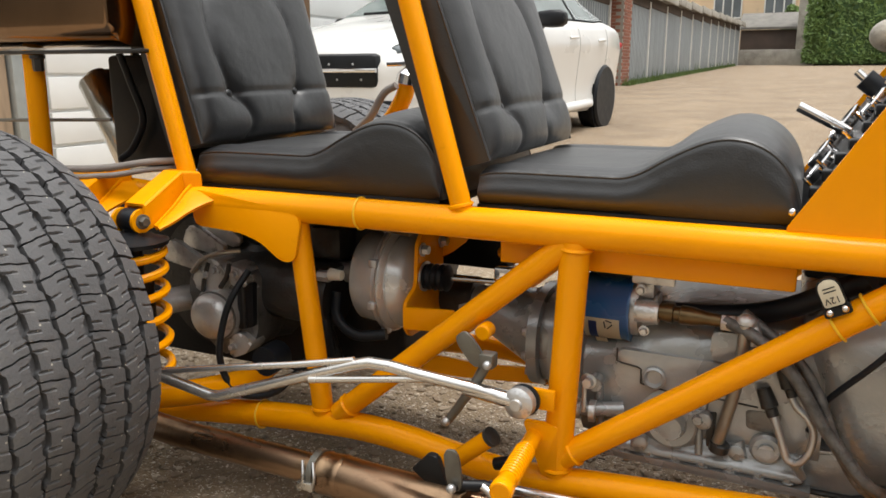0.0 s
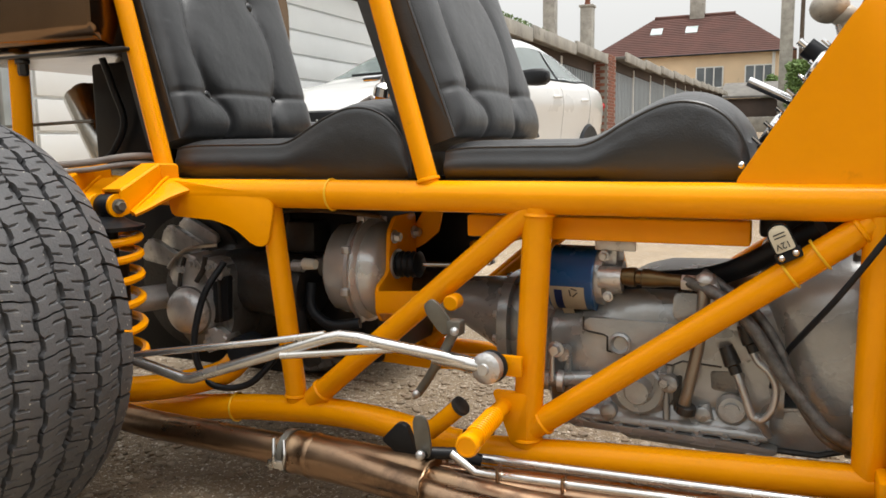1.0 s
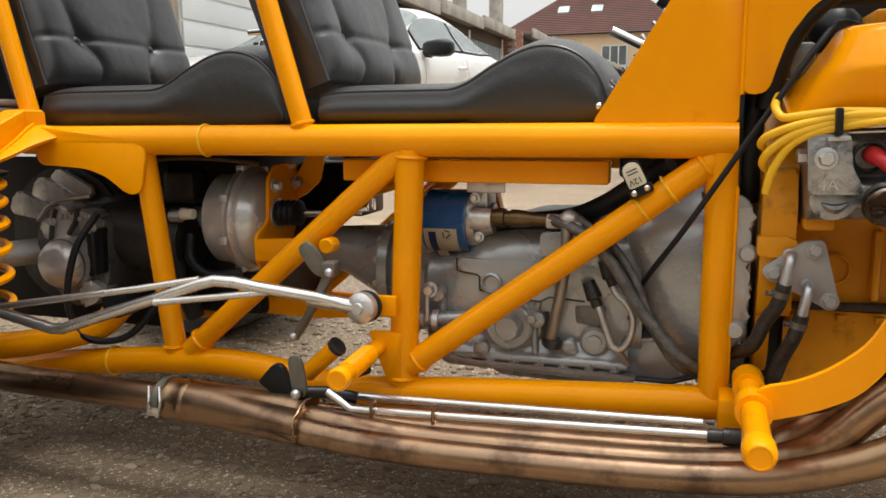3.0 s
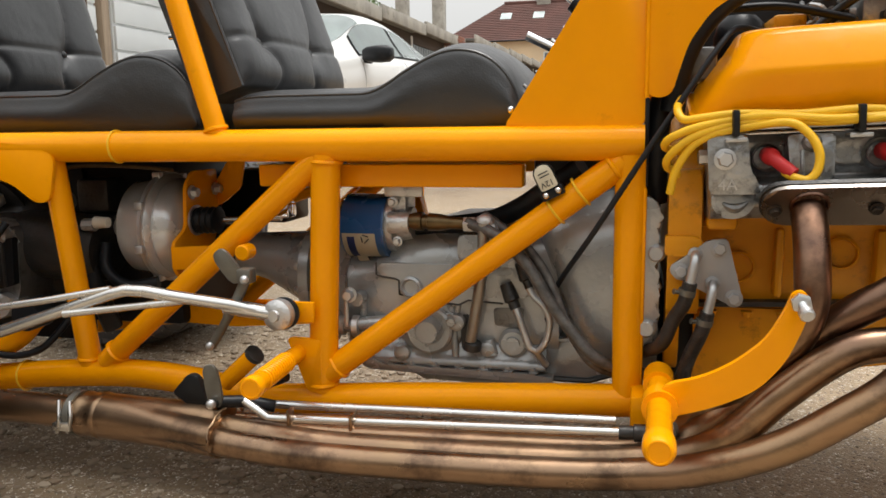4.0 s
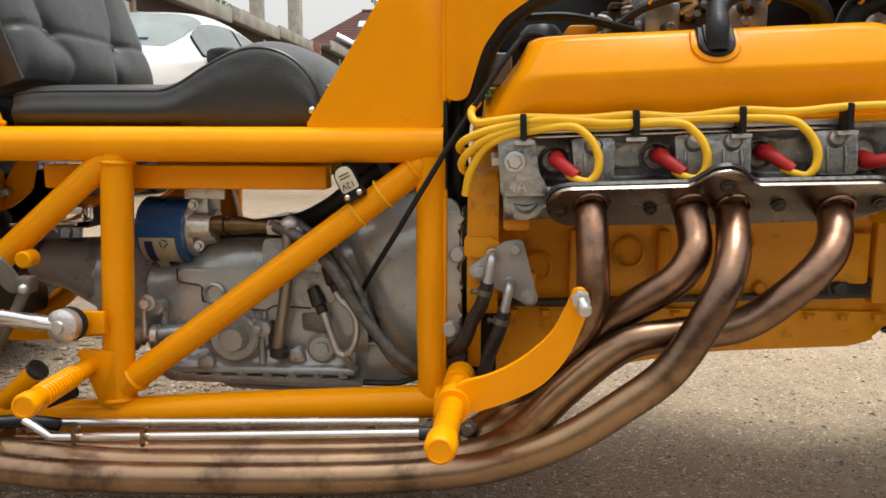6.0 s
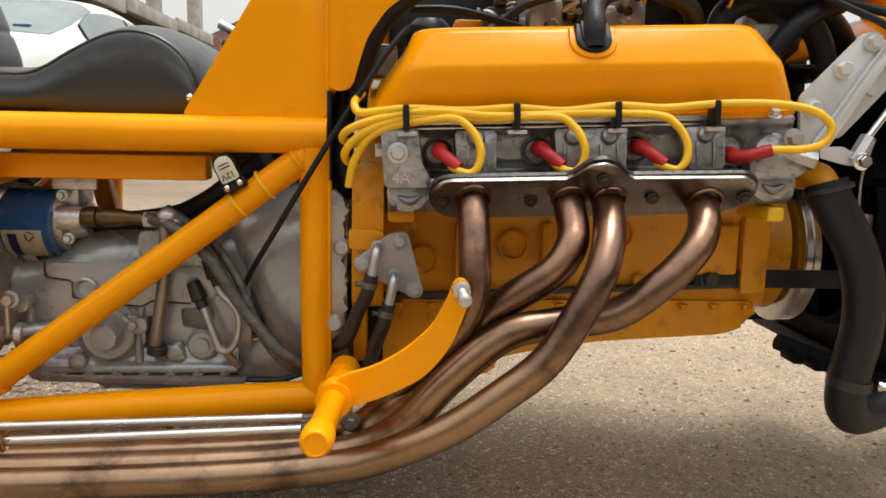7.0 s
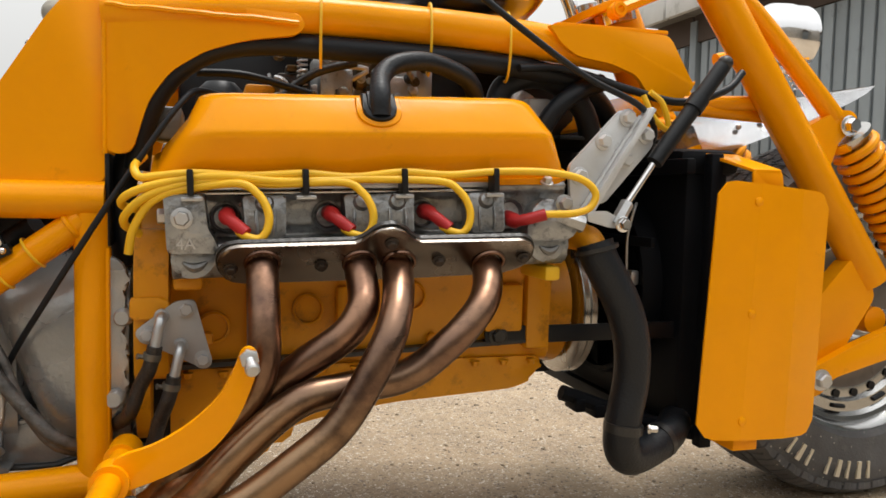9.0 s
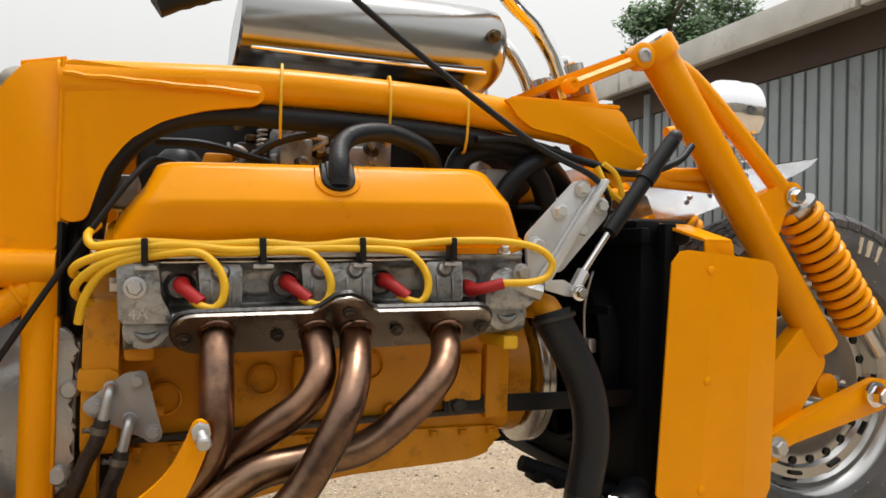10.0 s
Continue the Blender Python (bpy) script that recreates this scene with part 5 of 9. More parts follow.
for i in range(34):
    x, z, y = rnd.uniform(0.60, 0.83), rnd.uniform(0.632, 0.705), rnd.uniform(0.088, 0.118)
    mt = rnd.choice(("cast", "cast", "dark_cast", "brass", "zinc", "oily", "tubing"))
    kind = i % 4
    if kind == 0:
        part("carburettor_boss", lathe([(0, 0.008), (0.010, 0.007), (0.012, 0.004), (0.012, 0)], (x, y, z), (rnd.uniform(-0.3, 0.3), -1, rnd.uniform(-0.2, 0.4)), 12), mt, block)
    elif kind == 1:
        part("carburettor_screw", bolt((x, y, z), r=rnd.uniform(0.003, 0.0055), h=0.007), mt, block)
    elif kind == 2:
        part("carburettor_pipe", tube([(x, y, z), (x + rnd.uniform(-0.02, 0.02), y - 0.006, z + rnd.uniform(0.008, 0.02)), (x + rnd.uniform(-0.03, 0.03), y + 0.01, z + rnd.uniform(0.01, 0.03))], rnd.uniform(0.002, 0.004), 8, 4), mt, block)
    else:
        w, h = rnd.uniform(0.006, 0.018), rnd.uniform(0.006, 0.016)
        part("carburettor_piece", box((x, y, z), (x + w, y + 0.03, z + h), 0.002), mt, block)
part("linkage_arm", tube([(0.60, 0.09, 0.635), (0.645, 0.085, 0.672), (0.70, 0.085, 0.69)], 0.006, 10, 4), "oily", block)
part("linkage_arm", box((0.735, 0.095, 0.640), (0.743, 0.10, 0.715), 0.001), "zinc", block)
part("linkage_spring", helix((0.63, 0.09, 0.64), (0.63, 0.09, 0.69), 0.006, 0.0014, 8, 6, 14), "zinc", block)
for pts, r in (([(0.50, 0.06, 0.66), (0.56, 0.06, 0.66), (0.64, 0.08, 0.645)], 0.005),
               ([(0.88, 0.05, 0.63), (0.90, 0.05, 0.67), (0.96, 0.05, 0.68), (1.02, 0.06, 0.64), (1.05, 0.08, 0.56)], 0.016), ([(0.93, 0.04, 0.55), (0.95, 0.03, 0.62), (0.99, 0.03, 0.66), (1.04, 0.05, 0.68)], 0.013)):
    part("rubber_hose", tube(pts, r, 12, 6), "rubber", block)
part("distributor", lathe([(0, 0.03), (0.03, 0.035), (0.05, 0.03), (0.06, 0.02), (0.06, 0)], (0.53, C, 0.61), (0, 0, 1), 20), "black", block)
part("coil_bracket", box((0.935, 0.06, 0.60), (0.97, 0.10, 0.655), 0.004), "plate", block)
part("thermostat_housing", lathe([(0, 0.03), (0.03, 0.03), (0.05, 0.022), (0.08, 0.022), (0.08, 0)], (0.94, 0.17, 0.60), (0.4, 0, 1), 18), "cast", block)

# front of the engine: timing cover, pulleys, water outlet
part("timing_cover", lathe([(0, 0.10), (0.012, 0.10), (0.02, 0.08), (0.02, 0)], (0.970, C, 0.36), (1, 0, 0), 30), "yellow_engine", block)
part("crank_pulley", lathe([(0, 0.06), (0.004, 0.106), (0.008, 0.111), (0.013, 0.106), (0.019, 0.110), (0.025, 0.105), (0.031, 0.110), (0.036, 0.104), (0.030, 0.06), (0.030, 0)], (1.047, C, 0.346), (1, 0, 0), 40), "steel", block, "bright steel crankshaft pulley")
part("damper", lathe([(0, 0.06), (0.004, 0.094), (0.038, 0.098), (0.042, 0.09), (0.042, 0)], (1.003, C, 0.352), (1, 0, 0), 40), "yellow_engine", block, "yellow-painted vibration damper")
part("belt_pulley", lathe([(0, 0.05), (0.01, 0.065), (0.02, 0.06), (0.03, 0.065), (0.034, 0.05), (0.034, 0)], (0.992, C - 0.03, 0.50), (1, 0, 0), 30), "oily", block)
part("pump_elbow", tube([(0.955, 0.03, 0.47), (0.974, -0.02, 0.468), (0.980, -0.045, 0.466), (0.985, -0.054, 0.452)], 0.0175, 16, 5), "yellow_engine", block)
part("pump_collar", lathe([(0, 0.0245), (-0.001, 0.0285), (0.0045, 0.0285), (0.006, 0.0245)], (0.985, -0.057, 0.456), (0.25, -0.1, -1), 22), "oily", block)

# larger assemblies of the engine are parts in their own right
for ob in list(block.children):
    if ob.children:
        ob.parent = trike


# the engine's top end sits slightly nose-up in the frame
def nose_up(names, degrees, x, z):
    turn = Matrix.Translation((x, 0, z)) @ Matrix.Rotation(radians(-degrees), 4, "Y") @ Matrix.Translation((-x, 0, -z))
    for ob in list(block.children) + list(trike.children):
        if ob.name.split(".")[0] in names:
            ob.matrix_basis = turn @ ob.matrix_basis


nose_up({"cylinder_head", "far_head", "ignition_lead", "lead_clip", "clip_foot"}, 2.0, 0.62, 0.48)
nose_up({"valve_cover", "cover_bolt", "breather_boss", "grommet", "breather_hose"}, 2.2, 0.74, 0.60)

# ---- gearbox ----

def loft_sections(sections, seg=36):
    """Sections of (x, half depth, half height, centre z, squareness, and how far it leans back)."""
    bm = bmesh.new()
    rings = []
    for x, a, b, cz, n, *lean in sections:
        ring = []
        rake = lean[0] if lean else 0.0
        for k in range(seg):
            t = 2 * math.pi * k / seg
            c, s = math.cos(t), math.sin(t)
            up = b * math.copysign(abs(s) ** (2 / n), s)
            ring.append(bm.verts.new((x - rake * up, C + a * math.copysign(abs(c) ** (2 / n), c), cz + up)))
        rings.append(ring)
    for p, q in zip(rings, rings[1:]):
        for k in range(seg):
            bm.faces.new((p[k], p[(k + 1) % seg], q[(k + 1) % seg], q[k]))
    bm.faces.new(rings[0][::-1])
    bm.faces.new(rings[-1])
    return bm


gear = part("gearbox", loft_sections([(-0.010, 0.140, 0.070, 0.272, 4.5), (0.000, 0.152, 0.078, 0.270, 5), (0.040, 0.158, 0.082, 0.270, 5), (0.062, 0.159, 0.088, 0.276, 5), (0.095, 0.160, 0.096, 0.286, 4.5), (0.130, 0.160, 0.101, 0.291, 4.2), (0.300, 0.160, 0.103, 0.294, 4.2)], 56), "gearbox", trike,
            "grey cast automatic gearbox, grimy with age")
part("bell_housing", loft_sections([(0.298, 0.150, 0.100, 0.312, 4.0, 0.36), (0.302, 0.162, 0.112, 0.312, 4.0, 0.36), (0.308, 0.174, 0.119, 0.313, 3.8, 0.34), (0.318, 0.183, 0.125, 0.314, 3.6, 0.30), (0.335, 0.188, 0.131, 0.315, 3.4, 0.22), (0.362, 0.193, 0.138, 0.316, 3.2, 0.10), (0.390, 0.196, 0.145, 0.318, 2.9, 0.0),
                                    (0.405, 0.198, 0.149, 0.318, 2.5), (0.407, 0.206, 0.158, 0.318, 2.5), (0.426, 0.206, 0.158, 0.318, 2.5)], 64), "gearbox", gear, "bell-shaped grey casting")
part("tail_housing", loft_sections([(-0.24, 0.034, 0.032, 0.322, 2), (-0.19, 0.042, 0.040, 0.316, 2), (-0.125, 0.066, 0.058, 0.301, 2.2), (-0.106, 0.076, 0.064, 0.298, 2.2), (-0.104, 0.094, 0.077, 0.293, 2.5), (-0.088, 0.095, 0.078, 0.293, 2.5), (-0.086, 0.082, 0.070, 0.293, 2.5), (-0.070, 0.084, 0.071, 0.292, 2.6),
                                    (-0.068, 0.100, 0.081, 0.291, 2.6), (-0.052, 0.101, 0.082, 0.291, 2.6), (-0.050, 0.096, 0.080, 0.290, 2.8), (-0.006, 0.132, 0.082, 0.285, 3.2)]), "gearbox", gear)
for k in range(12):
    a = 2 * math.pi * k / 12 + 0.2
    part("housing_bolt", bolt((-0.105, C + 0.088 * math.cos(a), 0.293 + 0.071 * math.sin(a)), (-1, 0, 0), 0.006, 0.006), "cast", gear)
rim = []
for q in range(96):
    t = 2 * math.pi * q / 96
    c, sn = math.cos(t), math.sin(t)
    swell = 1 + 0.035 * max(0.0, math.cos(11 * t)) ** 2
    rim.append((C + 0.206 * swell * math.copysign(abs(c) ** 0.8, c), 0.318 + 0.158 * swell * math.copysign(abs(sn) ** 0.8, sn)))
part("bell_rim", slab(rim, 0.013, yz(0.4065), 0.002), "cast", gear, "scalloped bare alloy rim of the bell housing")
for q in range(11):
    t = 2 * math.pi * q / 11
    c, sn = math.cos(t), math.sin(t)
    y, z = C + 0.205 * math.copysign(abs(c) ** 0.8, c), 0.318 + 0.157 * math.copysign(abs(sn) ** 0.8, sn)
    lug = part("bell_lug", lathe([(0, 0.0135), (0.026, 0.0125), (0.030, 0.009), (0.030, 0)], (0.410, y, z), (-1, 0.25 * c, 0), 14), "cast", gear)
    part("bell_bolt", bolt((0.381, y, z), (-1, 0, 0), 0.0085, 0.009), "zinc", gear)
# the bell's bolting face, seen edge-on past the front post
edge = [(0.396, 0.262), (0.392, 0.440), (0.412, 0.440)] + [(0.4205 + 0.0065 * math.sin(q * 0.50) ** 2 + 0.002 * math.sin(q * 1.7), 0.434 - 0.0066 * q) for q in range(23)] + [(0.414, 0.270)]
part("bell_flange", slab(edge, 0.020, xz(-0.002), 0.004), "gearbox", gear)
for x, z, r in ((0.4225, 0.372, 0.011), (0.413, 0.279, 0.012)):
    part("rim_boss", lathe([(0, r), (0.010, r * 0.92), (0.013, r * 0.7), (0.013, 0)], (x, 0.002, z), (-0.15, -1, 0), 14), "gearbox", gear)
pan = part("gearbox_pan", slab(rounded([(0.016, 0.206), (0.034, 0.190), (0.292, 0.184), (0.296, 0.192), (0.262, 0.1965), (0.060, 0.1985), (0.026, 0.210)], 0.004), 0.33, xz(0.040), 0.003), "gearbox", gear, "grey flanged gearbox pan")
part("pan_body", slab(rounded([(0.070, 0.194), (0.095, 0.168), (0.258, 0.164), (0.280, 0.186)], 0.010), 0.25, xz(0.080), 0.006), "gearbox", pan)
for i in range(8):
    part("pan_bolt", bolt((0.030 + i * 0.034, 0.0465, 0.1985 if i else 0.2050), (0, -0.25, 1), 0.0055, 0.006), "gearbox", pan)
part("inspection_cover", slab(rounded([(0.262, 0.235), (0.285, 0.186), (0.340, 0.186), (0.425, 0.215), (0.430, 0.260)], 0.008), 0.29, xz(0.062), 0.006), "gearbox", gear, "grey pressed cover under the bell housing")
part("cover_lip", tube([(0.285, 0.060, 0.186), (0.340, 0.060, 0.186), (0.425, 0.058, 0.216)], 0.004, 8, 0), "oily", gear)
# added black box that darkens the gap between bell housing and sump
part("flywheel_cover", box((0.430, 0.055, 0.17), (0.476, 2 * C - 0.055, 0.32), 0.004), "black", gear, "black box added to fill the gap before the sump")
# features on the near face
for at, prof in (((0.098, 0.055, 0.308), [(0, 0.015), (0.010, 0.015), (0.012, 0.012), (0.006, 0.009), (0.006, 0)]), ((0.124, 0.060, 0.250), [(0, 0.046), (0.006, 0.044), (0.010, 0.034), (0.018, 0.033), (0.020, 0.030), (0.018, 0.020), (0.026, 0.018), (0.032, 0.015), (0.033, 0)]),
                 ((0.240, 0.058, 0.236), [(0, 0.020), (0.010, 0.020), (0.014, 0.016), (0.014, 0.010), (0.020, 0.010), (0.020, 0)]), ((0.163, 0.058, 0.262), [(0, 0.011), (0.018, 0.011), (0.020, 0.008), (0.020, 0)]),
                 ((0.085, 0.058, 0.215), [(0, 0.011), (0.018, 0.011), (0.020, 0.008), (0.020, 0)]), ((0.205, 0.058, 0.225), [(0, 0.010), (0.012, 0.010), (0.014, 0.007), (0.014, 0)]), ((0.022, 0.056, 0.29), [(0, 0.010), (0.02, 0.010), (0.02, 0)])):
    part("casting_boss", lathe(prof, at, (0, -1, 0), 24), "gearbox", gear)
# the upper half of the near face stands proud, with a stepped lower edge
part("raised_face", slab(rounded([(0.0485, 0.340), (0.0485, 0.323), (0.081, 0.319), (0.0815, 0.297), (0.142, 0.288), (0.165, 0.286), (0.178, 0.293), (0.226, 0.290), (0.262, 0.300), (0.266, 0.340)], 0.007), 0.012, xz(0.0505), 0.0028), "gearbox", gear)
part("raised_face", slab(rounded([(0.166, 0.382), (0.164, 0.352), (0.170, 0.344), (0.262, 0.338), (0.264, 0.384)], 0.006), 0.05, xz(0.0465), 0.003), "gearbox", gear)
# shade in the step, drawn as a dark line along its edge
for pts in ([(0.0478, 0.0505, 0.341), (0.0478, 0.0505, 0.3235), (0.0535, 0.0505, 0.3215), (0.0755, 0.0505, 0.3185), (0.0805, 0.0505, 0.316), (0.0808, 0.0505, 0.2965)], [(0.0808, 0.0505, 0.2965), (0.142, 0.0505, 0.2872), (0.165, 0.0505, 0.2852), (0.178, 0.0505, 0.2922), (0.226, 0.0505, 0.2892)]):
    part("grime_line", tube(pts, 0.0014, 6, 0), "oily", gear)
# lower flare down to the pan, webs and pockets between
part("case_flare", slab(rounded([(0.057, 0.232), (0.050, 0.214), (0.0425, 0.207), (0.0425, 0.1995), (0.085, 0.1995), (0.085, 0.232)], 0.004), 0.262, yz(0.022), 0.003), "gearbox", gear)
for pts, r in (([(0.163, 0.056, 0.284), (0.158, 0.055, 0.252), (0.160, 0.050, 0.212)], 0.0052), ([(0.024, 0.058, 0.292), (0.026, 0.056, 0.250), (0.030, 0.050, 0.212)], 0.006), ([(0.142, 0.055, 0.287), (0.151, 0.053, 0.272), (0.160, 0.052, 0.262)], 0.004),
               ([(0.205, 0.056, 0.236), (0.212, 0.052, 0.216)], 0.008)):
    part("casting_web", tube(pts, r, 10, 4), "gearbox", gear)
ear = part("cover_ear", slab(rounded([(0.120, 0.262), (0.152, 0.276), (0.164, 0.272), (0.168, 0.262), (0.160, 0.252), (0.130, 0.236)], 0.008), 0.014, xz(0.046), 0.003), "gearbox", gear)
part("ear_bolt", bolt((0.1565, 0.0455, 0.2635), r=0.0072, h=0.009), "gearbox", ear)
# dark plates paint the shade of two hollows in the casting
part("pocket", slab(rounded([(0.166, 0.270), (0.168, 0.222), (0.176, 0.216), (0.178, 0.272)], 0.003), 0.003, xz(0.0535), 0.0008), "oily", gear)
part("pocket", slab(rounded([(0.212, 0.282), (0.214, 0.258), (0.252, 0.254), (0.254, 0.284)], 0.005), 0.003, xz(0.0535), 0.0008), "dark_cast", gear)
selector = part("selector_shaft", tube([(-0.03, 0.03, 0.252), (0.015, 0.035, 0.254), (0.06, 0.05, 0.256)], 0.010, 14, 0), "gearbox", gear)
for x, r in ((-0.008, 0.021), (0.002, 0.014), (0.022, 0.015)):
    part("shaft_collar", lathe([(-0.004, 0), (-0.004, r), (0.004, r), (0.004, 0)], (x, 0.034, 0.253), (1, 0.1, 0), 20), "cast", selector)
part("selector_arm", box((0.010, 0.018, 0.255), (0.016, 0.024, 0.305), 0.002), "zinc", gear)
part("selector_nut", bolt((0.018, 0.022, 0.30), r=0.008, h=0.010), "zinc", gear)
part("dipstick_tube", tube([(0.204, 0.030, 0.400), (0.203, 0.028, 0.36), (0.198, 0.030, 0.315), (0.188, 0.036, 0.262), (0.180, 0.045, 0.225)], 0.0078, 14, 5), "tubing", gear, "dull brown metal filler tube")
part("tube_collar", lathe([(0, 0.0125), (0.010, 0.0125), (0.012, 0.010)], (0.184, 0.043, 0.226), (0.15, -0.1, 1), 16), "oily", gear)
for pts, r, mt in (([(0.246, 0.05, 0.345), (0.258, 0.04, 0.325), (0.268, 0.034, 0.306), (0.282, 0.030, 0.294), (0.290, 0.03, 0.276), (0.288, 0.03, 0.252), (0.280, 0.032, 0.236), (0.272, 0.035, 0.230)], 0.0045, "zinc"),
                   ([(0.232, 0.05, 0.312), (0.246, 0.038, 0.284), (0.256, 0.035, 0.258), (0.264, 0.034, 0.236), (0.272, 0.036, 0.230), (0.284, 0.048, 0.208)], 0.0052, "zinc"),
                   ([(0.18, 0.04, 0.40), (0.225, 0.02, 0.385), (0.262, 0.01, 0.352), (0.290, 0.005, 0.31), (0.322, 0.0, 0.268), (0.355, -0.002, 0.235), (0.40, 0.02, 0.215), (0.45, 0.05, 0.20)], 0.0078, "braid"),
                   ([(0.20, 0.05, 0.41), (0.255, 0.03, 0.375), (0.288, 0.02, 0.335), (0.308, 0.012, 0.288), (0.325, 0.01, 0.255), (0.352, 0.012, 0.222), (0.40, 0.04, 0.20)], 0.0062, "braid"),
                   ([(0.095, 0.10, 0.385), (0.15, 0.09, 0.390), (0.205, 0.085, 0.399), (0.25, 0.06, 0.420), (0.285, 0.04, 0.444), (0.33, 0.02, 0.475)], 0.0135, "rubber")):
    part("fluid_line", tube(pts, r, 12, 6), mt, gear)
for at, ax in (((0.250, 0.044, 0.348), (0.45, -0.2, -1)), ((0.230, 0.046, 0.318), (0.45, -0.2, -1))):
    part("line_union", lathe([(0, 0.0085), (0.022, 0.0105), (0.024, 0.0105), (0.026, 0.0075), (0.036, 0.0075), (0.036, 0)], at, ax, 10), "oily", gear)

# oil filter beside the gearbox
filt = part("oil_filter", lathe([(0, 0.032), (0.002, 0.041), (0.006, 0.0445), (0.062, 0.0445), (0.064, 0.046), (0.068, 0.046), (0.068, 0)], (-0.006, 0.085, 0.3885), (1, 0, 0), 36), "blue", trike, "glossy blue spin-on oil filter")


def filter_wrap(x0, x1, a0, a1, r, lift=0.0):
    """A curved piece of paper on the filter's near side, from angle a0 to a1 below the horizontal."""
    bm = bmesh.new()
    rows = []
    for q in range(9):
        a = radians(180 + a0 + (a1 - a0) * q / 8)
        rows.append([bm.verts.new((x, 0.085 + (r + lift * q / 8) * math.cos(a), 0.3885 + (r + lift * q / 8) * math.sin(a))) for x in (x0, x1)])
    for p, q in zip(rows, rows[1:]):
        bm.faces.new((p[0], p[1], q[1], q[0]))
    bmesh.ops.solidify(bm, geom=bm.faces[:], thickness=-0.0005)
    return bm


part("filter_label", filter_wrap(0.002, 0.050, 8, 78, 0.0450), "cream", filt, "cream paper label with a blue band, peeling below")
part("label_flap", filter_wrap(0.014, 0.030, 66, 96, 0.0455, 0.012), "cream", filt)
part("label_band", filter_wrap(0.009, 0.020, 14, 70, 0.0456), "navy", filt)
for k in range(3):
    a = 2 * math.pi * k / 3 + 0.5
    p, q = (0.035 + 0.006 * math.cos(a), 0.006 * math.sin(a)), (0.035 + 0.006 * math.cos(a + 1.6), 0.006 * math.sin(a + 1.6))
    part("label_mark", tube([(p[0], 0.0412, 0.3745 + p[1]), (q[0], 0.0412, 0.3745 + q[1])], 0.0009, 6, 0), "ink", filt)
fh = part("filter_head", lathe([(0, 0.040), (0.010, 0.040), (0.013, 0.026), (0.032, 0.022), (0.032, 0)], (0.062, 0.085, 0.392), (1, 0, 0), 28), "cast", trike, "bare alloy oil filter head")
part("head_arm", box((0.066, 0.060, 0.41), (0.090, 0.11, 0.448), 0.004), "cast", fh)
part("head_ear", box((0.062, 0.050, 0.432), (0.116, 0.055, 0.447), 0.002), "cast", fh)
part("outlet_boss", lathe([(0, 0.015), (0.030, 0.014), (0.030, 0)], (0.070, 0.048, 0.397), (1, -0.05, 0), 18), "cast", fh)
for at in ((0.075, 0.048, 0.425), (0.082, 0.044, 0.372)):
    part("head_bolt", bolt(at, r=0.0052, h=0.007), "cast", fh)
unions = part("brass_union", lathe([(0, 0.010), (0.012, 0.013), (0.020, 0.013), (0.021, 0.010), (0.028, 0.010), (0.029, 0.0125), (0.045, 0.0115), (0.060, 0.0085), (0.085, 0.008), (0.085, 0)], (0.098, 0.046, 0.400), (1, -0.06, -0.02), 14), "brass", trike, "aged brass hose union")
part("union_nut", lathe([(0, 0.0105), (0.014, 0.0105), (0.014, 0)], (0.176, 0.041, 0.397), (1, -0.06, 0), 6), "zinc", unions)
part("tee_piece", tube([(0.185, 0.041, 0.398), (0.205, 0.039, 0.398), (0.214, 0.036, 0.392), (0.216, 0.034, 0.375)], 0.0085, 14, 4), "cast", unions)
part("tee_cap", ball((0.205, 0.036, 0.401), 0.0135, scale=(1, 0.8, 0.9)), "cast", unions)

# 12 volt socket tag on the front brace
def on_tag(u, v, d):
    """The outlet cap's own plane, leaning to the left."""
    u, v = u * 0.80, v * 0.80
    return Vector((0.2885 + u * 0.90 - v * 0.44, -0.020 + d, 0.4640 + u * 0.44 + v * 0.90))


cap_line = [(-0.0135, -0.019), (0.0135, -0.019), (0.0135, 0.008), (0.010, 0.016), (0, 0.0195), (-0.010, 0.016), (-0.0135, 0.008)]
tag = part("power_outlet", slab(rounded([(a * 1.16, b * 1.12) for a, b in cap_line], 0.004), 0.010, on_tag, 0.001), "black", trike, "cream-faced twelve volt power outlet cap")
part("outlet_face", slab(rounded(cap_line, 0.004), 0.004, lambda u, v, d: on_tag(u, v, d - 0.0012), 0.0006), "cream", tag, "cream printed cap face")
writing("12V", 0.0105, Matrix.Translation((0.2915, -0.0216, 0.4565)) @ Euler((radians(90), radians(180 - 26), 0)).to_matrix().to_4x4(), "ink", tag)
for i in range(2):
    part("tag_print", slab([(-0.008, 0.001 + 0.005 * i), (0.008, 0.001 + 0.005 * i), (0.008, 0.0028 + 0.005 * i), (-0.008, 0.0028 + 0.005 * i)], 0.0004, lambda u, v, d: on_tag(u, v, d - 0.0016), 0), "ink", tag)
part("outlet_bracket", slab(rounded([(-0.018, -0.034), (0.018, -0.034), (0.018, -0.019), (-0.018, -0.019)], 0.003), 0.016, on_tag, 0.001), "black", tag)
for u in (-0.010, 0.010):
    part("bracket_screw", ball(on_tag(u, -0.026, -0.002), 0.0042), "chrome", tag)
zip_tie((0.299, 0, 0.422), (0.39, 0, 0.29), 0.0188, trike)
zip_tie((0.330, 0, 0.445), (0.39, 0, 0.29), 0.0188, trike)
zip_tie((-0.311, 0, 0.504), (1, 0, 0.05), 0.0225, trike)
zip_tie((-0.515, 0.015, 0.153), (1, 0, 0.1), 0.0225, trike)
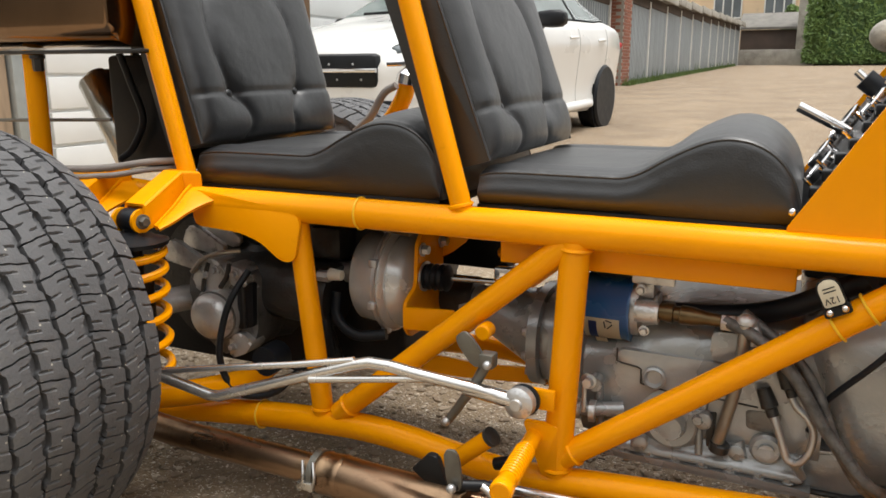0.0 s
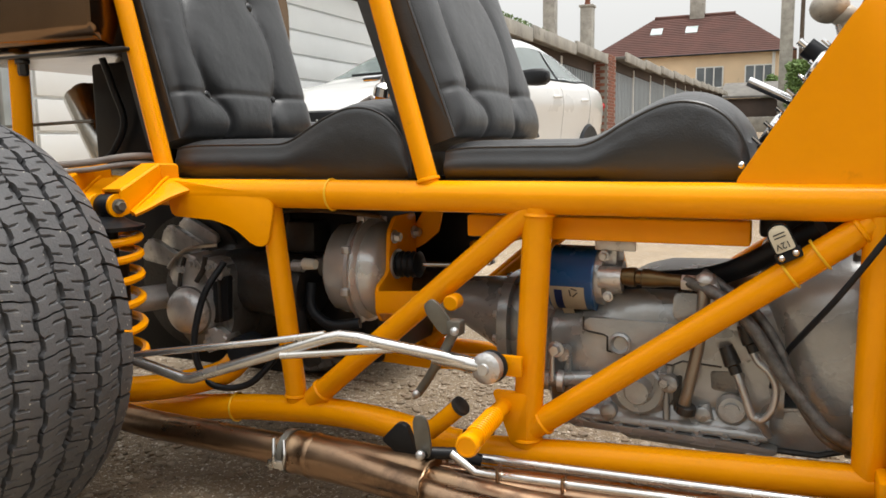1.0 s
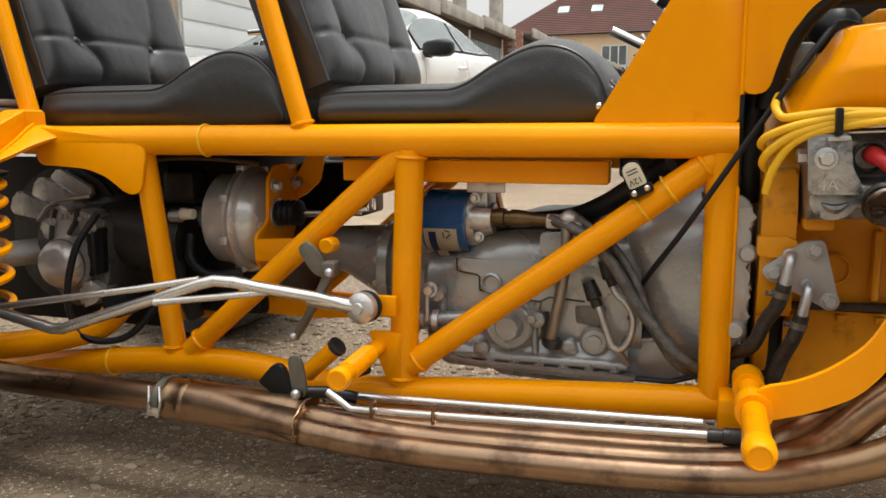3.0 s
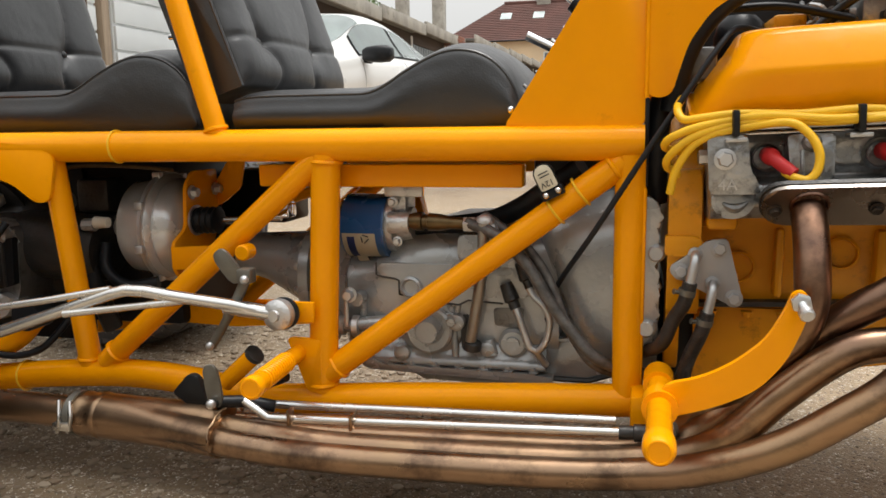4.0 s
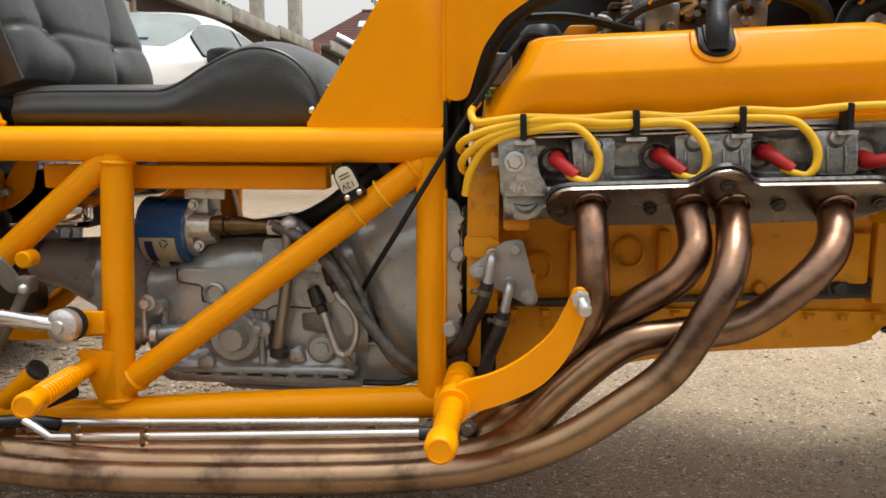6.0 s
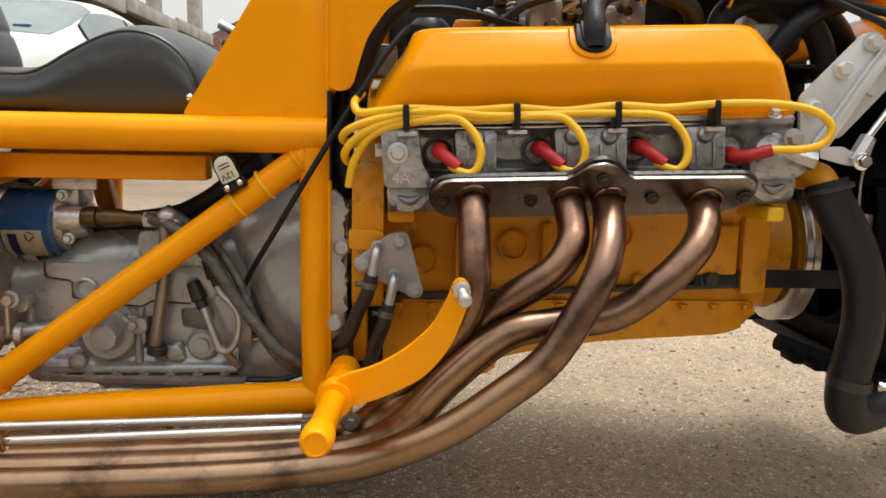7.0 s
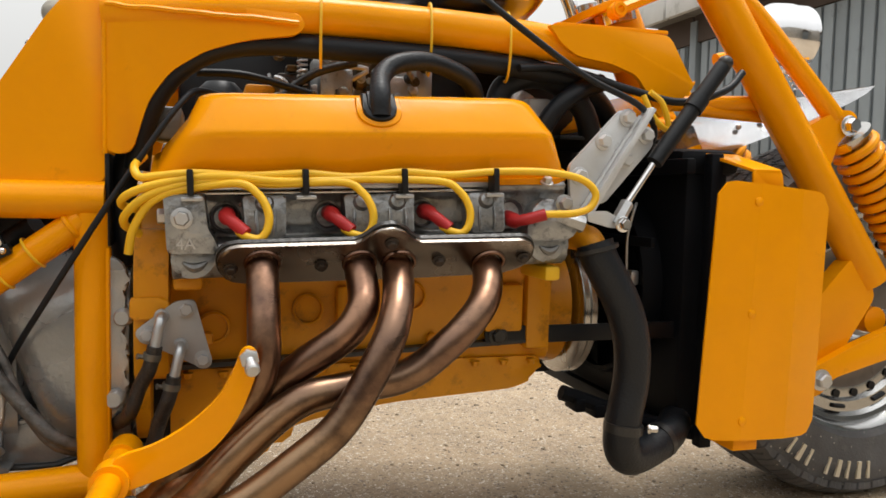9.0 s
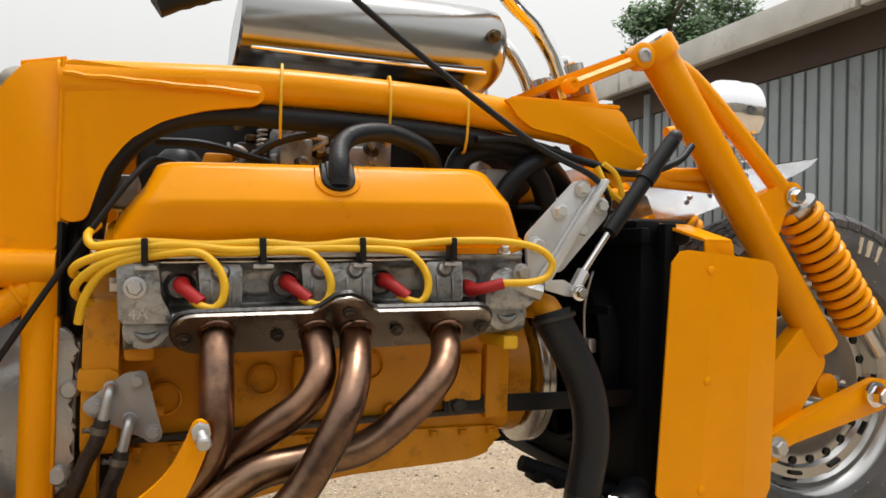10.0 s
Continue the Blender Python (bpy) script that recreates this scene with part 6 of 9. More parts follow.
part("black_cable", tube([(0.53, 0.03, 0.63), (0.50, -0.005, 0.63), (0.478, -0.026, 0.605), (0.445, -0.032, 0.555), (0.405, -0.034, 0.492), (0.35, -0.02, 0.402), (0.297, 0.03, 0.316), (0.285, 0.05, 0.27)], 0.0036, 10, 6), "rubber", trike, "thin black cable crossing the frame")


# ---- foot pegs, pedal, linkages ----
peg = part("foot_peg", lathe([(0, 0.0128), (0.212, 0.0126), (0.217, 0.0140), (0.222, 0.0148), (0.240, 0.0150), (0.246, 0.0136), (0.250, 0.0112), (0.2505, 0.0098), (0.2495, 0.0092), (0.2495, 0)], (0.427, -0.055, 0.230), (-0.03, -1, 0.072), 20), "yellow", trike, "yellow tubular foot peg with a capped end")
part("peg_sleeve", lathe([(0, 0.0175), (0.05, 0.0175), (0.05, 0.013)], (0.427, -0.030, 0.228), (-0.03, -1, 0.07), 20), "yellow", peg)
part("peg_bracket", box((0.395, -0.06, 0.165), (0.435, -0.01, 0.21), 0.004), "yellow", peg)
pedal = part("brake_pedal", slab(rounded([(0.425, 0.262), (0.463, 0.271), (0.495, 0.289), (0.524, 0.315), (0.539, 0.345), (0.545, 0.362), (0.553, 0.366), (0.561, 0.359), (0.562, 0.347), (0.556, 0.327), (0.543, 0.294), (0.518, 0.262), (0.477, 0.241), (0.436, 0.228), (0.425, 0.232)], 0.022, 6),
                             0.008, xz(-0.164), 0.0015), "yellow", trike, "curved yellow brake pedal lever")
stud_axis = Vector((0.12, -1, -0.42)).normalized()
part("pedal_bolt", lathe([(-0.006, 0.0055)] + [(0.0014 * q, 0.0050 if q % 2 else 0.0043) for q in range(10)] + [(0.0145, 0.0050), (0.0145, 0.0072), (0.021, 0.0072), (0.0225, 0.0058), (0.0225, 0.0)], (0.5525, -0.166, 0.3535), stud_axis, 12), "zinc", pedal, "bright threaded stud with a nut")
part("stud_nut", lathe([(0, 0.0), (0, 0.0098), (0.006, 0.0098), (0.007, 0.008), (0.007, 0)], (0.5525, -0.164, 0.3535), (0, -1, 0), 6), "zinc", pedal)
part("pedal_hub", lathe([(0, 0.0), (0, 0.0185), (0.03, 0.0185), (0.03, 0)], (0.425, -0.142, 0.2365), (-0.03, -1, 0.072), 20), "yellow", pedal)
peg2 = part("foot_peg", lathe([(0, 0.0115), (0.146, 0.0115), (0.149, 0.0138), (0.162, 0.0142), (0.166, 0.0125), (0.1665, 0.010), (0.1655, 0.0095), (0.1655, 0)], (-0.043, -0.015, 0.226), (0.08, -1, 0.03), 20), "yellow", trike, "yellow foot peg with a threaded shank")
for i in range(12):
    part("thread_ridge", lathe([(0, 0.0125), (0.002, 0.0135), (0.004, 0.0125)], (-0.043 + 0.08 * (0.05 + i * 0.007), -0.015 - (0.05 + i * 0.007), 0.226 + 0.03 * (0.05 + i * 0.007)), (0.08, -1, 0.03), 16), "yellow", peg2)
part("peg_bracket", slab(rounded([(-0.058, 0.246), (-0.010, 0.246), (-0.010, 0.175), (-0.03, 0.172)], 0.005), 0.010, xz(-0.020)), "yellow", peg2)

arm = part("radius_arm", tube([(-0.70, -0.165, 0.300), (-0.581, -0.14, 0.268), (-0.50, -0.122, 0.243), (-0.485, -0.119, 0.243), (-0.351, -0.095, 0.288), (-0.278, -0.085, 0.3125), (-0.256, -0.082, 0.318), (-0.228, -0.078, 0.3165), (-0.192, -0.073, 0.310), (-0.114, -0.062, 0.299), (-0.055, -0.055, 0.288)], 0.0082, 14, 0), "brushed", trike, "bent chrome radius arm with a ball joint")
part("arm_stay", tube([(-0.70, -0.165, 0.258), (-0.581, -0.14, 0.273), (-0.365, -0.10, 0.304), (-0.277, -0.085, 0.319)], 0.005, 12, 0), "brushed", arm)
part("arm_stay", tube([(-0.341, -0.10, 0.286), (-0.179, -0.072, 0.304)], 0.005, 12, 0), "brushed", arm)
part("arm_sleeve", tube([(-0.125, -0.059, 0.2965), (-0.060, -0.055, 0.288)], 0.0105, 14, 0), "brushed", arm)
part("ball_joint", lathe([(0, 0.0), (0, 0.018), (0.004, 0.0205), (0.016, 0.0205), (0.020, 0.016), (0.021, 0.008), (0.025, 0.007), (0.025, 0)], (-0.050, -0.045, 0.287), (-0.1, -1, 0.05), 24), "cast", arm, "round steel ball joint housing")
part("joint_seal", lathe([(0, 0.012), (0.004, 0.0215), (0.008, 0.0215), (0.010, 0.018)], (-0.049, -0.038, 0.287), (0, -1, 0), 22), "rubber", arm)
part("arm_lug", box((-0.050, -0.034, 0.272), (-0.012, -0.026, 0.300), 0.002), "yellow", trike)


def oval(at, w, h, tilt, thick=0.005, y=-0.06):
    c, s = math.cos(tilt), math.sin(tilt)
    pts = [(w * math.copysign(abs(math.cos(a)) ** 0.6, math.cos(a)), h * math.copysign(abs(math.sin(a)) ** 0.6, math.sin(a))) for a in (2 * math.pi * k / 28 for k in range(28))]
    return slab([(at[0] + p * c - q * s, at[1] + p * s + q * c) for p, q in pts], thick, xz(y), 0.001)


link = part("gear_linkage", tube([(-0.096, -0.05, 0.336), (-0.112, -0.05, 0.305), (-0.128, -0.05, 0.279)], 0.007, 10, 0), "olive", trike, "weathered steel gear linkage with flat oval ends")
part("link_pad", oval((-0.118, 0.350), 0.025, 0.0115, radians(-52)), "olive", link)
part("link_clevis", box((-0.106, -0.062, 0.327), (-0.086, -0.042, 0.347), 0.003), "olive", link)
part("link_pin", ball((-0.093, -0.064, 0.334), 0.006), "zinc", link)
part("link_rod", tube([(-0.126, -0.048, 0.283), (-0.142, -0.045, 0.258), (-0.158, -0.043, 0.236)], 0.0062, 10, 0), "olive", link)
part("link_pin", ball((-0.157, -0.05, 0.238), 0.006), "zinc", link)
part("frame_boss", lathe([(0, 0.011), (0.02, 0.011), (0.022, 0.009), (0.022, 0)], (-0.115, -0.005, 0.362), (0, -1, 0), 16), "yellow", trike)
stub = part("stand_stub", lathe([(0, 0.012), (0.064, 0.012), (0.066, 0.010), (0.066, 0)], (-0.140, -0.045, 0.186), (0.067, -0.010, 0.060), 18), "yellow", trike)
part("stub_nut", lathe([(0, 0.0135), (0.006, 0.0135), (0.007, 0.010), (0.007, 0)], (-0.0925, -0.0521, 0.2285), (0.067, -0.010, 0.060), 18), "oily", stub)
stand = part("side_stand", oval((-0.118, 0.206), 0.028, 0.0105, radians(98), y=-0.115), "olive", trike, "small folding steel stand hanging by the lower tube")
part("stand_wedge", slab(rounded([(-0.182, 0.190), (-0.158, 0.216), (-0.145, 0.214), (-0.128, 0.172), (-0.150, 0.168)], 0.004), 0.010, xz(-0.105)), "black", stand)
part("stand_bar", tube([(-0.116, -0.11, 0.184), (-0.085, -0.09, 0.180), (-0.05, -0.08, 0.172)], 0.008, 10, 0), "black", stand)
part("stand_bar", tube([(-0.088, -0.04, 0.186), (-0.05, -0.045, 0.202)], 0.0085, 12, 0), "black", stand)
part("stand_pin", ball((-0.117, -0.122, 0.185), 0.0065), "zinc", stand)
for pts, r in (([(-0.085, -0.095, 0.182), (-0.05, -0.10, 0.164), (-0.022, -0.10, 0.165), (0.387, -0.10, 0.1815)], 0.0056), ([(-0.089, -0.06, 0.166), (0.379, -0.06, 0.1795)], 0.0056)):
    part("shift_rod", tube(pts, r, 12, 0), "brushed", trike, "long polished steel shift rod")
part("rod_end", lathe([(0, 0.008), (0.016, 0.008), (0.017, 0.010), (0.035, 0.010), (0.035, 0)], (0.383, -0.10, 0.1813), (1, 0, 0.04), 12), "oily", trike)
part("rod_bolt", bolt((0.437, -0.10, 0.190), r=0.008, h=0.01), "olive", trike)
for x in (-0.02, 0.062):
    part("pipe_tab", box((x, -0.112, 0.160), (x + 0.004, -0.096, 0.180), 0.001), "header", trike)

# ---- brake servo and what hangs behind the rear post ----
servo = part("brake_servo", lathe([(x * 0.94, r * 0.93) for x, r in ((0, 0.02), (0.0, 0.064), (0.004, 0.076), (0.010, 0.081), (0.050, 0.084), (0.056, 0.084), (0.059, 0.0905), (0.066, 0.0915), (0.070, 0.088), (0.074, 0.082), (0.078, 0.084), (0.094, 0.080), (0.106, 0.070), (0.112, 0.05), (0.112, 0))], (-0.389, 0.15, 0.372), (1, 0, 0), 44), "servo", trike, "silver-painted round brake servo drum")
part("servo_band", lathe([(0, 0.080), (0.001, 0.0875), (0.007, 0.0880), (0.009, 0.085), (0.012, 0.080)], (-0.338, 0.15, 0.372), (1, 0, 0), 44), "zinc", servo, "crimped steel band round the drum")
for k in range(8):
    a = 2 * math.pi * k / 8 + 0.3
    part("band_tab", box((-0.342, 0.15 + 0.087 * math.cos(a) - 0.006, 0.372 + 0.087 * math.sin(a) - 0.006), (-0.328, 0.15 + 0.087 * math.cos(a) + 0.006, 0.372 + 0.087 * math.sin(a) + 0.006), 0.002), "zinc", servo)
bracket = part("servo_bracket", slab(rounded([(0.066, 0.318), (0.066, 0.357), (0.102, 0.375), (0.108, 0.440), (0.13, 0.462), (0.20, 0.462), (0.20, 0.30), (0.08, 0.30)], 0.006), 0.006, yz(-0.282)), "yellow", trike, "folded yellow steel servo bracket")
part("bracket_flange", slab(rounded([(-0.278, 0.352), (-0.195, 0.357), (-0.205, 0.322), (-0.278, 0.318)], 0.004), 0.006, xz(0.062)), "yellow", bracket)
part("bracket_web", slab(rounded([(-0.278, 0.44), (-0.255, 0.475), (-0.225, 0.475), (-0.235, 0.43), (-0.26, 0.41), (-0.278, 0.40)], 0.005), 0.006, xz(0.20)), "yellow", bracket)
for y, z in ((0.120, 0.43), (0.085, 0.335), (0.19, 0.43)):
    part("bracket_nut", bolt((-0.275, y, z), (1, 0, 0), 0.008, 0.010), "zinc", bracket)
boot = part("pushrod_boot", lathe([(0, 0.022)] + [(0.004 + 0.005 * i, 0.0215 if i % 2 else 0.0185) for i in range(8)] + [(0.045, 0.012), (0.045, 0)], (-0.275, 0.13, 0.385), (1, 0, 0.02), 20), "rubber", trike, "ribbed black rubber pushrod boot")
part("pushrod", tube([(-0.24, 0.13, 0.386), (-0.13, 0.13, 0.39)], 0.0045, 10, 0), "steel", boot)
part("boot_ring", lathe([(0, 0.024), (0.004, 0.024), (0.004, 0.02)], (-0.277, 0.13, 0.385), (1, 0, 0), 20), "zinc", boot)
part("clevis", box((-0.155, 0.115, 0.392), (-0.110, 0.145, 0.415), 0.004), "chrome", boot)
master = part("master_cylinder", tube([(-0.40, 0.15, 0.372), (-0.50, 0.15, 0.368)], 0.018, 16, 0), "cast", trike, "alloy brake master cylinder with white fittings")
part("reservoir", box((-0.485, 0.12, 0.395), (-0.425, 0.18, 0.45), 0.008), "oily", master)
part("white_fitting", lathe([(0, 0.008), (0.022, 0.010), (0.022, 0)], (-0.394, 0.075, 0.386), (-1, 0, 0), 12), "white", master)
part("fitting_nut", lathe([(-0.01, 0.010), (0.01, 0.010), (0.01, 0)], (-0.427, 0.075, 0.382), (1, 0, 0), 8), "cast", master)
part("brake_line", tube([(-0.44, 0.05, 0.36), (-0.452, 0.05, 0.42), (-0.448, 0.05, 0.462), (-0.42, 0.05, 0.474), (-0.33, 0.05, 0.474), (-0.26, 0.05, 0.468)], 0.0032, 8, 6), "brass", master)
for pts, r, mt in (([(-0.45, 0.10, 0.34), (-0.44, 0.09, 0.30), (-0.44, 0.10, 0.24)], 0.012, "rubber"), ([(-0.42, 0.10, 0.35), (-0.415, 0.09, 0.31), (-0.38, 0.09, 0.285), (-0.33, 0.1, 0.29)], 0.009, "rubber"), ([(-0.47, 0.11, 0.33), (-0.46, 0.12, 0.27), (-0.45, 0.14, 0.2)], 0.016, "oily")):
    part("rubber_hose", tube(pts, r, 10, 5), mt, trike)
part("tunnel_plate", slab(rounded([(-0.47, 0.232), (-0.20, 0.228), (-0.06, 0.240), (-0.06, 0.214), (-0.25, 0.198), (-0.47, 0.205)], 0.008), 0.006, xz(0.19)), "yellow", trike)
part("far_rail_brace", tube([(-0.35, 0.40, 0.19), (0.0, 0.40, 0.48)], 0.016, 12, 0), "yellow", trike)
part("handbrake_bar", tube([(-0.20, 0.27, 0.40), (-0.06, 0.2, 0.44), (0.0, 0.18, 0.46)], 0.009, 10, 0), "yellow", trike)
part("propshaft", tube([(-0.48, C, 0.33), (-0.22, C, 0.335)], 0.034, 20, 0), "oily", trike)

axle = part("final_drive", loft_sections([(-0.78, 0.05, 0.06, 0.32, 2), (-0.74, 0.09, 0.10, 0.32, 2.2), (-0.64, 0.115, 0.115, 0.322, 2.4), (-0.56, 0.10, 0.10, 0.325, 2.2), (-0.52, 0.075, 0.075, 0.33, 2), (-0.45, 0.06, 0.06, 0.332, 2)]), "oily", trike, "dark oily final drive casing")
cal = part("brake_caliper", slab(rounded([(-0.689, 0.358), (-0.662, 0.388), (-0.616, 0.396), (-0.566, 0.384), (-0.545, 0.366), (-0.548, 0.277), (-0.567, 0.243), (-0.606, 0.221), (-0.642, 0.236), (-0.668, 0.262), (-0.686, 0.285), (-0.692, 0.325)], 0.016), 0.075, xz(0.055), 0.012), "dark_cast", trike,
           "grimy cast alloy brake caliper")
part("piston_cap", lathe([(-0.01, 0.046), (0.012, 0.045), (0.020, 0.041), (0.024, 0.040), (0.034, 0.036), (0.042, 0.026), (0.045, 0.0)], (-0.622, 0.052, 0.303), (0.06, -1, -0.05), 30), "cast", cal)
part("cap_ring", lathe([(0, 0.040), (0.003, 0.0425), (0.007, 0.0425), (0.009, 0.0395)], (-0.6215, 0.038, 0.302), (0.06, -1, -0.05), 30), "dark_cast", cal)
part("bridge", slab(rounded([(-0.668, 0.350), (-0.652, 0.392), (-0.612, 0.400), (-0.590, 0.372), (-0.604, 0.345), (-0.640, 0.336)], 0.010), 0.05, xz(0.036), 0.008), "cast", cal)
part("bridge", slab(rounded([(-0.600, 0.392), (-0.565, 0.386), (-0.552, 0.366), (-0.566, 0.350), (-0.596, 0.362)], 0.008), 0.045, xz(0.040), 0.007), "cast", cal)
part("bridge_groove", tube([(-0.642, 0.034, 0.342), (-0.636, 0.033, 0.366), (-0.628, 0.036, 0.392)], 0.004, 8, 4), "oily", cal)
part("bridge_groove", tube([(-0.606, 0.036, 0.352), (-0.592, 0.037, 0.372), (-0.588, 0.040, 0.394)], 0.0045, 8, 4), "oily", cal)
part("lower_ear", slab(rounded([(-0.600, 0.268), (-0.572, 0.275), (-0.552, 0.262), (-0.566, 0.240), (-0.600, 0.226)], 0.008), 0.04, xz(0.042), 0.008), "cast", cal)
part("pad_window", slab(rounded([(-0.578, 0.356), (-0.546, 0.364), (-0.550, 0.288), (-0.581, 0.280)], 0.004), 0.012, xz(0.044), 0.002), "black", cal)
part("window_bar", box((-0.567, 0.040, 0.284), (-0.562, 0.050, 0.360), 0.0015), "oily", cal)
for dx, dz, dy in ((0.0, 0.0, 0.0), (0.018, 0.022, 0.03), (0.032, 0.034, 0.055)):
    part("cooling_fin", slab(rounded([(-0.752 + dx, 0.380 + dz), (-0.738 + dx, 0.414 + dz), (-0.724 + dx, 0.418 + dz), (-0.655 + dx, 0.384 + dz), (-0.664 + dx, 0.366 + dz), (-0.700 + dx, 0.372 + dz)], 0.010), 0.012, xz(0.060 + dy), 0.005), "cast", cal)
part("fin_strap", tube([(-0.664, 0.035, 0.372), (-0.640, 0.034, 0.396), (-0.612, 0.04, 0.408), (-0.58, 0.06, 0.412)], 0.004, 8, 4), "tubing", cal)
for at in ((-0.634, 0.033, 0.372), (-0.612, 0.034, 0.382), (-0.575, 0.037, 0.378), (-0.590, 0.040, 0.250)):
    part("caliper_bolt", bolt(at, r=0.0055, h=0.008), "zinc", cal)
part("brake_disc", lathe([(0, 0.05), (0, 0.125), (0.01, 0.125), (0.01, 0.05)], (-0.70, 0.135, 0.33), (0, 1, 0), 40, closed=True), "oily", trike)
part("axle_cover", lathe([(0, 0.05), (0.02, 0.055), (0.16, 0.055), (0.17, 0.05), (0.17, 0)], (-0.60, 0.12, 0.345), (1, 0, -0.05), 24), "oily", trike)
part("cover_bolt", bolt((-0.452, 0.065, 0.42), r=0.010, h=0.01), "oily", trike)
part("brake_hose", tube([(-0.545, 0.035, 0.388), (-0.560, 0.005, 0.345), (-0.572, -0.005, 0.300), (-0.577, -0.01, 0.255), (-0.570, -0.005, 0.212), (-0.540, 0.0, 0.188), (-0.490, 0.02, 0.195), (-0.450, 0.05, 0.245)], 0.0056, 10, 6), "rubber", trike, "black flexible brake hose")
part("driveshaft", tube([(-0.70, 0.08, 0.315), (-0.80, -0.16, 0.315)], 0.022, 16, 0), "cast", trike)
part("upright", box((-0.90, -0.175, 0.22), (-0.80, -0.14, 0.42), 0.012), "oily", trike)
part("upright", box((-0.90, 2 * C + 0.14, 0.22), (-0.80, 2 * C + 0.175, 0.42), 0.012), "oily", trike)
part("driveshaft", tube([(-0.70, 2 * C - 0.08, 0.315), (-0.80, 2 * C + 0.16, 0.315)], 0.022, 16, 0), "cast", trike)

# ---- behind the rear seat: tank, battery box, silencer ----
tank = part("fuel_tank", slab(rounded([(-0.05, 0.752), (-0.05, 0.88), (0.0, 0.95), (0.43, 0.95), (0.48, 0.88), (0.48, 0.752), (0.44, 0.738), (-0.01, 0.738)], 0.03), 0.44, yz(-1.15), 0.01), "bronze", trike, "polished steel rear fuel tank")
part("tank_strap", box((-1.16, -0.03, 0.728), (-0.67, 0.0, 0.734), 0.002), "oily", tank)
part("strap_bolt", bolt((-0.915, -0.015, 0.727), (0, 0, -1), 0.009, 0.022), "oily", tank)
both("rear_leg", [(-0.938, -0.005, 0.735), (-0.943, -0.005, 0.52)], 0.0165)
both("rear_frame_tube", [(-1.15, -0.06, 0.50), (-1.03, -0.04, 0.515), (-0.94, -0.005, 0.52), (-0.78, 0.0, 0.515), (-0.62, 0, 0.505)], 0.018, smooth=4)
both("rear_loop", [(-1.12, -0.10, 0.62), (-1.04, -0.09, 0.56), (-0.99, -0.07, 0.50)], 0.014, smooth=4)
part("stay_rod", tube([(-1.20, 0.02, 0.612), (-0.80, 0.02, 0.622)], 0.003, 8, 0), "olive", trike)
part("grey_hose", tube([(-0.98, -0.06, 0.552), (-0.85, -0.06, 0.548), (-0.75, -0.05, 0.552), (-0.68, -0.02, 0.562), (-0.645, 0.03, 0.560)], 0.0056, 10, 6), "hose", trike, "grey braided hose")
part("grey_hose", tube([(-0.98, -0.07, 0.538), (-0.85, -0.07, 0.536), (-0.74, -0.055, 0.541), (-0.68, -0.02, 0.550), (-0.645, 0.03, 0.548)], 0.0045, 10, 6), "hose", trike)
battery = part("battery_box", box((-0.875, 0.09, 0.535), (-0.70, 0.36, 0.728), 0.008), "black", trike, "matt black battery box")
part("battery_cable", tube([(-0.80, 0.05, 0.73), (-0.79, 0.06, 0.68), (-0.785, 0.075, 0.62), (-0.815, 0.075, 0.57), (-0.84, 0.07, 0.55)], 0.006, 10, 6), "rubber", battery)
muff = part("silencer", lathe([(0, 0.012), (0, 0.026), (0.004, 0.036), (0.010, 0.039), (0.19, 0.039), (0.195, 0.025), (0.195, 0)], (-1.026, 0.20, 0.692), (0.48, 0.0, -0.88), 30), "silencer", trike, "brushed stainless steel silencer can")
part("silencer_tip", lathe([(0, 0.018), (0.010, 0.018), (0.010, 0.015)], (-1.024, 0.20, 0.690), (-0.48, 0, 0.88), 18), "steel", muff)
part("silencer_strap", tube([(-0.97, 0.24, 0.76), (-0.955, 0.24, 0.72), (-0.93, 0.24, 0.69)], 0.008, 10, 4), "olive", muff)
post2 = part("far_shock_post", tube([(-0.60, 0.55, 0.56), (-0.55, 0.53, 0.60), (-0.515, 0.52, 0.645), (-0.505, 0.52, 0.675)], 0.018, 14, 5), "yellow", trike)
part("post_cap", lathe([(0, 0.024), (0.02, 0.022), (0.03, 0.012), (0.045, 0.012), (0.045, 0)], (-0.505, 0.52, 0.675), (0.2, 0, 1), 16), "chrome", post2)
part("post_lever", tube([(-0.55, 0.52, 0.715), (-0.50, 0.52, 0.718), (-0.465, 0.52, 0.73)], 0.006, 10, 4), "chrome", post2)
part("grey_hose", tube([(-0.62, 0.50, 0.575), (-0.575, 0.49, 0.61), (-0.545, 0.49, 0.655), (-0.515, 0.49, 0.672)], 0.008, 10, 5), "hose", trike)

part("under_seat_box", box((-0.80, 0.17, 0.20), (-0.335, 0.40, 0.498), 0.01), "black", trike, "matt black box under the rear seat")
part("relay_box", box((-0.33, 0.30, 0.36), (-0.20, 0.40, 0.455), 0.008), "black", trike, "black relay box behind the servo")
# added black sheet, standing in for the darkness behind the axle
part("axle_shield", slab(rounded([(-0.96, 0.17), (-0.50, 0.17), (-0.50, 0.47), (-0.96, 0.47)], 0.02), 0.004, xz(0.16)), "black", trike, "black sheet added to darken the gap by the rear axle")
part("rear_bulkhead", box((-0.90, 0.41, 0.22), (-0.45, 0.425, 0.50), 0.003), "black", trike, "black upright sheet")
# black panels added so the space round the fan stays dark
part("radiator_cowl", box((0.975, 0.345, 0.20), (1.16, 0.36, 0.715), 0.003), "black", trike, "black panel added to darken the space beside the fan")
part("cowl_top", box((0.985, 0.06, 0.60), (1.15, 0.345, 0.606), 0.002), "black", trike)
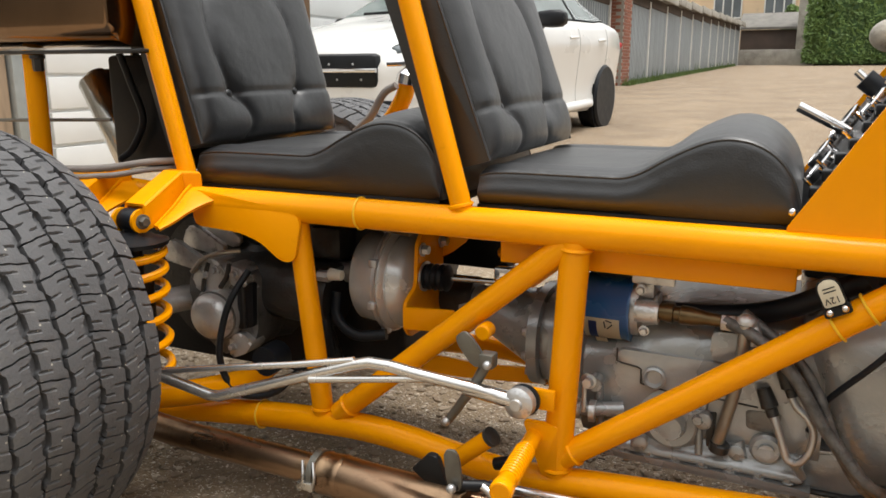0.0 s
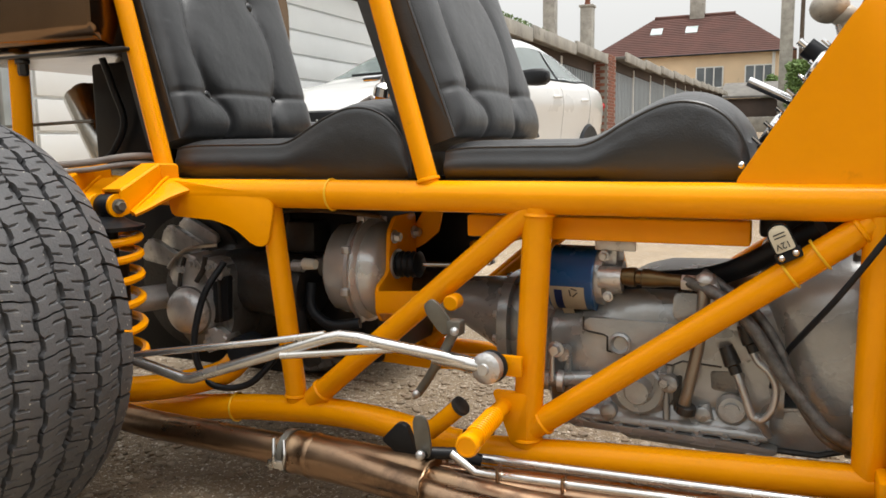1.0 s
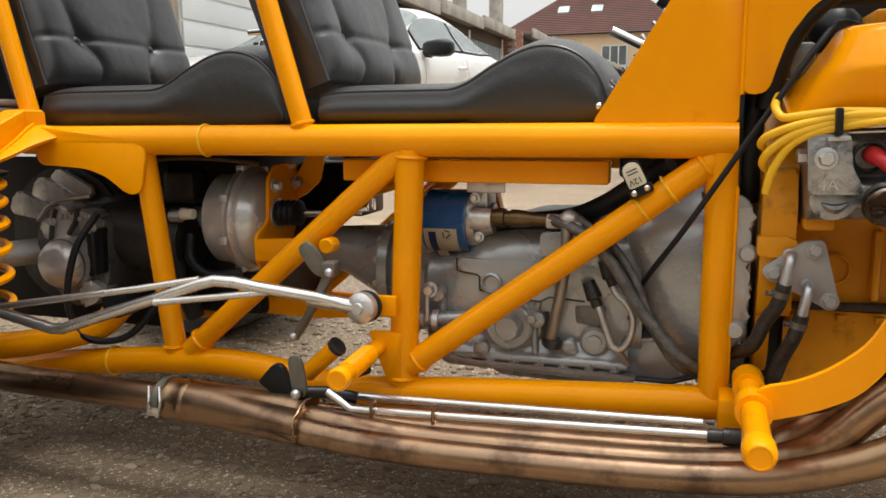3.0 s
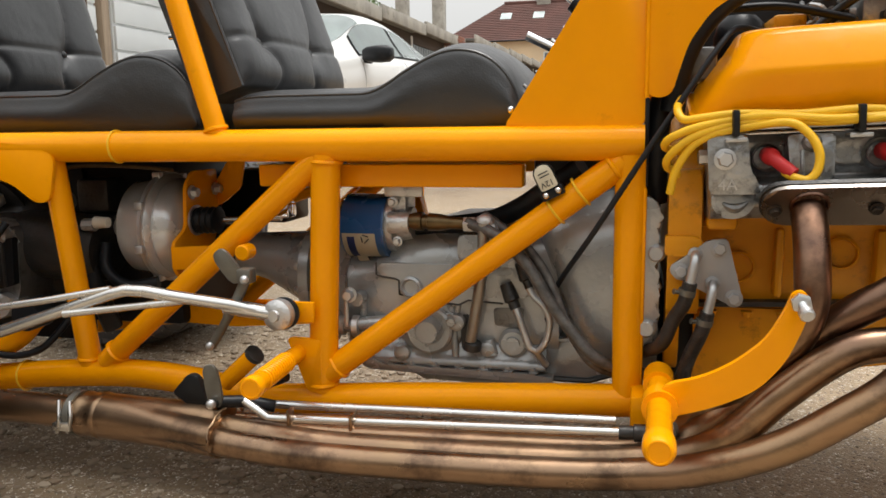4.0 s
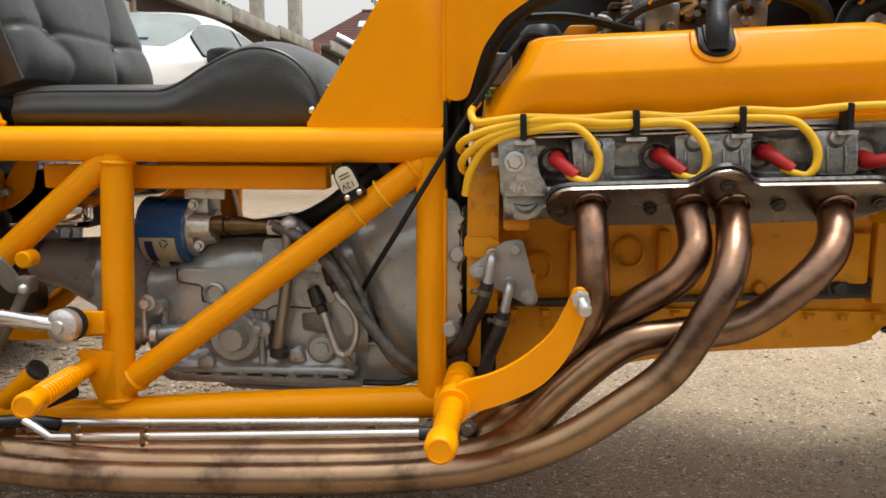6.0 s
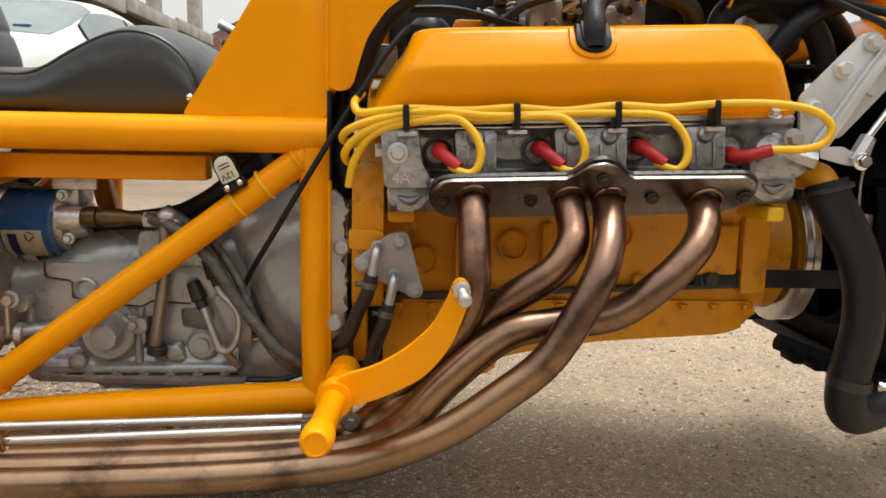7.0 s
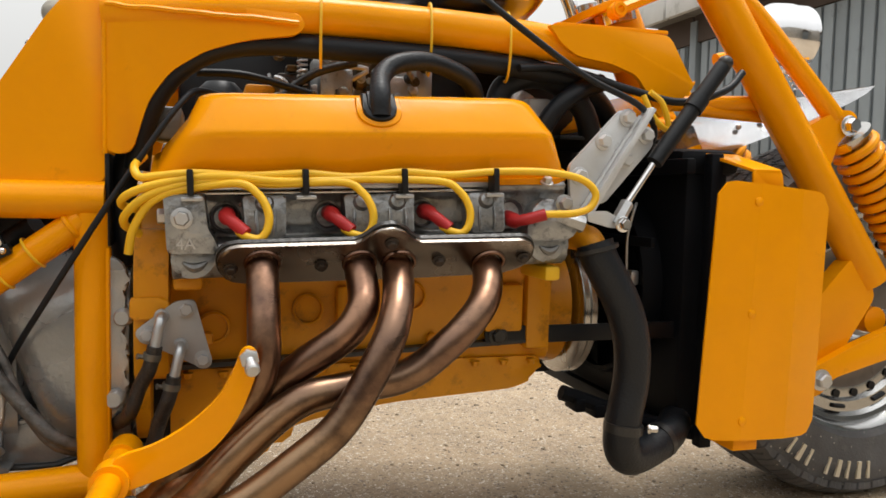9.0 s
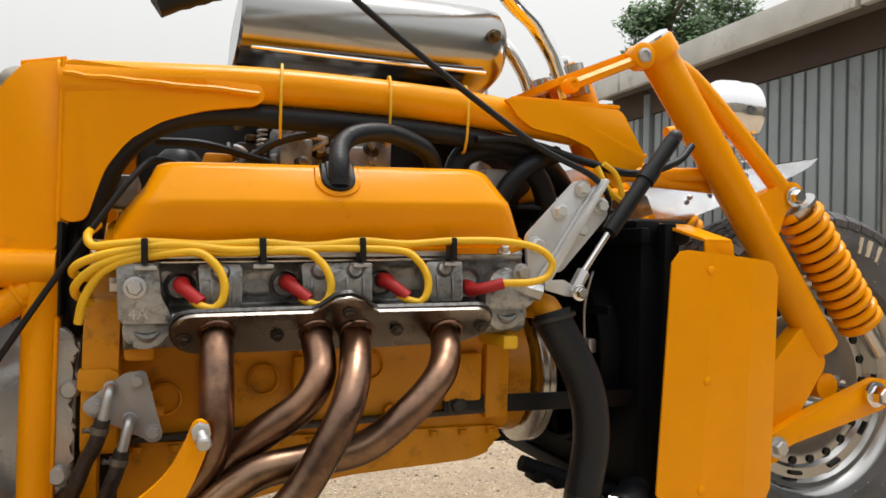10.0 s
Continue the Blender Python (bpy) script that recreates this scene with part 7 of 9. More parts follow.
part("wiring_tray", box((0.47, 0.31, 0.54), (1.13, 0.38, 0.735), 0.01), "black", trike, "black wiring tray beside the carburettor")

# ---- dashboard seen edge-on ----
SL = Vector((0.13, 0, 0.203)).normalized()
OUT = Vector((-0.203, 0, 0.13)).normalized()


def on_dash(s, y, h=0.0):
    return Vector((0.247, y, 0.541)) + SL * s + OUT * h


bm = bmesh.new()
for h in (-0.004, -0.012):
    for s, y in ((0.0, 0.012), (0.225, 0.012), (0.225, 2 * C - 0.012), (0.0, 2 * C - 0.012)):
        bm.verts.new(on_dash(s, y, h))
bm.verts.ensure_lookup_table()
v = bm.verts
for f in ((0, 1, 2, 3), (7, 6, 5, 4), (0, 4, 5, 1), (1, 5, 6, 2), (2, 6, 7, 3), (3, 7, 4, 0)):
    bm.faces.new([v[i] for i in f])
dash = part("dash_panel", bm, "black", trike, "black sloping dashboard with switches and gauges")
for s, y, r in ((0.05, 0.12, 0.024), (0.10, 0.30, 0.030), (0.14, 0.12, 0.022), (0.05, 0.28, 0.022)):
    part("gauge", lathe([(0, r), (0.008, r), (0.010, r * 0.88), (0.006, r * 0.85), (0.006, 0)], on_dash(s, y), OUT, 24), "chrome", dash)
for i in range(7):
    part("switch_plate", box(on_dash(0.028 + 0.022 * i, 0.05 + 0.014 * (i % 3), -0.003) - Vector((0.007, 0.012, 0.007)), on_dash(0.028 + 0.022 * i, 0.05 + 0.014 * (i % 3), -0.003) + Vector((0.007, 0.012, 0.007)), 0.003), "black", dash)
    part("toggle_switch", tube([on_dash(0.03 + 0.022 * i, 0.06 + 0.03 * (i % 3)), on_dash(0.033 + 0.022 * i, 0.06 + 0.03 * (i % 3), 0.016)], 0.0024, 8, 0), "chrome", dash)
part("chrome_lever", tube([(0.300, 0.20, 0.622), (0.237, 0.20, 0.654)], 0.0068, 14, 0), "chrome", dash, "short chrome lever")
part("black_knob", tube([on_dash(0.155, 0.15), on_dash(0.158, 0.15, 0.030)], 0.013, 16, 0), "rubber", dash)
part("knob_stem", tube([on_dash(0.158, 0.15, 0.030), on_dash(0.16, 0.15, 0.042)], 0.005, 10, 0), "chrome", dash)
tagged(part("bone_ornament", ball((0.356, 0.18, 0.722), 0.013, ball((0.349, 0.18, 0.730), 0.016, ball((0.332, 0.18, 0.741), 0.021, scale=(1.15, 0.9, 0.95), sub=3), scale=(1.1, 0.8, 0.9)), scale=(1.2, 0.8, 1.1)), "bone", trike), "small bone-coloured ornament on the dashboard")
part("ornament_stem", tube([on_dash(0.19, 0.18), Vector((0.343, 0.18, 0.728))], 0.006, 10, 0), "chrome", trike)
part("panel_screw", ball((0.243, 0.008, 0.545), 0.005), "chrome", trike)

# ---- air cleaner, bars and steering head ----
bm = bmesh.new()
rings = []
for x, hh, hd, cz in ((0.600, 0.060, 0.105, 0.842), (0.604, 0.064, 0.11, 0.842), (0.72, 0.066, 0.112, 0.843), (0.88, 0.067, 0.11, 0.846), (0.955, 0.065, 0.106, 0.848), (0.975, 0.062, 0.10, 0.848), (0.985, 0.052, 0.09, 0.848), (0.988, 0.04, 0.07, 0.848)):
    ring = []
    for k in range(40):
        t = 2 * math.pi * k / 40
        c, s = math.cos(t), math.sin(t)
        ring.append(bm.verts.new((x + 0.006 * s * (x < 0.7), 0.20 + hd * math.copysign(abs(c) ** 0.75, c), cz + hh * math.copysign(abs(s) ** 0.75, s))))
    rings.append(ring)
for p, q in zip(rings, rings[1:]):
    for k in range(40):
        bm.faces.new((p[k], p[(k + 1) % 40], q[(k + 1) % 40], q[k]))
bm.faces.new(rings[0][::-1])
bm.faces.new(rings[-1])
air = part("air_cleaner", bm, "drum", trike, "polished chrome air cleaner drum over the engine")
part("drum_bolt", bolt((0.957, 0.094, 0.852), r=0.0075, h=0.012), "brass", air)
part("drum_seam", tube([(0.615, 0.105, 0.800), (0.75, 0.098, 0.797), (0.95, 0.105, 0.800)], 0.003, 8, 3), "chrome", air)
part("air_horn", lathe([(0, 0.06), (0.05, 0.055), (0.08, 0.07), (0.08, 0)], (0.72, C, 0.71), (0, 0, 1), 24), "cast", air)

fg = rounded([(0.934, 0.742), (0.945, 0.733), (0.954, 0.720), (0.977, 0.705), (1.030, 0.698), (1.068, 0.685), (1.086, 0.660), (1.103, 0.632), (1.111, 0.632), (1.159, 0.676), (1.148, 0.691), (1.116, 0.742), (1.000, 0.745)], 0.010)
for y in (0.000, 2 * C - 0.008):
    part("steering_gusset", slab(fg, 0.008, xz(y)), "yellow", trike, "welded yellow steering head gusset")
part("gusset_top", slab(rounded([(0.950, 0.003), (1.116, 0.003), (1.116, 2 * C - 0.003), (0.950, 2 * C - 0.003)], 0.004), 0.005, lambda u, w, d: Vector((u, w, 0.7425 + (u - 0.965) * 0.01 + d))), "yellow", trike)
part("gusset_closing", slab([(0.004, 0.0), (2 * C - 0.004, 0.0), (2 * C - 0.004, 0.075), (0.004, 0.075)], 0.006, lambda u, w, d: Vector((1.104 + w * 0.76, u, 0.628 + w * 0.68 + d))), "yellow", trike)
stem = part("steering_head", lathe([(0, 0.0), (0, 0.036), (0.19, 0.036), (0.19, 0.03), (0.20, 0.022), (0.215, 0.022), (0.215, 0)], (1.225, C, 0.66), (-0.42, 0, 0.9), 24), "yellow", trike)
part("stem_nut", bolt((1.137, C, 0.848), (-0.42, 0, 0.9), 0.018, 0.018), "chrome", stem)
yoke = part("top_yoke", slab(rounded([(1.035, 0.05), (1.16, 0.045), (1.175, C), (1.16, 2 * C - 0.045), (1.035, 2 * C - 0.05), (1.02, C)], 0.02), 0.012, lambda u, w, d: Vector((u, w, 0.775 + (u - 1.03) * 0.43 + d))), "yellow", trike, "yellow steel top yoke")
for k in (1, -1):
    y = 0.058 if k == 1 else 2 * C - 0.058

    def fy(p, y=y, k=k):
        return (p[0], y + p[1] * k, p[2])

    leg = part("fork_leg", tube([fy((1.204, 0, 0.856)), fy((1.542, 0, 0.396))], 0.0285, 20, 0), "yellow", trike, "thick yellow girder fork leg")
    part("fork_cap", lathe([(0, 0.034), (0.026, 0.034), (0.030, 0.031), (0.030, 0)], fy((1.217, 0, 0.839)), (-0.596, 0, 0.803), 24), "yellow", leg)
    part("cap_disc", lathe([(0, 0.0305), (0.004, 0.0305), (0.007, 0.024), (0.008, 0)], fy((1.1990, 0, 0.8632)), (-0.596, 0, 0.803), 24), "chrome", leg)
    part("cap_ear", lathe([(-0.012, 0.0), (-0.012, 0.019), (0.012, 0.019), (0.014, 0.016), (0.014, 0)], fy((1.170, -0.018, 0.833)), (0, -k, 0), 20), "yellow", leg)
    part("cap_bolt", lathe([(0, 0.0105), (0.004, 0.0105), (0.005, 0.007), (0.002, 0.006), (0.002, 0)], fy((1.168, -0.032, 0.8315)), (0, -k, 0), 14), "zinc", leg)
    part("fork_stay", tube([fy((1.232, 0.005, 0.840)), fy((1.30, 0.004, 0.80)), fy((1.452, 0, 0.655))], 0.0155, 16, 4), "yellow", leg)
    part("shock_lug", slab(rounded([(1.386, 0.632), (1.453, 0.665), (1.480, 0.664), (1.490, 0.650), (1.486, 0.636), (1.456, 0.618), (1.440, 0.575), (1.426, 0.562)], 0.010), 0.022, lambda u, w, d, y=y: Vector((u, y - 0.011 + d, w))), "yellow", leg)
    part("lug_bolt", bolt(fy((1.468, -0.013, 0.640)), (0, -k, 0), 0.012, 0.014), "chrome", leg)
    spring = part("front_shock", lathe([(0, 0.012), (0.0, 0.034), (0.006, 0.034), (0.010, 0.022), (0.24, 0.022), (0.245, 0.014), (0.31, 0.014), (0.31, 0)], fy((1.482, 0, 0.629)), (0.61, 0, -0.79), 20), "steel", trike, "steel front shock absorber in a yellow spring")
    part("spring", helix(fy((1.486, 0, 0.622)), fy((1.632, 0, 0.432)), 0.0315, 0.0074, 12.5), "yellow", spring, "close-wound orange-yellow coil spring")
    low = part("fork_foot", slab(rounded([(1.489, 0.434), (1.518, 0.411), (1.541, 0.372), (1.487, 0.294), (1.458, 0.230), (1.438, 0.214), (1.420, 0.214), (1.408, 0.232), (1.418, 0.36)], 0.012), 0.030, lambda u, w, d, y=y: Vector((u, y - 0.015 + d, w))), "yellow", leg)
    link2 = part("leading_link", slab(rounded([(1.405, 0.236), (1.427, 0.231), (1.457, 0.247), (1.655, 0.296), (1.668, 0.318), (1.655, 0.343), (1.635, 0.347), (1.487, 0.296), (1.41, 0.262)], 0.012), 0.016, lambda u, w, d, y=y: Vector((u, y - 0.030 + d, w))), "yellow", trike, "yellow leading link to the front axle")
    part("pivot_bolt", bolt(fy((1.423, -0.034, 0.2455)), (0, -k, 0), 0.0125, 0.012), "zinc", link2)
    part("axle_nut", bolt(fy((1.620, -0.036, 0.3215)), (0, -k, 0), 0.0155, 0.022), "chrome", link2)
    part("yoke_link", tube([fy((1.050, -0.02, 0.776)), fy((1.170, -0.02, 0.830))], 0.0080, 6, 0), "yellow", trike)
    part("yoke_bolt", lathe([(-0.012, 0.0), (-0.012, 0.0115), (0.004, 0.0115), (0.005, 0.008), (0.009, 0.009), (0.009, 0.005), (0.004, 0.005), (0.004, 0)], fy((1.056, -0.020, 0.779)), (0, -k, 0), 16), "yellow", trike)
    part("lower_link", tube([(1.175, C - 0.10 * k, 0.665), fy((1.345, 0.02, 0.672))], 0.012, 10, 0), "yellow", trike)
    bar = part("handlebar", tube([(1.115, C - 0.055 * k, 0.79), (1.103, C - 0.055 * k, 0.82), (1.085, C - 0.055 * k, 0.858), (1.049, C - 0.06 * k, 0.900), (0.99, C - 0.09 * k, 0.925), (0.86, C - 0.22 * k, 0.965), (0.70, C - 0.27 * k, 0.90), (0.60, C - 0.275 * k, 0.835)], 0.0125, 14, 6), "chrome", trike, "swept-back chrome handlebar")
    part("grip", lathe([(0, 0.012), (0.005, 0.018)] + [(0.01 + 0.009 * i, 0.0165 + 0.0012 * (i % 2)) for i in range(12)] + [(0.122, 0.019), (0.127, 0.0)], (0.61, C - 0.275 * k, 0.842), (-0.9, 0, -0.38), 18), "rubber", bar, "ribbed black rubber grip")
    part("riser", lathe([(0, 0.020), (0.05, 0.018), (0.05, 0)], (1.135, C - 0.054 * k, 0.795), (-0.25, 0, 1), 18), "steel", bar)
part("axle", tube([(1.63, 0.03, 0.316), (1.63, 2 * C - 0.03, 0.316)], 0.012, 14, 0), "steel", trike)
part("link_cross_tube", tube([(1.56, 0.06, 0.33), (1.56, 2 * C - 0.06, 0.33)], 0.022, 16, 0), "yellow", trike)
part("control_cable", tube([(0.64, -0.06, 0.885), (0.716, -0.06, 0.825), (0.794, -0.06, 0.771), (0.883, -0.06, 0.714), (0.962, -0.06, 0.668), (1.037, -0.058, 0.638), (1.085, -0.02, 0.612), (1.10, 0.02, 0.58)], 0.0042, 10, 6), "rubber", trike, "black control cable hanging from the handlebar")
part("brake_hose", tube([(0.90, 0.01, 0.685), (0.97, 0.02, 0.690), (1.06, 0.0, 0.665), (1.13, -0.01, 0.652), (1.20, -0.01, 0.672), (1.235, 0.0, 0.70)], 0.0055, 10, 6), "rubber", trike)
lamp = part("headlamp", lathe([(0, 0.0), (0.002, 0.024), (0.012, 0.042), (0.035, 0.056), (0.065, 0.060), (0.085, 0.058), (0.09, 0.060), (0.10, 0.060), (0.102, 0.056), (0.102, 0)], (1.418, C + 0.01, 0.812), (1, 0, -0.05), 32), "chrome", trike, "polished chrome bullet headlamp")
part("lamp_lens", lathe([(0, 0.058), (0.006, 0.05), (0.012, 0.03), (0.014, 0)], (1.519, C + 0.01, 0.807), (1, 0, -0.05), 28), "window", lamp)
part("lamp_bracket", tube([(1.33, C - 0.02, 0.755), (1.40, C - 0.02, 0.77), (1.46, C, 0.77)], 0.011, 12, 4), "yellow", lamp)
part("lamp_spring", helix((1.47, C - 0.03, 0.755), (1.50, C - 0.03, 0.715), 0.010, 0.002, 6, 6, 14), "chrome", lamp)
bm = bmesh.new()
prev = None
for i in range(13):
    t = i / 12
    x, z = 1.27 + 0.415 * t, 0.655 + 0.100 * t - 0.018 * t * t
    w = 0.004 + 0.086 * (1 - t ** 2.6)
    ring = [bm.verts.new((x, C + s * w, z - 0.072 * abs(s) ** 3 * (1 - t) ** 0.7)) for s in (-1, -0.6, 0, 0.6, 1)]
    if prev:
        for a in range(4):
            bm.faces.new((prev[a], prev[a + 1], ring[a + 1], ring[a]))
    prev = ring
bmesh.ops.solidify(bm, geom=bm.faces[:], thickness=0.003)
guard = part("front_mudguard", bm, "chrome", trike, "short polished pointed front mudguard")
for i in range(3):
    part("guard_screw", ball((1.34 + 0.05 * i, C - 0.074 + 0.003 * i, 0.640 + 0.018 * i), 0.005), "zinc", guard)
both("guard_stay", [(1.22, 0.10, 0.66), (1.36, 0.10, 0.655)], 0.012)

# ---- front engine mount, gas strut, radiator ----
gb = part("engine_bracket", slab(rounded([(0.952, 0.500), (0.947, 0.558), (1.017, 0.632), (1.036, 0.628), (1.046, 0.618), (0.985, 0.524), (0.974, 0.500)], 0.005), 0.007, xz(-0.050)), "silver", trike, "grey welded steel engine mounting bracket")
part("bracket_rib", slab(rounded([(0.962, 0.496), (1.052, 0.636), (1.059, 0.633), (0.970, 0.492)], 0.002), 0.018, xz(-0.066)), "silver", gb)
part("bracket_plate", slab(rounded([(0.980, 0.512), (1.042, 0.612), (1.056, 0.608), (1.069, 0.596), (1.066, 0.586), (1.000, 0.512)], 0.005), 0.007, xz(-0.046)), "silver", gb)
rnd = random.Random(14)
part("weld_bead", tube([(0.966 + 0.0037 * i + rnd.uniform(-0.0008, 0.0008), -0.052, 0.505 + 0.0057 * i) for i in range(22)], 0.0028, 6, 0), "silver", gb)
for x, z, y in ((1.026, 0.622, -0.0505), (0.993, 0.591, -0.0505), (0.961, 0.546, -0.0505), (1.056, 0.601, -0.0465), (1.027, 0.568, -0.0465)):
    part("bracket_bolt", bolt((x, y, z), r=0.0085, h=0.009), "silver", gb)
part("bracket_foot", slab(rounded([(0.964, 0.502), (0.990, 0.503), (1.014, 0.491), (1.014, 0.481), (0.996, 0.482), (0.964, 0.490)], 0.002), 0.004, xz(-0.072)), "silver", gb)
strut = part("gas_strut", tube([(1.062, -0.060, 0.566), (1.165, -0.050, 0.696)], 0.0108, 16, 0), "black", trike, "black gas strut with a bright rod")
part("strut_rod", tube([(1.012, -0.066, 0.500), (1.060, -0.060, 0.564)], 0.0042, 12, 0), "chrome", strut)
part("strut_clevis", tube([(1.004, -0.070, 0.486), (1.022, -0.066, 0.514)], 0.0085, 6, 0), "zinc", strut)
part("strut_pin", bolt((1.008, -0.080, 0.487), r=0.0075, h=0.010), "chrome", strut)
part("strut_band", lathe([(0, 0.013), (0.02, 0.013), (0.02, 0.0105)], (1.118, -0.055, 0.637), (0.62, 0.06, 0.78), 18), "rubber", strut)
part("strut_end", ball((1.169, -0.05, 0.701), 0.0105), "oily", strut)
part("earth_loop", tube([(1.06, -0.03, 0.655), (1.075, -0.035, 0.625), (1.10, -0.03, 0.612), (1.09, -0.03, 0.645), (1.07, -0.03, 0.66)], 0.004, 8, 6), "lead", trike)

rad = part("radiator", box((1.165, 0.02, 0.175), (1.235, 2 * C - 0.02, 0.575), 0.008), "flat_black", trike, "black radiator with an electric fan")
part("radiator_tank", box((1.150, 0.012, 0.555), (1.25, 2 * C - 0.012, 0.592), 0.012), "flat_black", rad)
for z in (0.175, 0.555):
    part("radiator_rail", box((1.145, -0.01, z), (1.160, 2 * C + 0.01, z + 0.022), 0.003), "flat_black", rad)
for y in (0.0, 2 * C):
    part("radiator_post", box((1.185, y - 0.010, 0.165), (1.205, y + 0.010, 0.585), 0.003), "flat_black", rad)
part("fan_shroud", lathe([(0, 0.155), (0.012, 0.155), (0.03, 0.15), (0.03, 0.143), (0.004, 0.148), (0.004, 0)], (1.160, C, 0.385), (-1, 0, 0), 40), "flat_black", rad)
fan = part("fan_motor", lathe([(0, 0.05), (0.03, 0.05), (0.034, 0.045), (0.05, 0.03), (0.05, 0)], (1.145, C, 0.385), (-1, 0, 0), 24), "flat_black", rad)
for k in range(7):
    a = 2 * math.pi * k / 7
    bm = bmesh.new()
    c, s = math.cos(a), math.sin(a)
    c2, s2 = math.cos(a + 0.42), math.sin(a + 0.42)
    q = [(1.128, 0.045 * c, 0.045 * s), (1.124, 0.140 * c, 0.140 * s), (1.142, 0.140 * c2, 0.140 * s2), (1.142, 0.045 * c2, 0.045 * s2)]
    bm.faces.new([bm.verts.new((x, C + y, 0.385 + z)) for x, y, z in q])
    bmesh.ops.solidify(bm, geom=bm.faces[:], thickness=0.003)
    part("fan_blade", bm, "hose_rubber", rad, "glossy black fan blade")
for z in (0.30, 0.45):
    part("fan_strut", box((1.118, 0.03, z), (1.126, 2 * C - 0.03, z + 0.014), 0.002), "flat_black", rad)
part("fan_wire", tube([(1.122, 0.10, 0.40), (1.115, 0.09, 0.46), (1.118, 0.08, 0.50), (1.128, 0.09, 0.512), (1.14, 0.12, 0.50)], 0.0022, 8, 5), "zinc", rad)
part("fan_plug", box((1.118, 0.08, 0.390), (1.132, 0.10, 0.412), 0.003), "zinc", rad)
part("radiator_support", tube([(0.985, 0.03, 0.248), (1.10, 0.02, 0.205), (1.22, 0.02, 0.172)], 0.011, 8, 0), "flat_black", rad)
for q in range(5):
    part("rail_tooth", box((1.000 + 0.030 * q, 0.012, 0.222 - 0.010 * q), (1.016 + 0.030 * q, 0.05, 0.240 - 0.010 * q), 0.003), "flat_black", rad)
part("stay_strap", box((0.872, 0.034, 0.318), (1.235, 0.040, 0.342), 0.001), "black", trike, "flat black steel stay")
part("strap_bolt", bolt((0.890, 0.033, 0.330), r=0.010, h=0.008), "oily", trike)
NC = 16


def panel_point(t, s, back):
    """A point of the folded side panel; t along it, s down it."""
    xa, xb = 1.157 + 0.179 * t, 1.139 + 0.189 * t
    za, zb = 0.548 - 0.016 * t, 0.199 - 0.004 * t
    corner = 0.020 * max(0, 1 - min(t, 1 - t) / 0.11) ** 2.2
    z = za + (zb - za) * s + corner * (1 - 2 * s) * -1
    depth = -0.066 - 0.014 * min(1, min(t, 1 - t) / 0.30)
    return Vector((xa + (xb - xa) * s, depth + (0.003 if back else 0), z))


bm = bmesh.new()
front = [[bm.verts.new(panel_point(i / NC, k / 8, False)) for k in range(9)] for i in range(NC + 1)]
rear = [[bm.verts.new(panel_point(i / NC, k / 8, True)) for k in range(9)] for i in range(NC + 1)]
for i in range(NC):
    for k in range(8):
        bm.faces.new((front[i][k], front[i + 1][k], front[i + 1][k + 1], front[i][k + 1]))
        bm.faces.new((rear[i][k], rear[i][k + 1], rear[i + 1][k + 1], rear[i + 1][k]))
    for k in (0, 8):
        bm.faces.new((front[i][k], rear[i][k], rear[i + 1][k], front[i + 1][k]))
for i in (0, NC):
    for k in range(8):
        bm.faces.new((front[i][k], front[i][k + 1], rear[i][k + 1], rear[i][k]))
sp = part("side_panel", bm, "yellow", trike, "folded yellow sheet-metal radiator side panel", 8)
for x, z in ((1.2095, 0.519), (1.207, 0.370), (1.200, 0.2245)):
    part("rivet", lathe([(0, 0.0065), (0.0015, 0.0062), (0.003, 0.0035), (0.003, 0)], (x, -0.0795, z), (0, -1, 0), 12), "yellow", sp)
part("panel_tab", slab(rounded([(1.212, 0.52), (1.210, 0.560), (1.256, 0.560), (1.262, 0.52)], 0.004), 0.004, lambda u, w, d: Vector((u, -0.066 + d, w)), 0.001), "yellow", sp)
part("panel_tab", slab(rounded([(1.210, -0.066), (1.256, -0.066), (1.240, 0.02), (1.190, 0.02)], 0.004), 0.004, lambda u, w, d: Vector((u, w, 0.558 + (w + 0.066) * 0.30 + d)), 0.001), "yellow", sp)
part("panel_tab", box((1.198, -0.066, 0.178), (1.238, 0.02, 0.203), 0.003), "yellow", sp)
hose = part("radiator_hose", tube([(0.983, -0.056, 0.462), (0.990, -0.060, 0.440), (1.022, -0.062, 0.385), (1.038, -0.062, 0.335), (1.041, -0.06, 0.285), (1.032, -0.06, 0.235), (1.031, -0.058, 0.200), (1.046, -0.050, 0.178), (1.085, -0.03, 0.176), (1.13, -0.01, 0.188), (1.17, 0.03, 0.195)], 0.0238, 20, 6), "hose_rubber", trike, "thick black bottom radiator hose with dark clips")
part("hose_clip", lathe([(0, 0.0242), (0, 0.0258), (0.012, 0.0258), (0.012, 0.0242)], (1.0325, -0.06, 0.228), (-0.1, 0.02, -1), 24), "oily", hose)
part("hose_clip", lathe([(0, 0.0242), (0, 0.0258), (0.010, 0.0258), (0.010, 0.0242)], (1.112, -0.018, 0.183), (0.93, 0.4, 0.25), 24), "oily", hose)
part("clip_screw", bolt((1.060, -0.075, 0.222), (1, -0.5, 0), 0.005, 0.010), "steel", hose)


# ---- the white parked car, nose towards the camera's side ----
CAR_X, CAR_Y = -2.68, 5.95


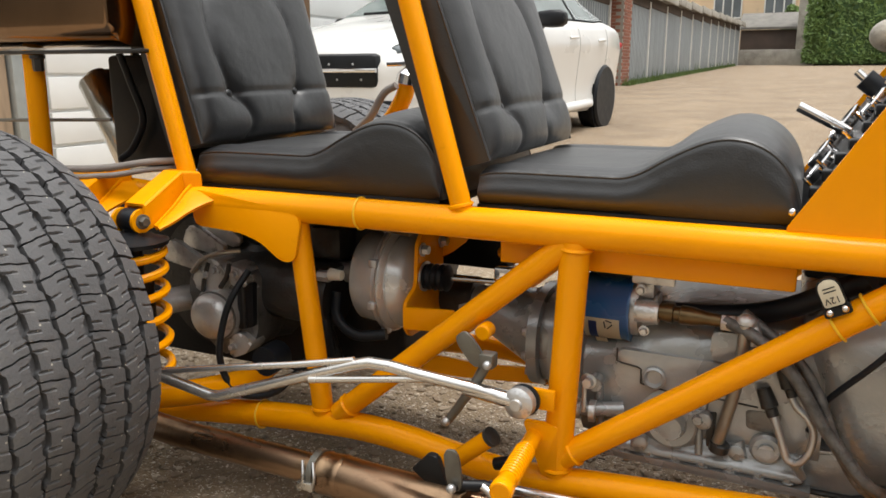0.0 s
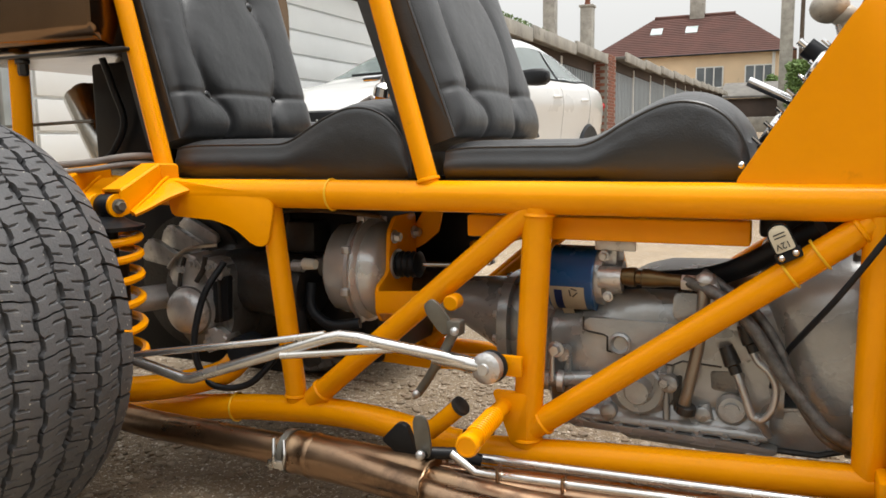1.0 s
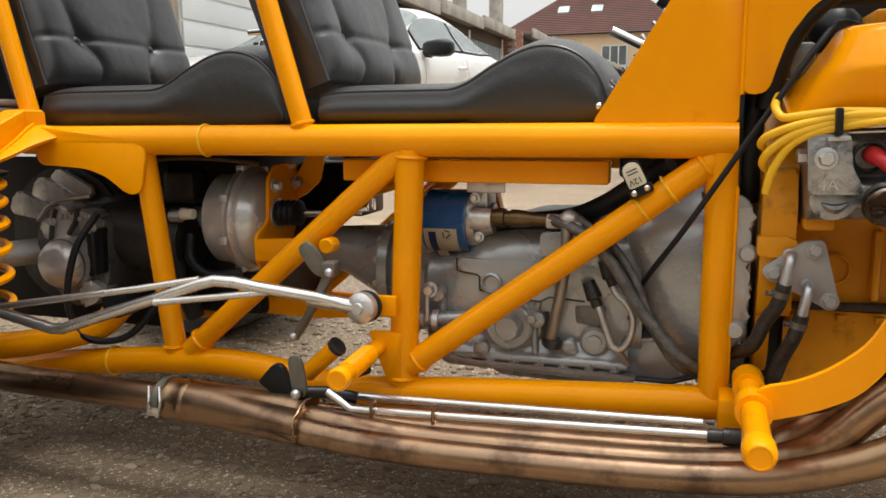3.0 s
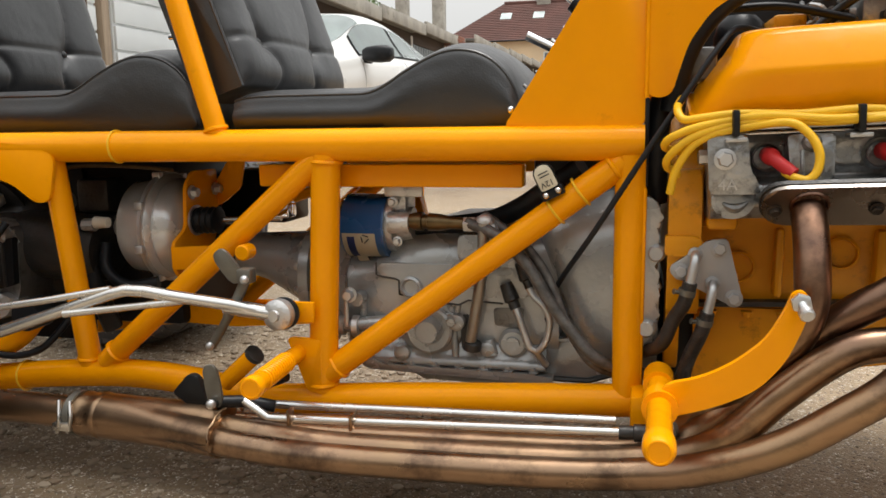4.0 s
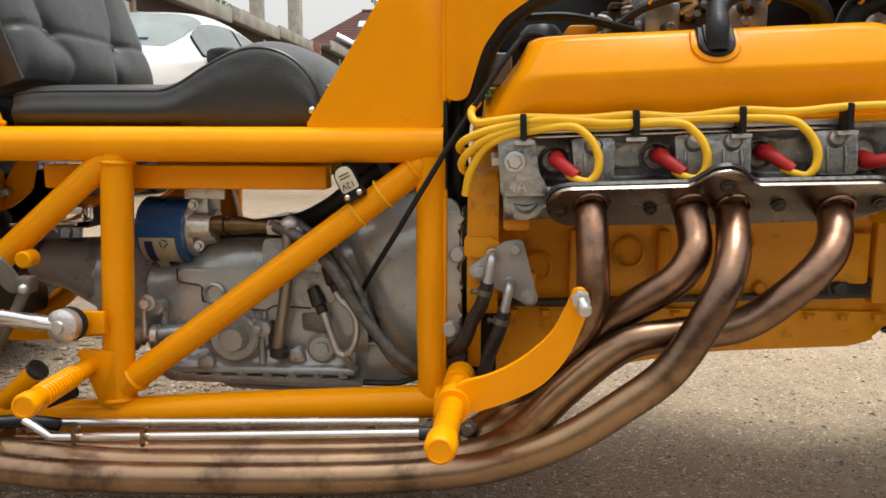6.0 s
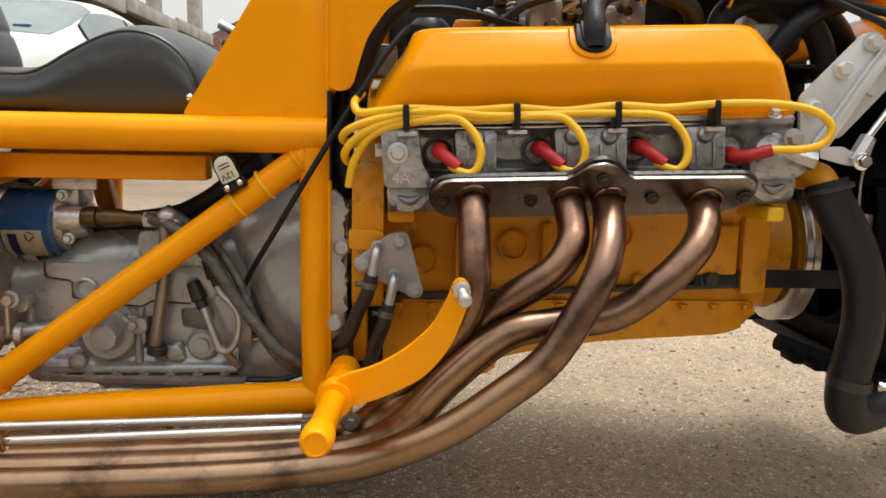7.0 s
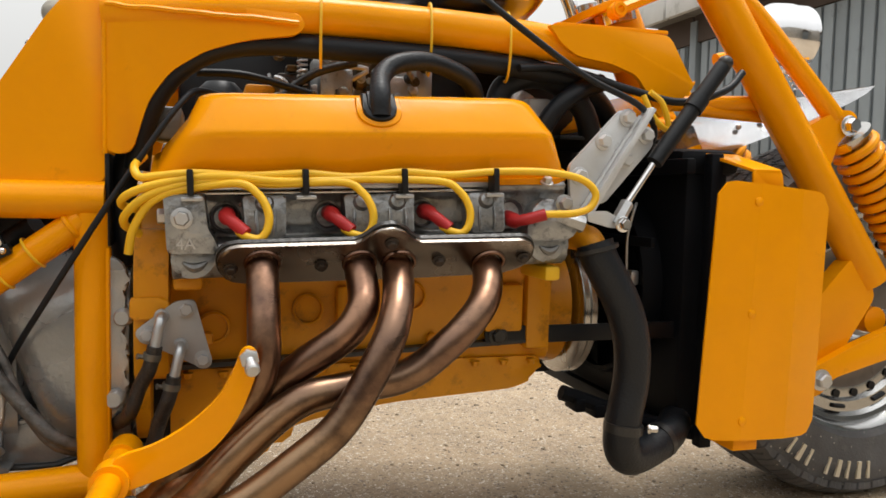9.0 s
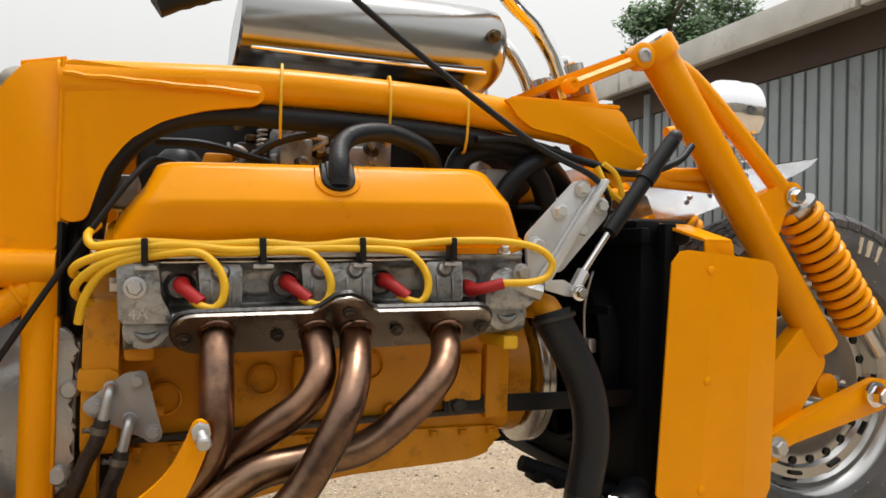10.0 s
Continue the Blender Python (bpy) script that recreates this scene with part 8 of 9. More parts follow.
def car_section(d):
    """Half outline of the car at d metres behind its nose, from the sill up to the middle of the roof."""
    st = ((0.00, 0.60, 0.62, 0.60, 0.36), (0.06, 0.70, 0.72, 0.72, 0.50), (0.25, 0.79, 0.82, 0.81, 0.64), (0.60, 0.86, 0.90, 0.865, 0.72), (1.15, 0.93, 0.98, 0.885, 0.75), (1.35, 0.945, 1.06, 0.888, 0.73), (1.75, 0.965, 1.25, 0.888, 0.67), (2.15, 0.98, 1.385, 0.888, 0.60),
          (2.60, 0.995, 1.425, 0.888, 0.575), (3.10, 1.01, 1.395, 0.888, 0.56), (3.60, 1.025, 1.28, 0.888, 0.56), (4.00, 1.02, 1.14, 0.865, 0.58), (4.28, 0.99, 1.04, 0.82, 0.58), (4.48, 0.91, 0.94, 0.75, 0.55), (4.60, 0.76, 0.78, 0.66, 0.48), (4.63, 0.62, 0.64, 0.58, 0.42))
    k = max(i for i in range(len(st)) if st[i][0] <= d + 1e-9)
    k = min(k, len(st) - 2)
    p = [st[min(max(k + q, 0), len(st) - 1)] for q in (-1, 0, 1, 2)]
    t = (d - p[1][0]) / (p[2][0] - p[1][0])
    belt, roof, w, rw = [0.5 * (2 * p[1][c] + (p[2][c] - p[0][c]) * t + (2 * p[0][c] - 5 * p[1][c] + 4 * p[2][c] - p[3][c]) * t * t + (3 * p[1][c] - p[0][c] - 3 * p[2][c] + p[3][c]) * t ** 3)
                         if 0 < k < len(st) - 2 else p[1][c] + (p[2][c] - p[1][c]) * t for c in (1, 2, 3, 4)]
    low = 0.20 if 0.25 < d < 4.4 else 0.26
    g = roof - belt
    half = [(w * 0.90, low), (w * 0.965, low + 0.07), (w * 0.955, low + 0.22), (w * 0.985, belt - 0.30), (w, belt - 0.17), (w * 0.985, belt - 0.06), (w * 0.955, belt), (rw + (w * 0.955 - rw) * 0.55, belt + g * 0.42), (rw + (w * 0.955 - rw) * 0.22, belt + g * 0.76),
            (rw * 0.97, belt + g * 0.93), (rw * 0.78, roof + 0.004), (rw * 0.4, roof + 0.022), (0.0, roof + 0.028)]
    fine = spline([(a, 0, b) for a, b in half], 3)
    return [(q.x, q.z) for q in fine]


def build_car():
    g = ground_z(CAR_X, CAR_Y)
    car = thing("parked_car", "white four-door coupe parked in front of the garages", "car", at=(0, 0, 0))
    Y0 = CAR_Y - 2.3
    bm = bmesh.new()
    rings = []
    ds = [0.0, 0.02, 0.06, 0.12, 0.2, 0.3] + [0.4 + 0.1 * q for q in range(40)] + [4.42, 4.5, 4.56, 4.61, 4.63]
    for d in ds:
        sec = car_section(d)
        full = sec + [(-a, b) for a, b in sec[-2::-1]]
        ring = []
        for a, b in full:
            ring.append(bm.verts.new((CAR_X + a, Y0 + d, g + b)))
        rings.append(ring)
    n = len(rings[0])
    for p, q in zip(rings, rings[1:]):
        for k in range(n - 1):
            bm.faces.new((p[k], p[k + 1], q[k + 1], q[k]))
        bm.faces.new((p[n - 1], p[0], q[0], q[n - 1]))
    bm.faces.new(rings[0])
    bm.faces.new(rings[-1][::-1])
    part("body", bm, "carpaint", car, "glossy white car body", 40)

    def skin(name, d0, d1, lo, hi, off, mat, label, s, nd=16, nt=8):
        """A pane that follows the body between d0 and d1, from height share lo to hi of the glasshouse."""
        bm = bmesh.new()
        grid = []
        for i in range(nd + 1):
            d = d0 + (d1 - d0) * i / nd
            sec = car_section(d)
            a0, a1 = lo(d), hi(d)
            row = []
            for k in range(nt + 1):
                f = a0 + (a1 - a0) * k / nt
                idx = min(max(f, 0), len(sec) - 1.001)
                q = int(idx)
                x = sec[q][0] + (sec[q + 1][0] - sec[q][0]) * (idx - q)
                z = sec[q][1] + (sec[q + 1][1] - sec[q][1]) * (idx - q)
                row.append(bm.verts.new((CAR_X + s * (x + off), Y0 + d, g + z + off * 0.5)))
            grid.append(row)
        for p, q in zip(grid, grid[1:]):
            for k in range(nt):
                bm.faces.new((p[k], p[k + 1], q[k + 1], q[k]))
        bmesh.ops.solidify(bm, geom=bm.faces[:], thickness=-0.006)
        return part(name, bm, mat, car, label, 60)

    for s in (1, -1):
        def top(d):
            return 24.2 - 2.0 * max(0, (1.98 - d) / 0.4) ** 2 - 4.0 * max(0, (d - 3.15) / 0.60) ** 1.7

        skin("window_trim", 1.69, 3.82, lambda d: 18.65 + 1.0 * max(0, (d - 3.3) / 0.5), lambda d: top(d) + 0.12, 0.004, "black", "black window surround", s)
        skin("side_window", 1.72, 2.72, lambda d: 18.9, top, 0.009, "glass", "side window with a pale sky reflection in its colour", s)
        skin("side_window", 2.79, 3.78, lambda d: 18.9 + 1.0 * max(0, (d - 3.3) / 0.5), top, 0.009, "glass", "side window with a pale sky reflection in its colour", s)
        for d in (0.90, 3.62):
            o = (CAR_X + s * 0.800, Y0 + d, g + 0.325)
            part("wheel_well", lathe([(0.0, 0.0), (0.0, 0.352), (0.052, 0.352), (0.052, 0.0)], o, (s, 0, 0), 32), "black", car)
            w = part("wheel", lathe([(-0.10, 0.0), (-0.10, 0.20), (0.0, 0.235), (0.075, 0.235), (0.07, 0.222), (0.056, 0.205), (0.056, 0.05), (0.056, 0)], o, (s, 0, 0), 28), "black", car, "dark multi-spoke alloy wheel")
            part("tyre", lathe([(-0.12, 0.23), (-0.12, 0.30), (-0.09, 0.325), (0.07, 0.325), (0.092, 0.305), (0.088, 0.232)], o, (s, 0, 0), 32), "rubber", w)
            part("rim_edge", lathe([(0.066, 0.222), (0.080, 0.226), (0.082, 0.236), (0.070, 0.238)], o, (s, 0, 0), 32, closed=True), "plate", w)
            for k in range(10):
                a = 2 * math.pi * (k + 0.18 * (-1) ** k) / 10
                part("spoke", tube([(CAR_X + s * 0.862, Y0 + d + 0.035 * math.cos(a), g + 0.325 + 0.035 * math.sin(a)), (CAR_X + s * 0.872, Y0 + d + 0.225 * math.cos(a), g + 0.325 + 0.225 * math.sin(a))], 0.014, 6, 0), "plate", w)
        mx = CAR_X + s * 1.0
        mir = part("door_mirror", loft_mirror(mx, Y0 + 1.74, g + 0.995, s), "black", car, "black door mirror with a white underside")
        part("mirror_arm", tube([(CAR_X + s * 0.84, Y0 + 1.76, g + 0.955), (CAR_X + s * 0.93, Y0 + 1.75, g + 0.945)], 0.025, 8, 0), "black", mir)
        for d in (2.60, 3.40):
            part("door_handle", tube([(CAR_X + s * 0.886, Y0 + d - 0.10, g + 0.875), (CAR_X + s * 0.905, Y0 + d - 0.05, g + 0.880), (CAR_X + s * 0.905, Y0 + d + 0.06, g + 0.885), (CAR_X + s * 0.888, Y0 + d + 0.10, g + 0.887)], 0.013, 8, 3), "carpaint", car)
        for d in (1.70, 2.755, 3.58):
            pts = []
            for q in range(3, 19):
                sec = car_section(d)
                pts.append((CAR_X + s * (sec[q][0] + 0.0005), Y0 + d + 0.03 * math.sin(q * 0.2), g + sec[q][1]))
            part("door_seam", tube(pts, 0.0022, 6, 0), "plate", car)
        part("sill", tube([(CAR_X + s * 0.845, Y0 + 1.32, g + 0.245), (CAR_X + s * 0.865, Y0 + 2.3, g + 0.25), (CAR_X + s * 0.85, Y0 + 3.2, g + 0.275)], 0.045, 10, 4), "carpaint", car)
        part("head_light", ball((CAR_X + s * 0.60, Y0 + 0.20, g + 0.70), 0.15, scale=(1.2, 1.0, 0.5)), "window", car, "clear head light")
        part("tail_light", ball((CAR_X + s * 0.66, Y0 + 4.47, g + 0.86), 0.11, scale=(1.2, 0.5, 0.6)), "red", car, "red tail light")
        skin("windscreen", 1.30, 2.10, lambda d: 24.5 + 3.4 * max(0, (1.62 - d) / 0.4), lambda d: 36.0, 0.008, "glass", "sloping pale windscreen", s)
        skin("rear_screen", 3.45, 4.12, lambda d: 27.5, lambda d: 36.0, 0.008, "glass", "sloping rear screen", s)
        part("scuttle", tube([(CAR_X, Y0 + 1.16, g + 1.005), (CAR_X + s * 0.4, Y0 + 1.20, g + 0.995), (CAR_X + s * 0.66, Y0 + 1.32, g + 0.985)], 0.016, 8, 4), "black", car)
    part("wiper", tube([(CAR_X - 0.5, Y0 + 1.28, g + 1.055), (CAR_X + 0.1, Y0 + 1.27, g + 1.065), (CAR_X + 0.35, Y0 + 1.27, g + 1.06)], 0.011, 6, 3), "black", car)
    part("windscreen_sticker", box((CAR_X + 0.40, Y0 + 1.40, g + 1.092), (CAR_X + 0.52, Y0 + 1.47, g + 1.112), 0.002), "blue", car)
    grille = part("grille", box((CAR_X - 0.48, Y0 - 0.03, g + 0.47), (CAR_X + 0.48, Y0 + 0.10, g + 0.70), 0.05), "black", car, "black mesh front grille with a bright bar")
    for q in range(14):
        part("grille_pin", ball((CAR_X - 0.42 + 0.065 * q, Y0 - 0.033, g + 0.53 + 0.05 * (q % 3)), 0.008), "plate", grille)
    part("grille_bar", box((CAR_X - 0.48, Y0 - 0.05, g + 0.575), (CAR_X + 0.48, Y0 - 0.02, g + 0.605), 0.008), "chrome", grille)
    part("lower_intake", box((CAR_X - 0.66, Y0 - 0.02, g + 0.26), (CAR_X + 0.66, Y0 + 0.1, g + 0.40), 0.03), "black", car)
    pivot = Matrix.Translation((CAR_X, Y0 + 1.7, 0))
    car.matrix_world = pivot @ Matrix.Rotation(radians(-4), 4, "Z") @ pivot.inverted()


def loft_mirror(x, y, z, s):
    """A rounded door-mirror shell, deeper at its outer end."""
    bm = bmesh.new()
    rings = []
    for q, (dx, hh, dd) in enumerate(((-0.13, 0.045, 0.05), (-0.09, 0.062, 0.075), (0.0, 0.070, 0.085), (0.08, 0.066, 0.080), (0.115, 0.045, 0.055), (0.125, 0.015, 0.02))):
        rings.append([bm.verts.new((x + s * dx, y + dd * math.copysign(abs(math.cos(a)) ** 0.6, math.cos(a)), z + hh * math.copysign(abs(math.sin(a)) ** 0.6, math.sin(a)))) for a in (2 * math.pi * k / 20 for k in range(20))])
    for p, q in zip(rings, rings[1:]):
        for k in range(20):
            bm.faces.new((p[k], p[(k + 1) % 20], q[(k + 1) % 20], q[k]))
    bm.faces.new(rings[0])
    bm.faces.new(rings[-1])
    return bm


build_car()

# ---- garages along the far side of the yard, one behind the other ----
ROW_X = -4.05


def garage(y0, y1, door, face_x, sign, height=2.12, label="", slatted=False, base=None, post="frame_white"):
    """One lock-up: a body, a fascia, posts and its door. sign: the way its door looks."""
    g = min(ground_z(face_x, y0), ground_z(face_x, y1)) - 0.03
    g = g if base is None else base
    gar = thing("lock_up_garage", label, "garage", "row of lock-up garages")
    t = 0.10

    def slabx(a, b, ya, yb, za, zb, bv=0.008):
        lo, hi = (face_x - sign * b, ya, za), (face_x - sign * a, yb, zb)
        return box([min(p, q) for p, q in zip(lo, hi)], [max(p, q) for p, q in zip(lo, hi)], bv)

    part("side_wall", slabx(0.05, 5.0, y0, y0 + t, g, g + height), "concrete", gar)
    part("side_wall", slabx(0.05, 5.0, y1 - t, y1, g, g + height), "concrete", gar)
    part("back_wall", slabx(4.9, 5.0, y0, y1, g, g + height), "concrete", gar)
    part("roof", slabx(-0.28, 5.15, y0 - 0.01, y1 + 0.01, g + height, g + height + 0.07), "felt", gar, "flat mossy felt roof")
    part("fascia", slabx(-0.32, -0.26, y0, y1, g + height - 0.06, g + height + 0.16), "concrete" if sign > 0 else "fascia", gar, "weathered concrete fascia")
    part("soffit_beam", slabx(0.0, 0.09, y0, y1, g + height - 0.26, g + height - 0.002), "rust", gar)
    d = part("garage_door", slabx(0.03, 0.055, y0 + t, y1 - t, g, g + height - 0.24, 0.002), door, gar, "white ribbed garage door" if slatted else "grey ribbed steel garage door")
    if slatted:
        n = 9
        h = (height - 0.26) / n
        for i in range(n):
            part("door_slat", slabx(0.0, 0.03, y0 + t + 0.01, y1 - t - 0.01, g + 0.02 + i * h, g + 0.02 + (i + 1) * h - 0.022, 0.008), door, d)
    else:
        n = 13 if sign > 0 else max(4, round((y1 - y0) / 0.135))
        w = (y1 - y0 - 2 * t) / n
        for i in range(n):
            part("door_rib", slabx(0.004, 0.03, y0 + t + (i + 0.12) * w, y0 + t + (i + 0.88) * w, g + 0.03, g + height - 0.27, 0.008), door, d)
    part("door_post", slabx(-0.02, 0.06, y1 - t * 0.6, y1 + t * 0.4, g, g + height - 0.06), post if not slatted else "timber", gar)
    return gar


garage(0.05, 2.19, "white_door", ROW_X, 1, 2.25, "lock-up garage with a white ribbed door and timber posts", True)
garage(2.41, 5.05, "white_door", ROW_X, 1, 2.25, "lock-up garage with a white ribbed door and timber posts", True)
garage(5.08, 8.9, "white_door", ROW_X, 1, 2.30, "wide lock-up garage with a white ribbed door", True)
tagged(part("steel_post", box((ROW_X - 0.02, 2.24, 0), (ROW_X + 0.06, 2.38, 2.1), 0.01), "galv"), "galvanised steel door post beside the white door", "post")
y = 8.95
while y < 17.4:
    garage(y, y + 2.8, "grey_door", ROW_X, 1, 2.15, "grey lock-up garage with a mossy concrete fascia")
    y += 2.85
PIL = y


def brick_pier(x0, x1, y0, y1, h):
    g = ground_z(x0, y0)
    w = tagged(part("brick_pier", box((x0, y0, g - 0.1), (x1, y1, g + h), 0.0), "mortar"), "red brick pier between two garages", "wall")
    w["kind"] = "structure"
    rnd = random.Random(5)
    row, z = 0, g
    mesh = {}
    for key, sz in (("a", (0.012, 0.215, 0.065)), ("b", (0.215, 0.012, 0.065))):
        bm = box((0, 0, 0), sz, 0.004, seg=1)
        mesh[key] = finish(bm, "brick", "brick")
    while z < g + h - 0.06:
        off = 0.1125 * (row % 2)
        yy = y0 + off
        while yy + 0.215 <= y1 + 0.001:
            b = new("brick", mesh["a"])
            b.parent, b.location = w, (x1 - 0.002, yy, z + 0.005)
            yy += 0.225
        xx = x0 + off
        while xx + 0.215 <= x1 + 0.001:
            b = new("brick", mesh["b"])
            b.parent, b.location = w, (xx, y0 - 0.010, z + 0.005)
            xx += 0.225
        z += 0.075
        row += 1


y = PIL + 0.95
i = 0
while y < 45:
    garage(y, y + 2.55, "pale_door", ROW_X + 0.25 + i * 0.02, 1, 2.2, "grey lock-up garage with pale door posts")
    y += 2.6
    i += 1

# garages across the yard, beyond the front wheel
for hi, lo in ((6.15, 5.55), (5.51, 2.80), (2.76, 0.05), (0.01, -2.70), (-2.74, -5.45)):
    garage(lo, hi, "grey_door", 4.90, -1, 2.24, "grey ribbed lock-up garage with a pale fascia", base=0.02, post="grey_door")


# unseen plain blocks added behind and beside the camera to cut low sky light
for lo, hi, mt, lb in (((-9.1, -8.0, -0.1), (9.8, -5.05, 3.0), "concrete", "unseen plain concrete block added to darken the light from behind the camera"), ((9.9, -9, -0.1), (12, -5, 4.0), "concrete", "unseen plain concrete block added to cut the side light"),
                       ((-12, -6.5, -0.1), (-9.2, 0.0, 4.5), "concrete", "unseen plain concrete block added to cut the side light")):
    tagged(part("yard_building", box(lo, hi, 0.02), mt), lb, "building", kind="structure")


# ---- the house beyond the yard ----
def build_house(x0, x1, y0, base, label, eave=5.15, ridge=3.1, wins=True):
    h = thing("house", label, "house")
    depth = 8.0
    wall = part("wall", box((x0, y0, base - 0.5), (x1, y0 + depth, base + eave), 0.0), "render", h, "cream rendered wall")
    bm = bmesh.new()
    o = 0.45
    z0, z1 = base + eave - 0.05, base + eave + ridge
    inset = 3.6
    e = [bm.verts.new(p) for p in ((x0 - o, y0 - o, z0), (x1 + o, y0 - o, z0), (x1 + o, y0 + depth + o, z0), (x0 - o, y0 + depth + o, z0))]
    r = [bm.verts.new((x0 + inset, y0 + depth / 2, z1)), bm.verts.new((x1 - inset, y0 + depth / 2, z1))]
    for f in ((e[0], e[1], r[1], r[0]), (e[1], e[2], r[1]), (e[2], e[3], r[0], r[1]), (e[3], e[0], r[0]), (e[3], e[2], e[1], e[0])):
        bm.faces.new(f)
    roof = part("roof", bm, "rooftile", h, "hipped red tiled roof")
    for k in range(1, 22):
        t = k / 22
        a, b = x0 - o + (inset + o) * t, x1 + o - (inset + o) * t
        part("tile_course", box((a, y0 - o + (depth / 2 + o) * t - 0.03, z0 + (z1 - z0) * t - 0.01), (b, y0 - o + (depth / 2 + o) * t + 0.08, z0 + (z1 - z0) * t + 0.035), 0), "rooftile", roof)
    part("gutter", tube([(x0 - o, y0 - o, z0 - 0.02), (x1 + o, y0 - o, z0 - 0.02)], 0.06, 8, 0), "black", h)
    part("ridge_tiles", tube([(x0 + inset, y0 + depth / 2, z1 + 0.03), (x1 - inset, y0 + depth / 2, z1 + 0.03)], 0.12, 8, 0), "rooftile", roof)
    cx = (x0 + x1) / 2 + 0.2
    st = part("chimney", box((cx - 0.5, y0 + depth / 2 - 0.4, z1 - 0.8), (cx + 0.5, y0 + depth / 2 + 0.4, z1 + 1.3), 0.03), "concrete", roof, "tall rendered chimney stack")
    for dx in (-0.25, 0.25):
        part("drain_pipe", tube([(x1 - 0.9 + dx * 0.2, y0 - 0.08, base), (x1 - 0.9 + dx * 0.2, y0 - 0.08, z0)], 0.05, 8, 0), "frame_white", h)
    if wins:
        for wx, wz, ww, wh in ((x0 + 3.6, 2.9, 1.9, 1.25), (x0 + 7.9, 2.9, 1.7, 1.35), (x0 + 11.0, 2.9, 1.7, 1.35), (x0 + 3.6, 0.6, 1.9, 1.3), (x0 + 7.9, 0.6, 1.7, 1.3)):
            w = part("window", box((wx - ww / 2, y0 - 0.03, base + wz), (wx + ww / 2, y0 + 0.05, base + wz + wh), 0.0), "window", h, "white-framed casement window")
            for q in range(4):
                xx = wx - ww / 2 + ww * q / 3
                part("window_frame", box((xx - 0.045, y0 - 0.07, base + wz), (xx + 0.045, y0 - 0.028, base + wz + wh), 0.01), "frame_white", w)
            for zz in (0, wh):
                part("window_frame", box((wx - ww / 2, y0 - 0.066, base + wz + zz - 0.04), (wx + ww / 2, y0 - 0.029, base + wz + zz + 0.04), 0.01), "frame_white", w)
            part("window_sill", box((wx - ww / 2 - 0.1, y0 - 0.16, base + wz - 0.14), (wx + ww / 2 + 0.1, y0, base + wz - 0.05), 0.01), "concrete", w)
        for wx in (x0 + 4.0, x0 + 6.4):
            t = 0.62
            yy, zz = y0 - o + (depth / 2 + o) * t, z0 + (z1 - z0) * t
            sl = (z1 - z0) / (depth / 2 + o)
            part("roof_window", slab([(wx - 0.4, -0.45), (wx + 0.4, -0.45), (wx + 0.4, 0.45), (wx - 0.4, 0.45)], 0.08, lambda u, v, d: Vector((u, yy + v * 0.8, zz + v * 0.8 * sl + d)), 0), "glass", roof, "pale roof window")
    return h


HB = ground_z(0, 55)
build_house(-13.0, -0.25, 55.0, HB, "cream rendered house with a hipped red tile roof")
build_house(3.0, 15.0, 62.0, HB, "cream rendered house with a hipped red tile roof", wins=False)


def chimney_stack(x, y, w, top, label):
    st = thing("chimney_stack", label, "chimney")
    part("shaft", box((x - w / 2, y - w / 2, ground_z(x, y)), (x + w / 2, y + w / 2, top), 0.03), "concrete", st)
    part("cap", box((x - w * 0.6, y - w * 0.6, top), (x + w * 0.6, y + w * 0.6, top + 0.12), 0.03), "concrete", st)
    part("chimney_pot", lathe([(0, 0.15), (0.4, 0.12), (0.45, 0.15), (0.45, 0)], (x, y, top + 0.1), (0, 0, 1), 14), "brick", st)


def polar(az, d):
    return 0.30 + d * math.sin(radians(az)), -0.96 + d * math.cos(radians(az))


for az, d, w, el in ((-16.4, 42, 0.62, 11.5), (-13.8, 42, 0.62, 9.3), (-0.75, 50, 0.7, 10.5)):
    px, py = polar(az, d)
    chimney_stack(px, py, w, 0.57 + d * math.tan(radians(el)), "tall rendered chimney stack beyond the garages")
px, py = polar(0.15, 46)
tagged(part("telegraph_pole", tube([(px, py, 0.5), (px, py, 9.5)], lambda t: 0.13 - 0.03 * t, 10, 3), "bark"), "dark wooden telegraph pole behind the garages", "pole")
px, py = polar(23, 24)
tagged(part("lamp_column", tube([(px, py, 0.3), (px, py, 8.0)], 0.05, 10, 2), "galv"), "slim grey lamp column", "pole")
# end wall and dark sheds at the head of the yard
g = ground_z(0, 47)
tagged(part("yard_wall", box((-3.6, 47.0, g - 0.2), (20, 47.2, g + 0.85), 0.02), "concrete"), "low weathered wall across the end of the yard", "wall", kind="structure")
shed = thing("shed", "dark low shed with a shallow felt roof", "shed")
part("wall", box((-3.7, 49, g), (0.3, 52, g + 2.0), 0.02), "rust", shed)
part("roof", slab([(-3.9, 2.0), (0.5, 2.0), (0.5, 2.15), (-3.9, 2.15)], 3.6, lambda u, v, d: Vector((u, 48.7 + d, g + v + 0.28 * d)), 0.02), "felt", shed)


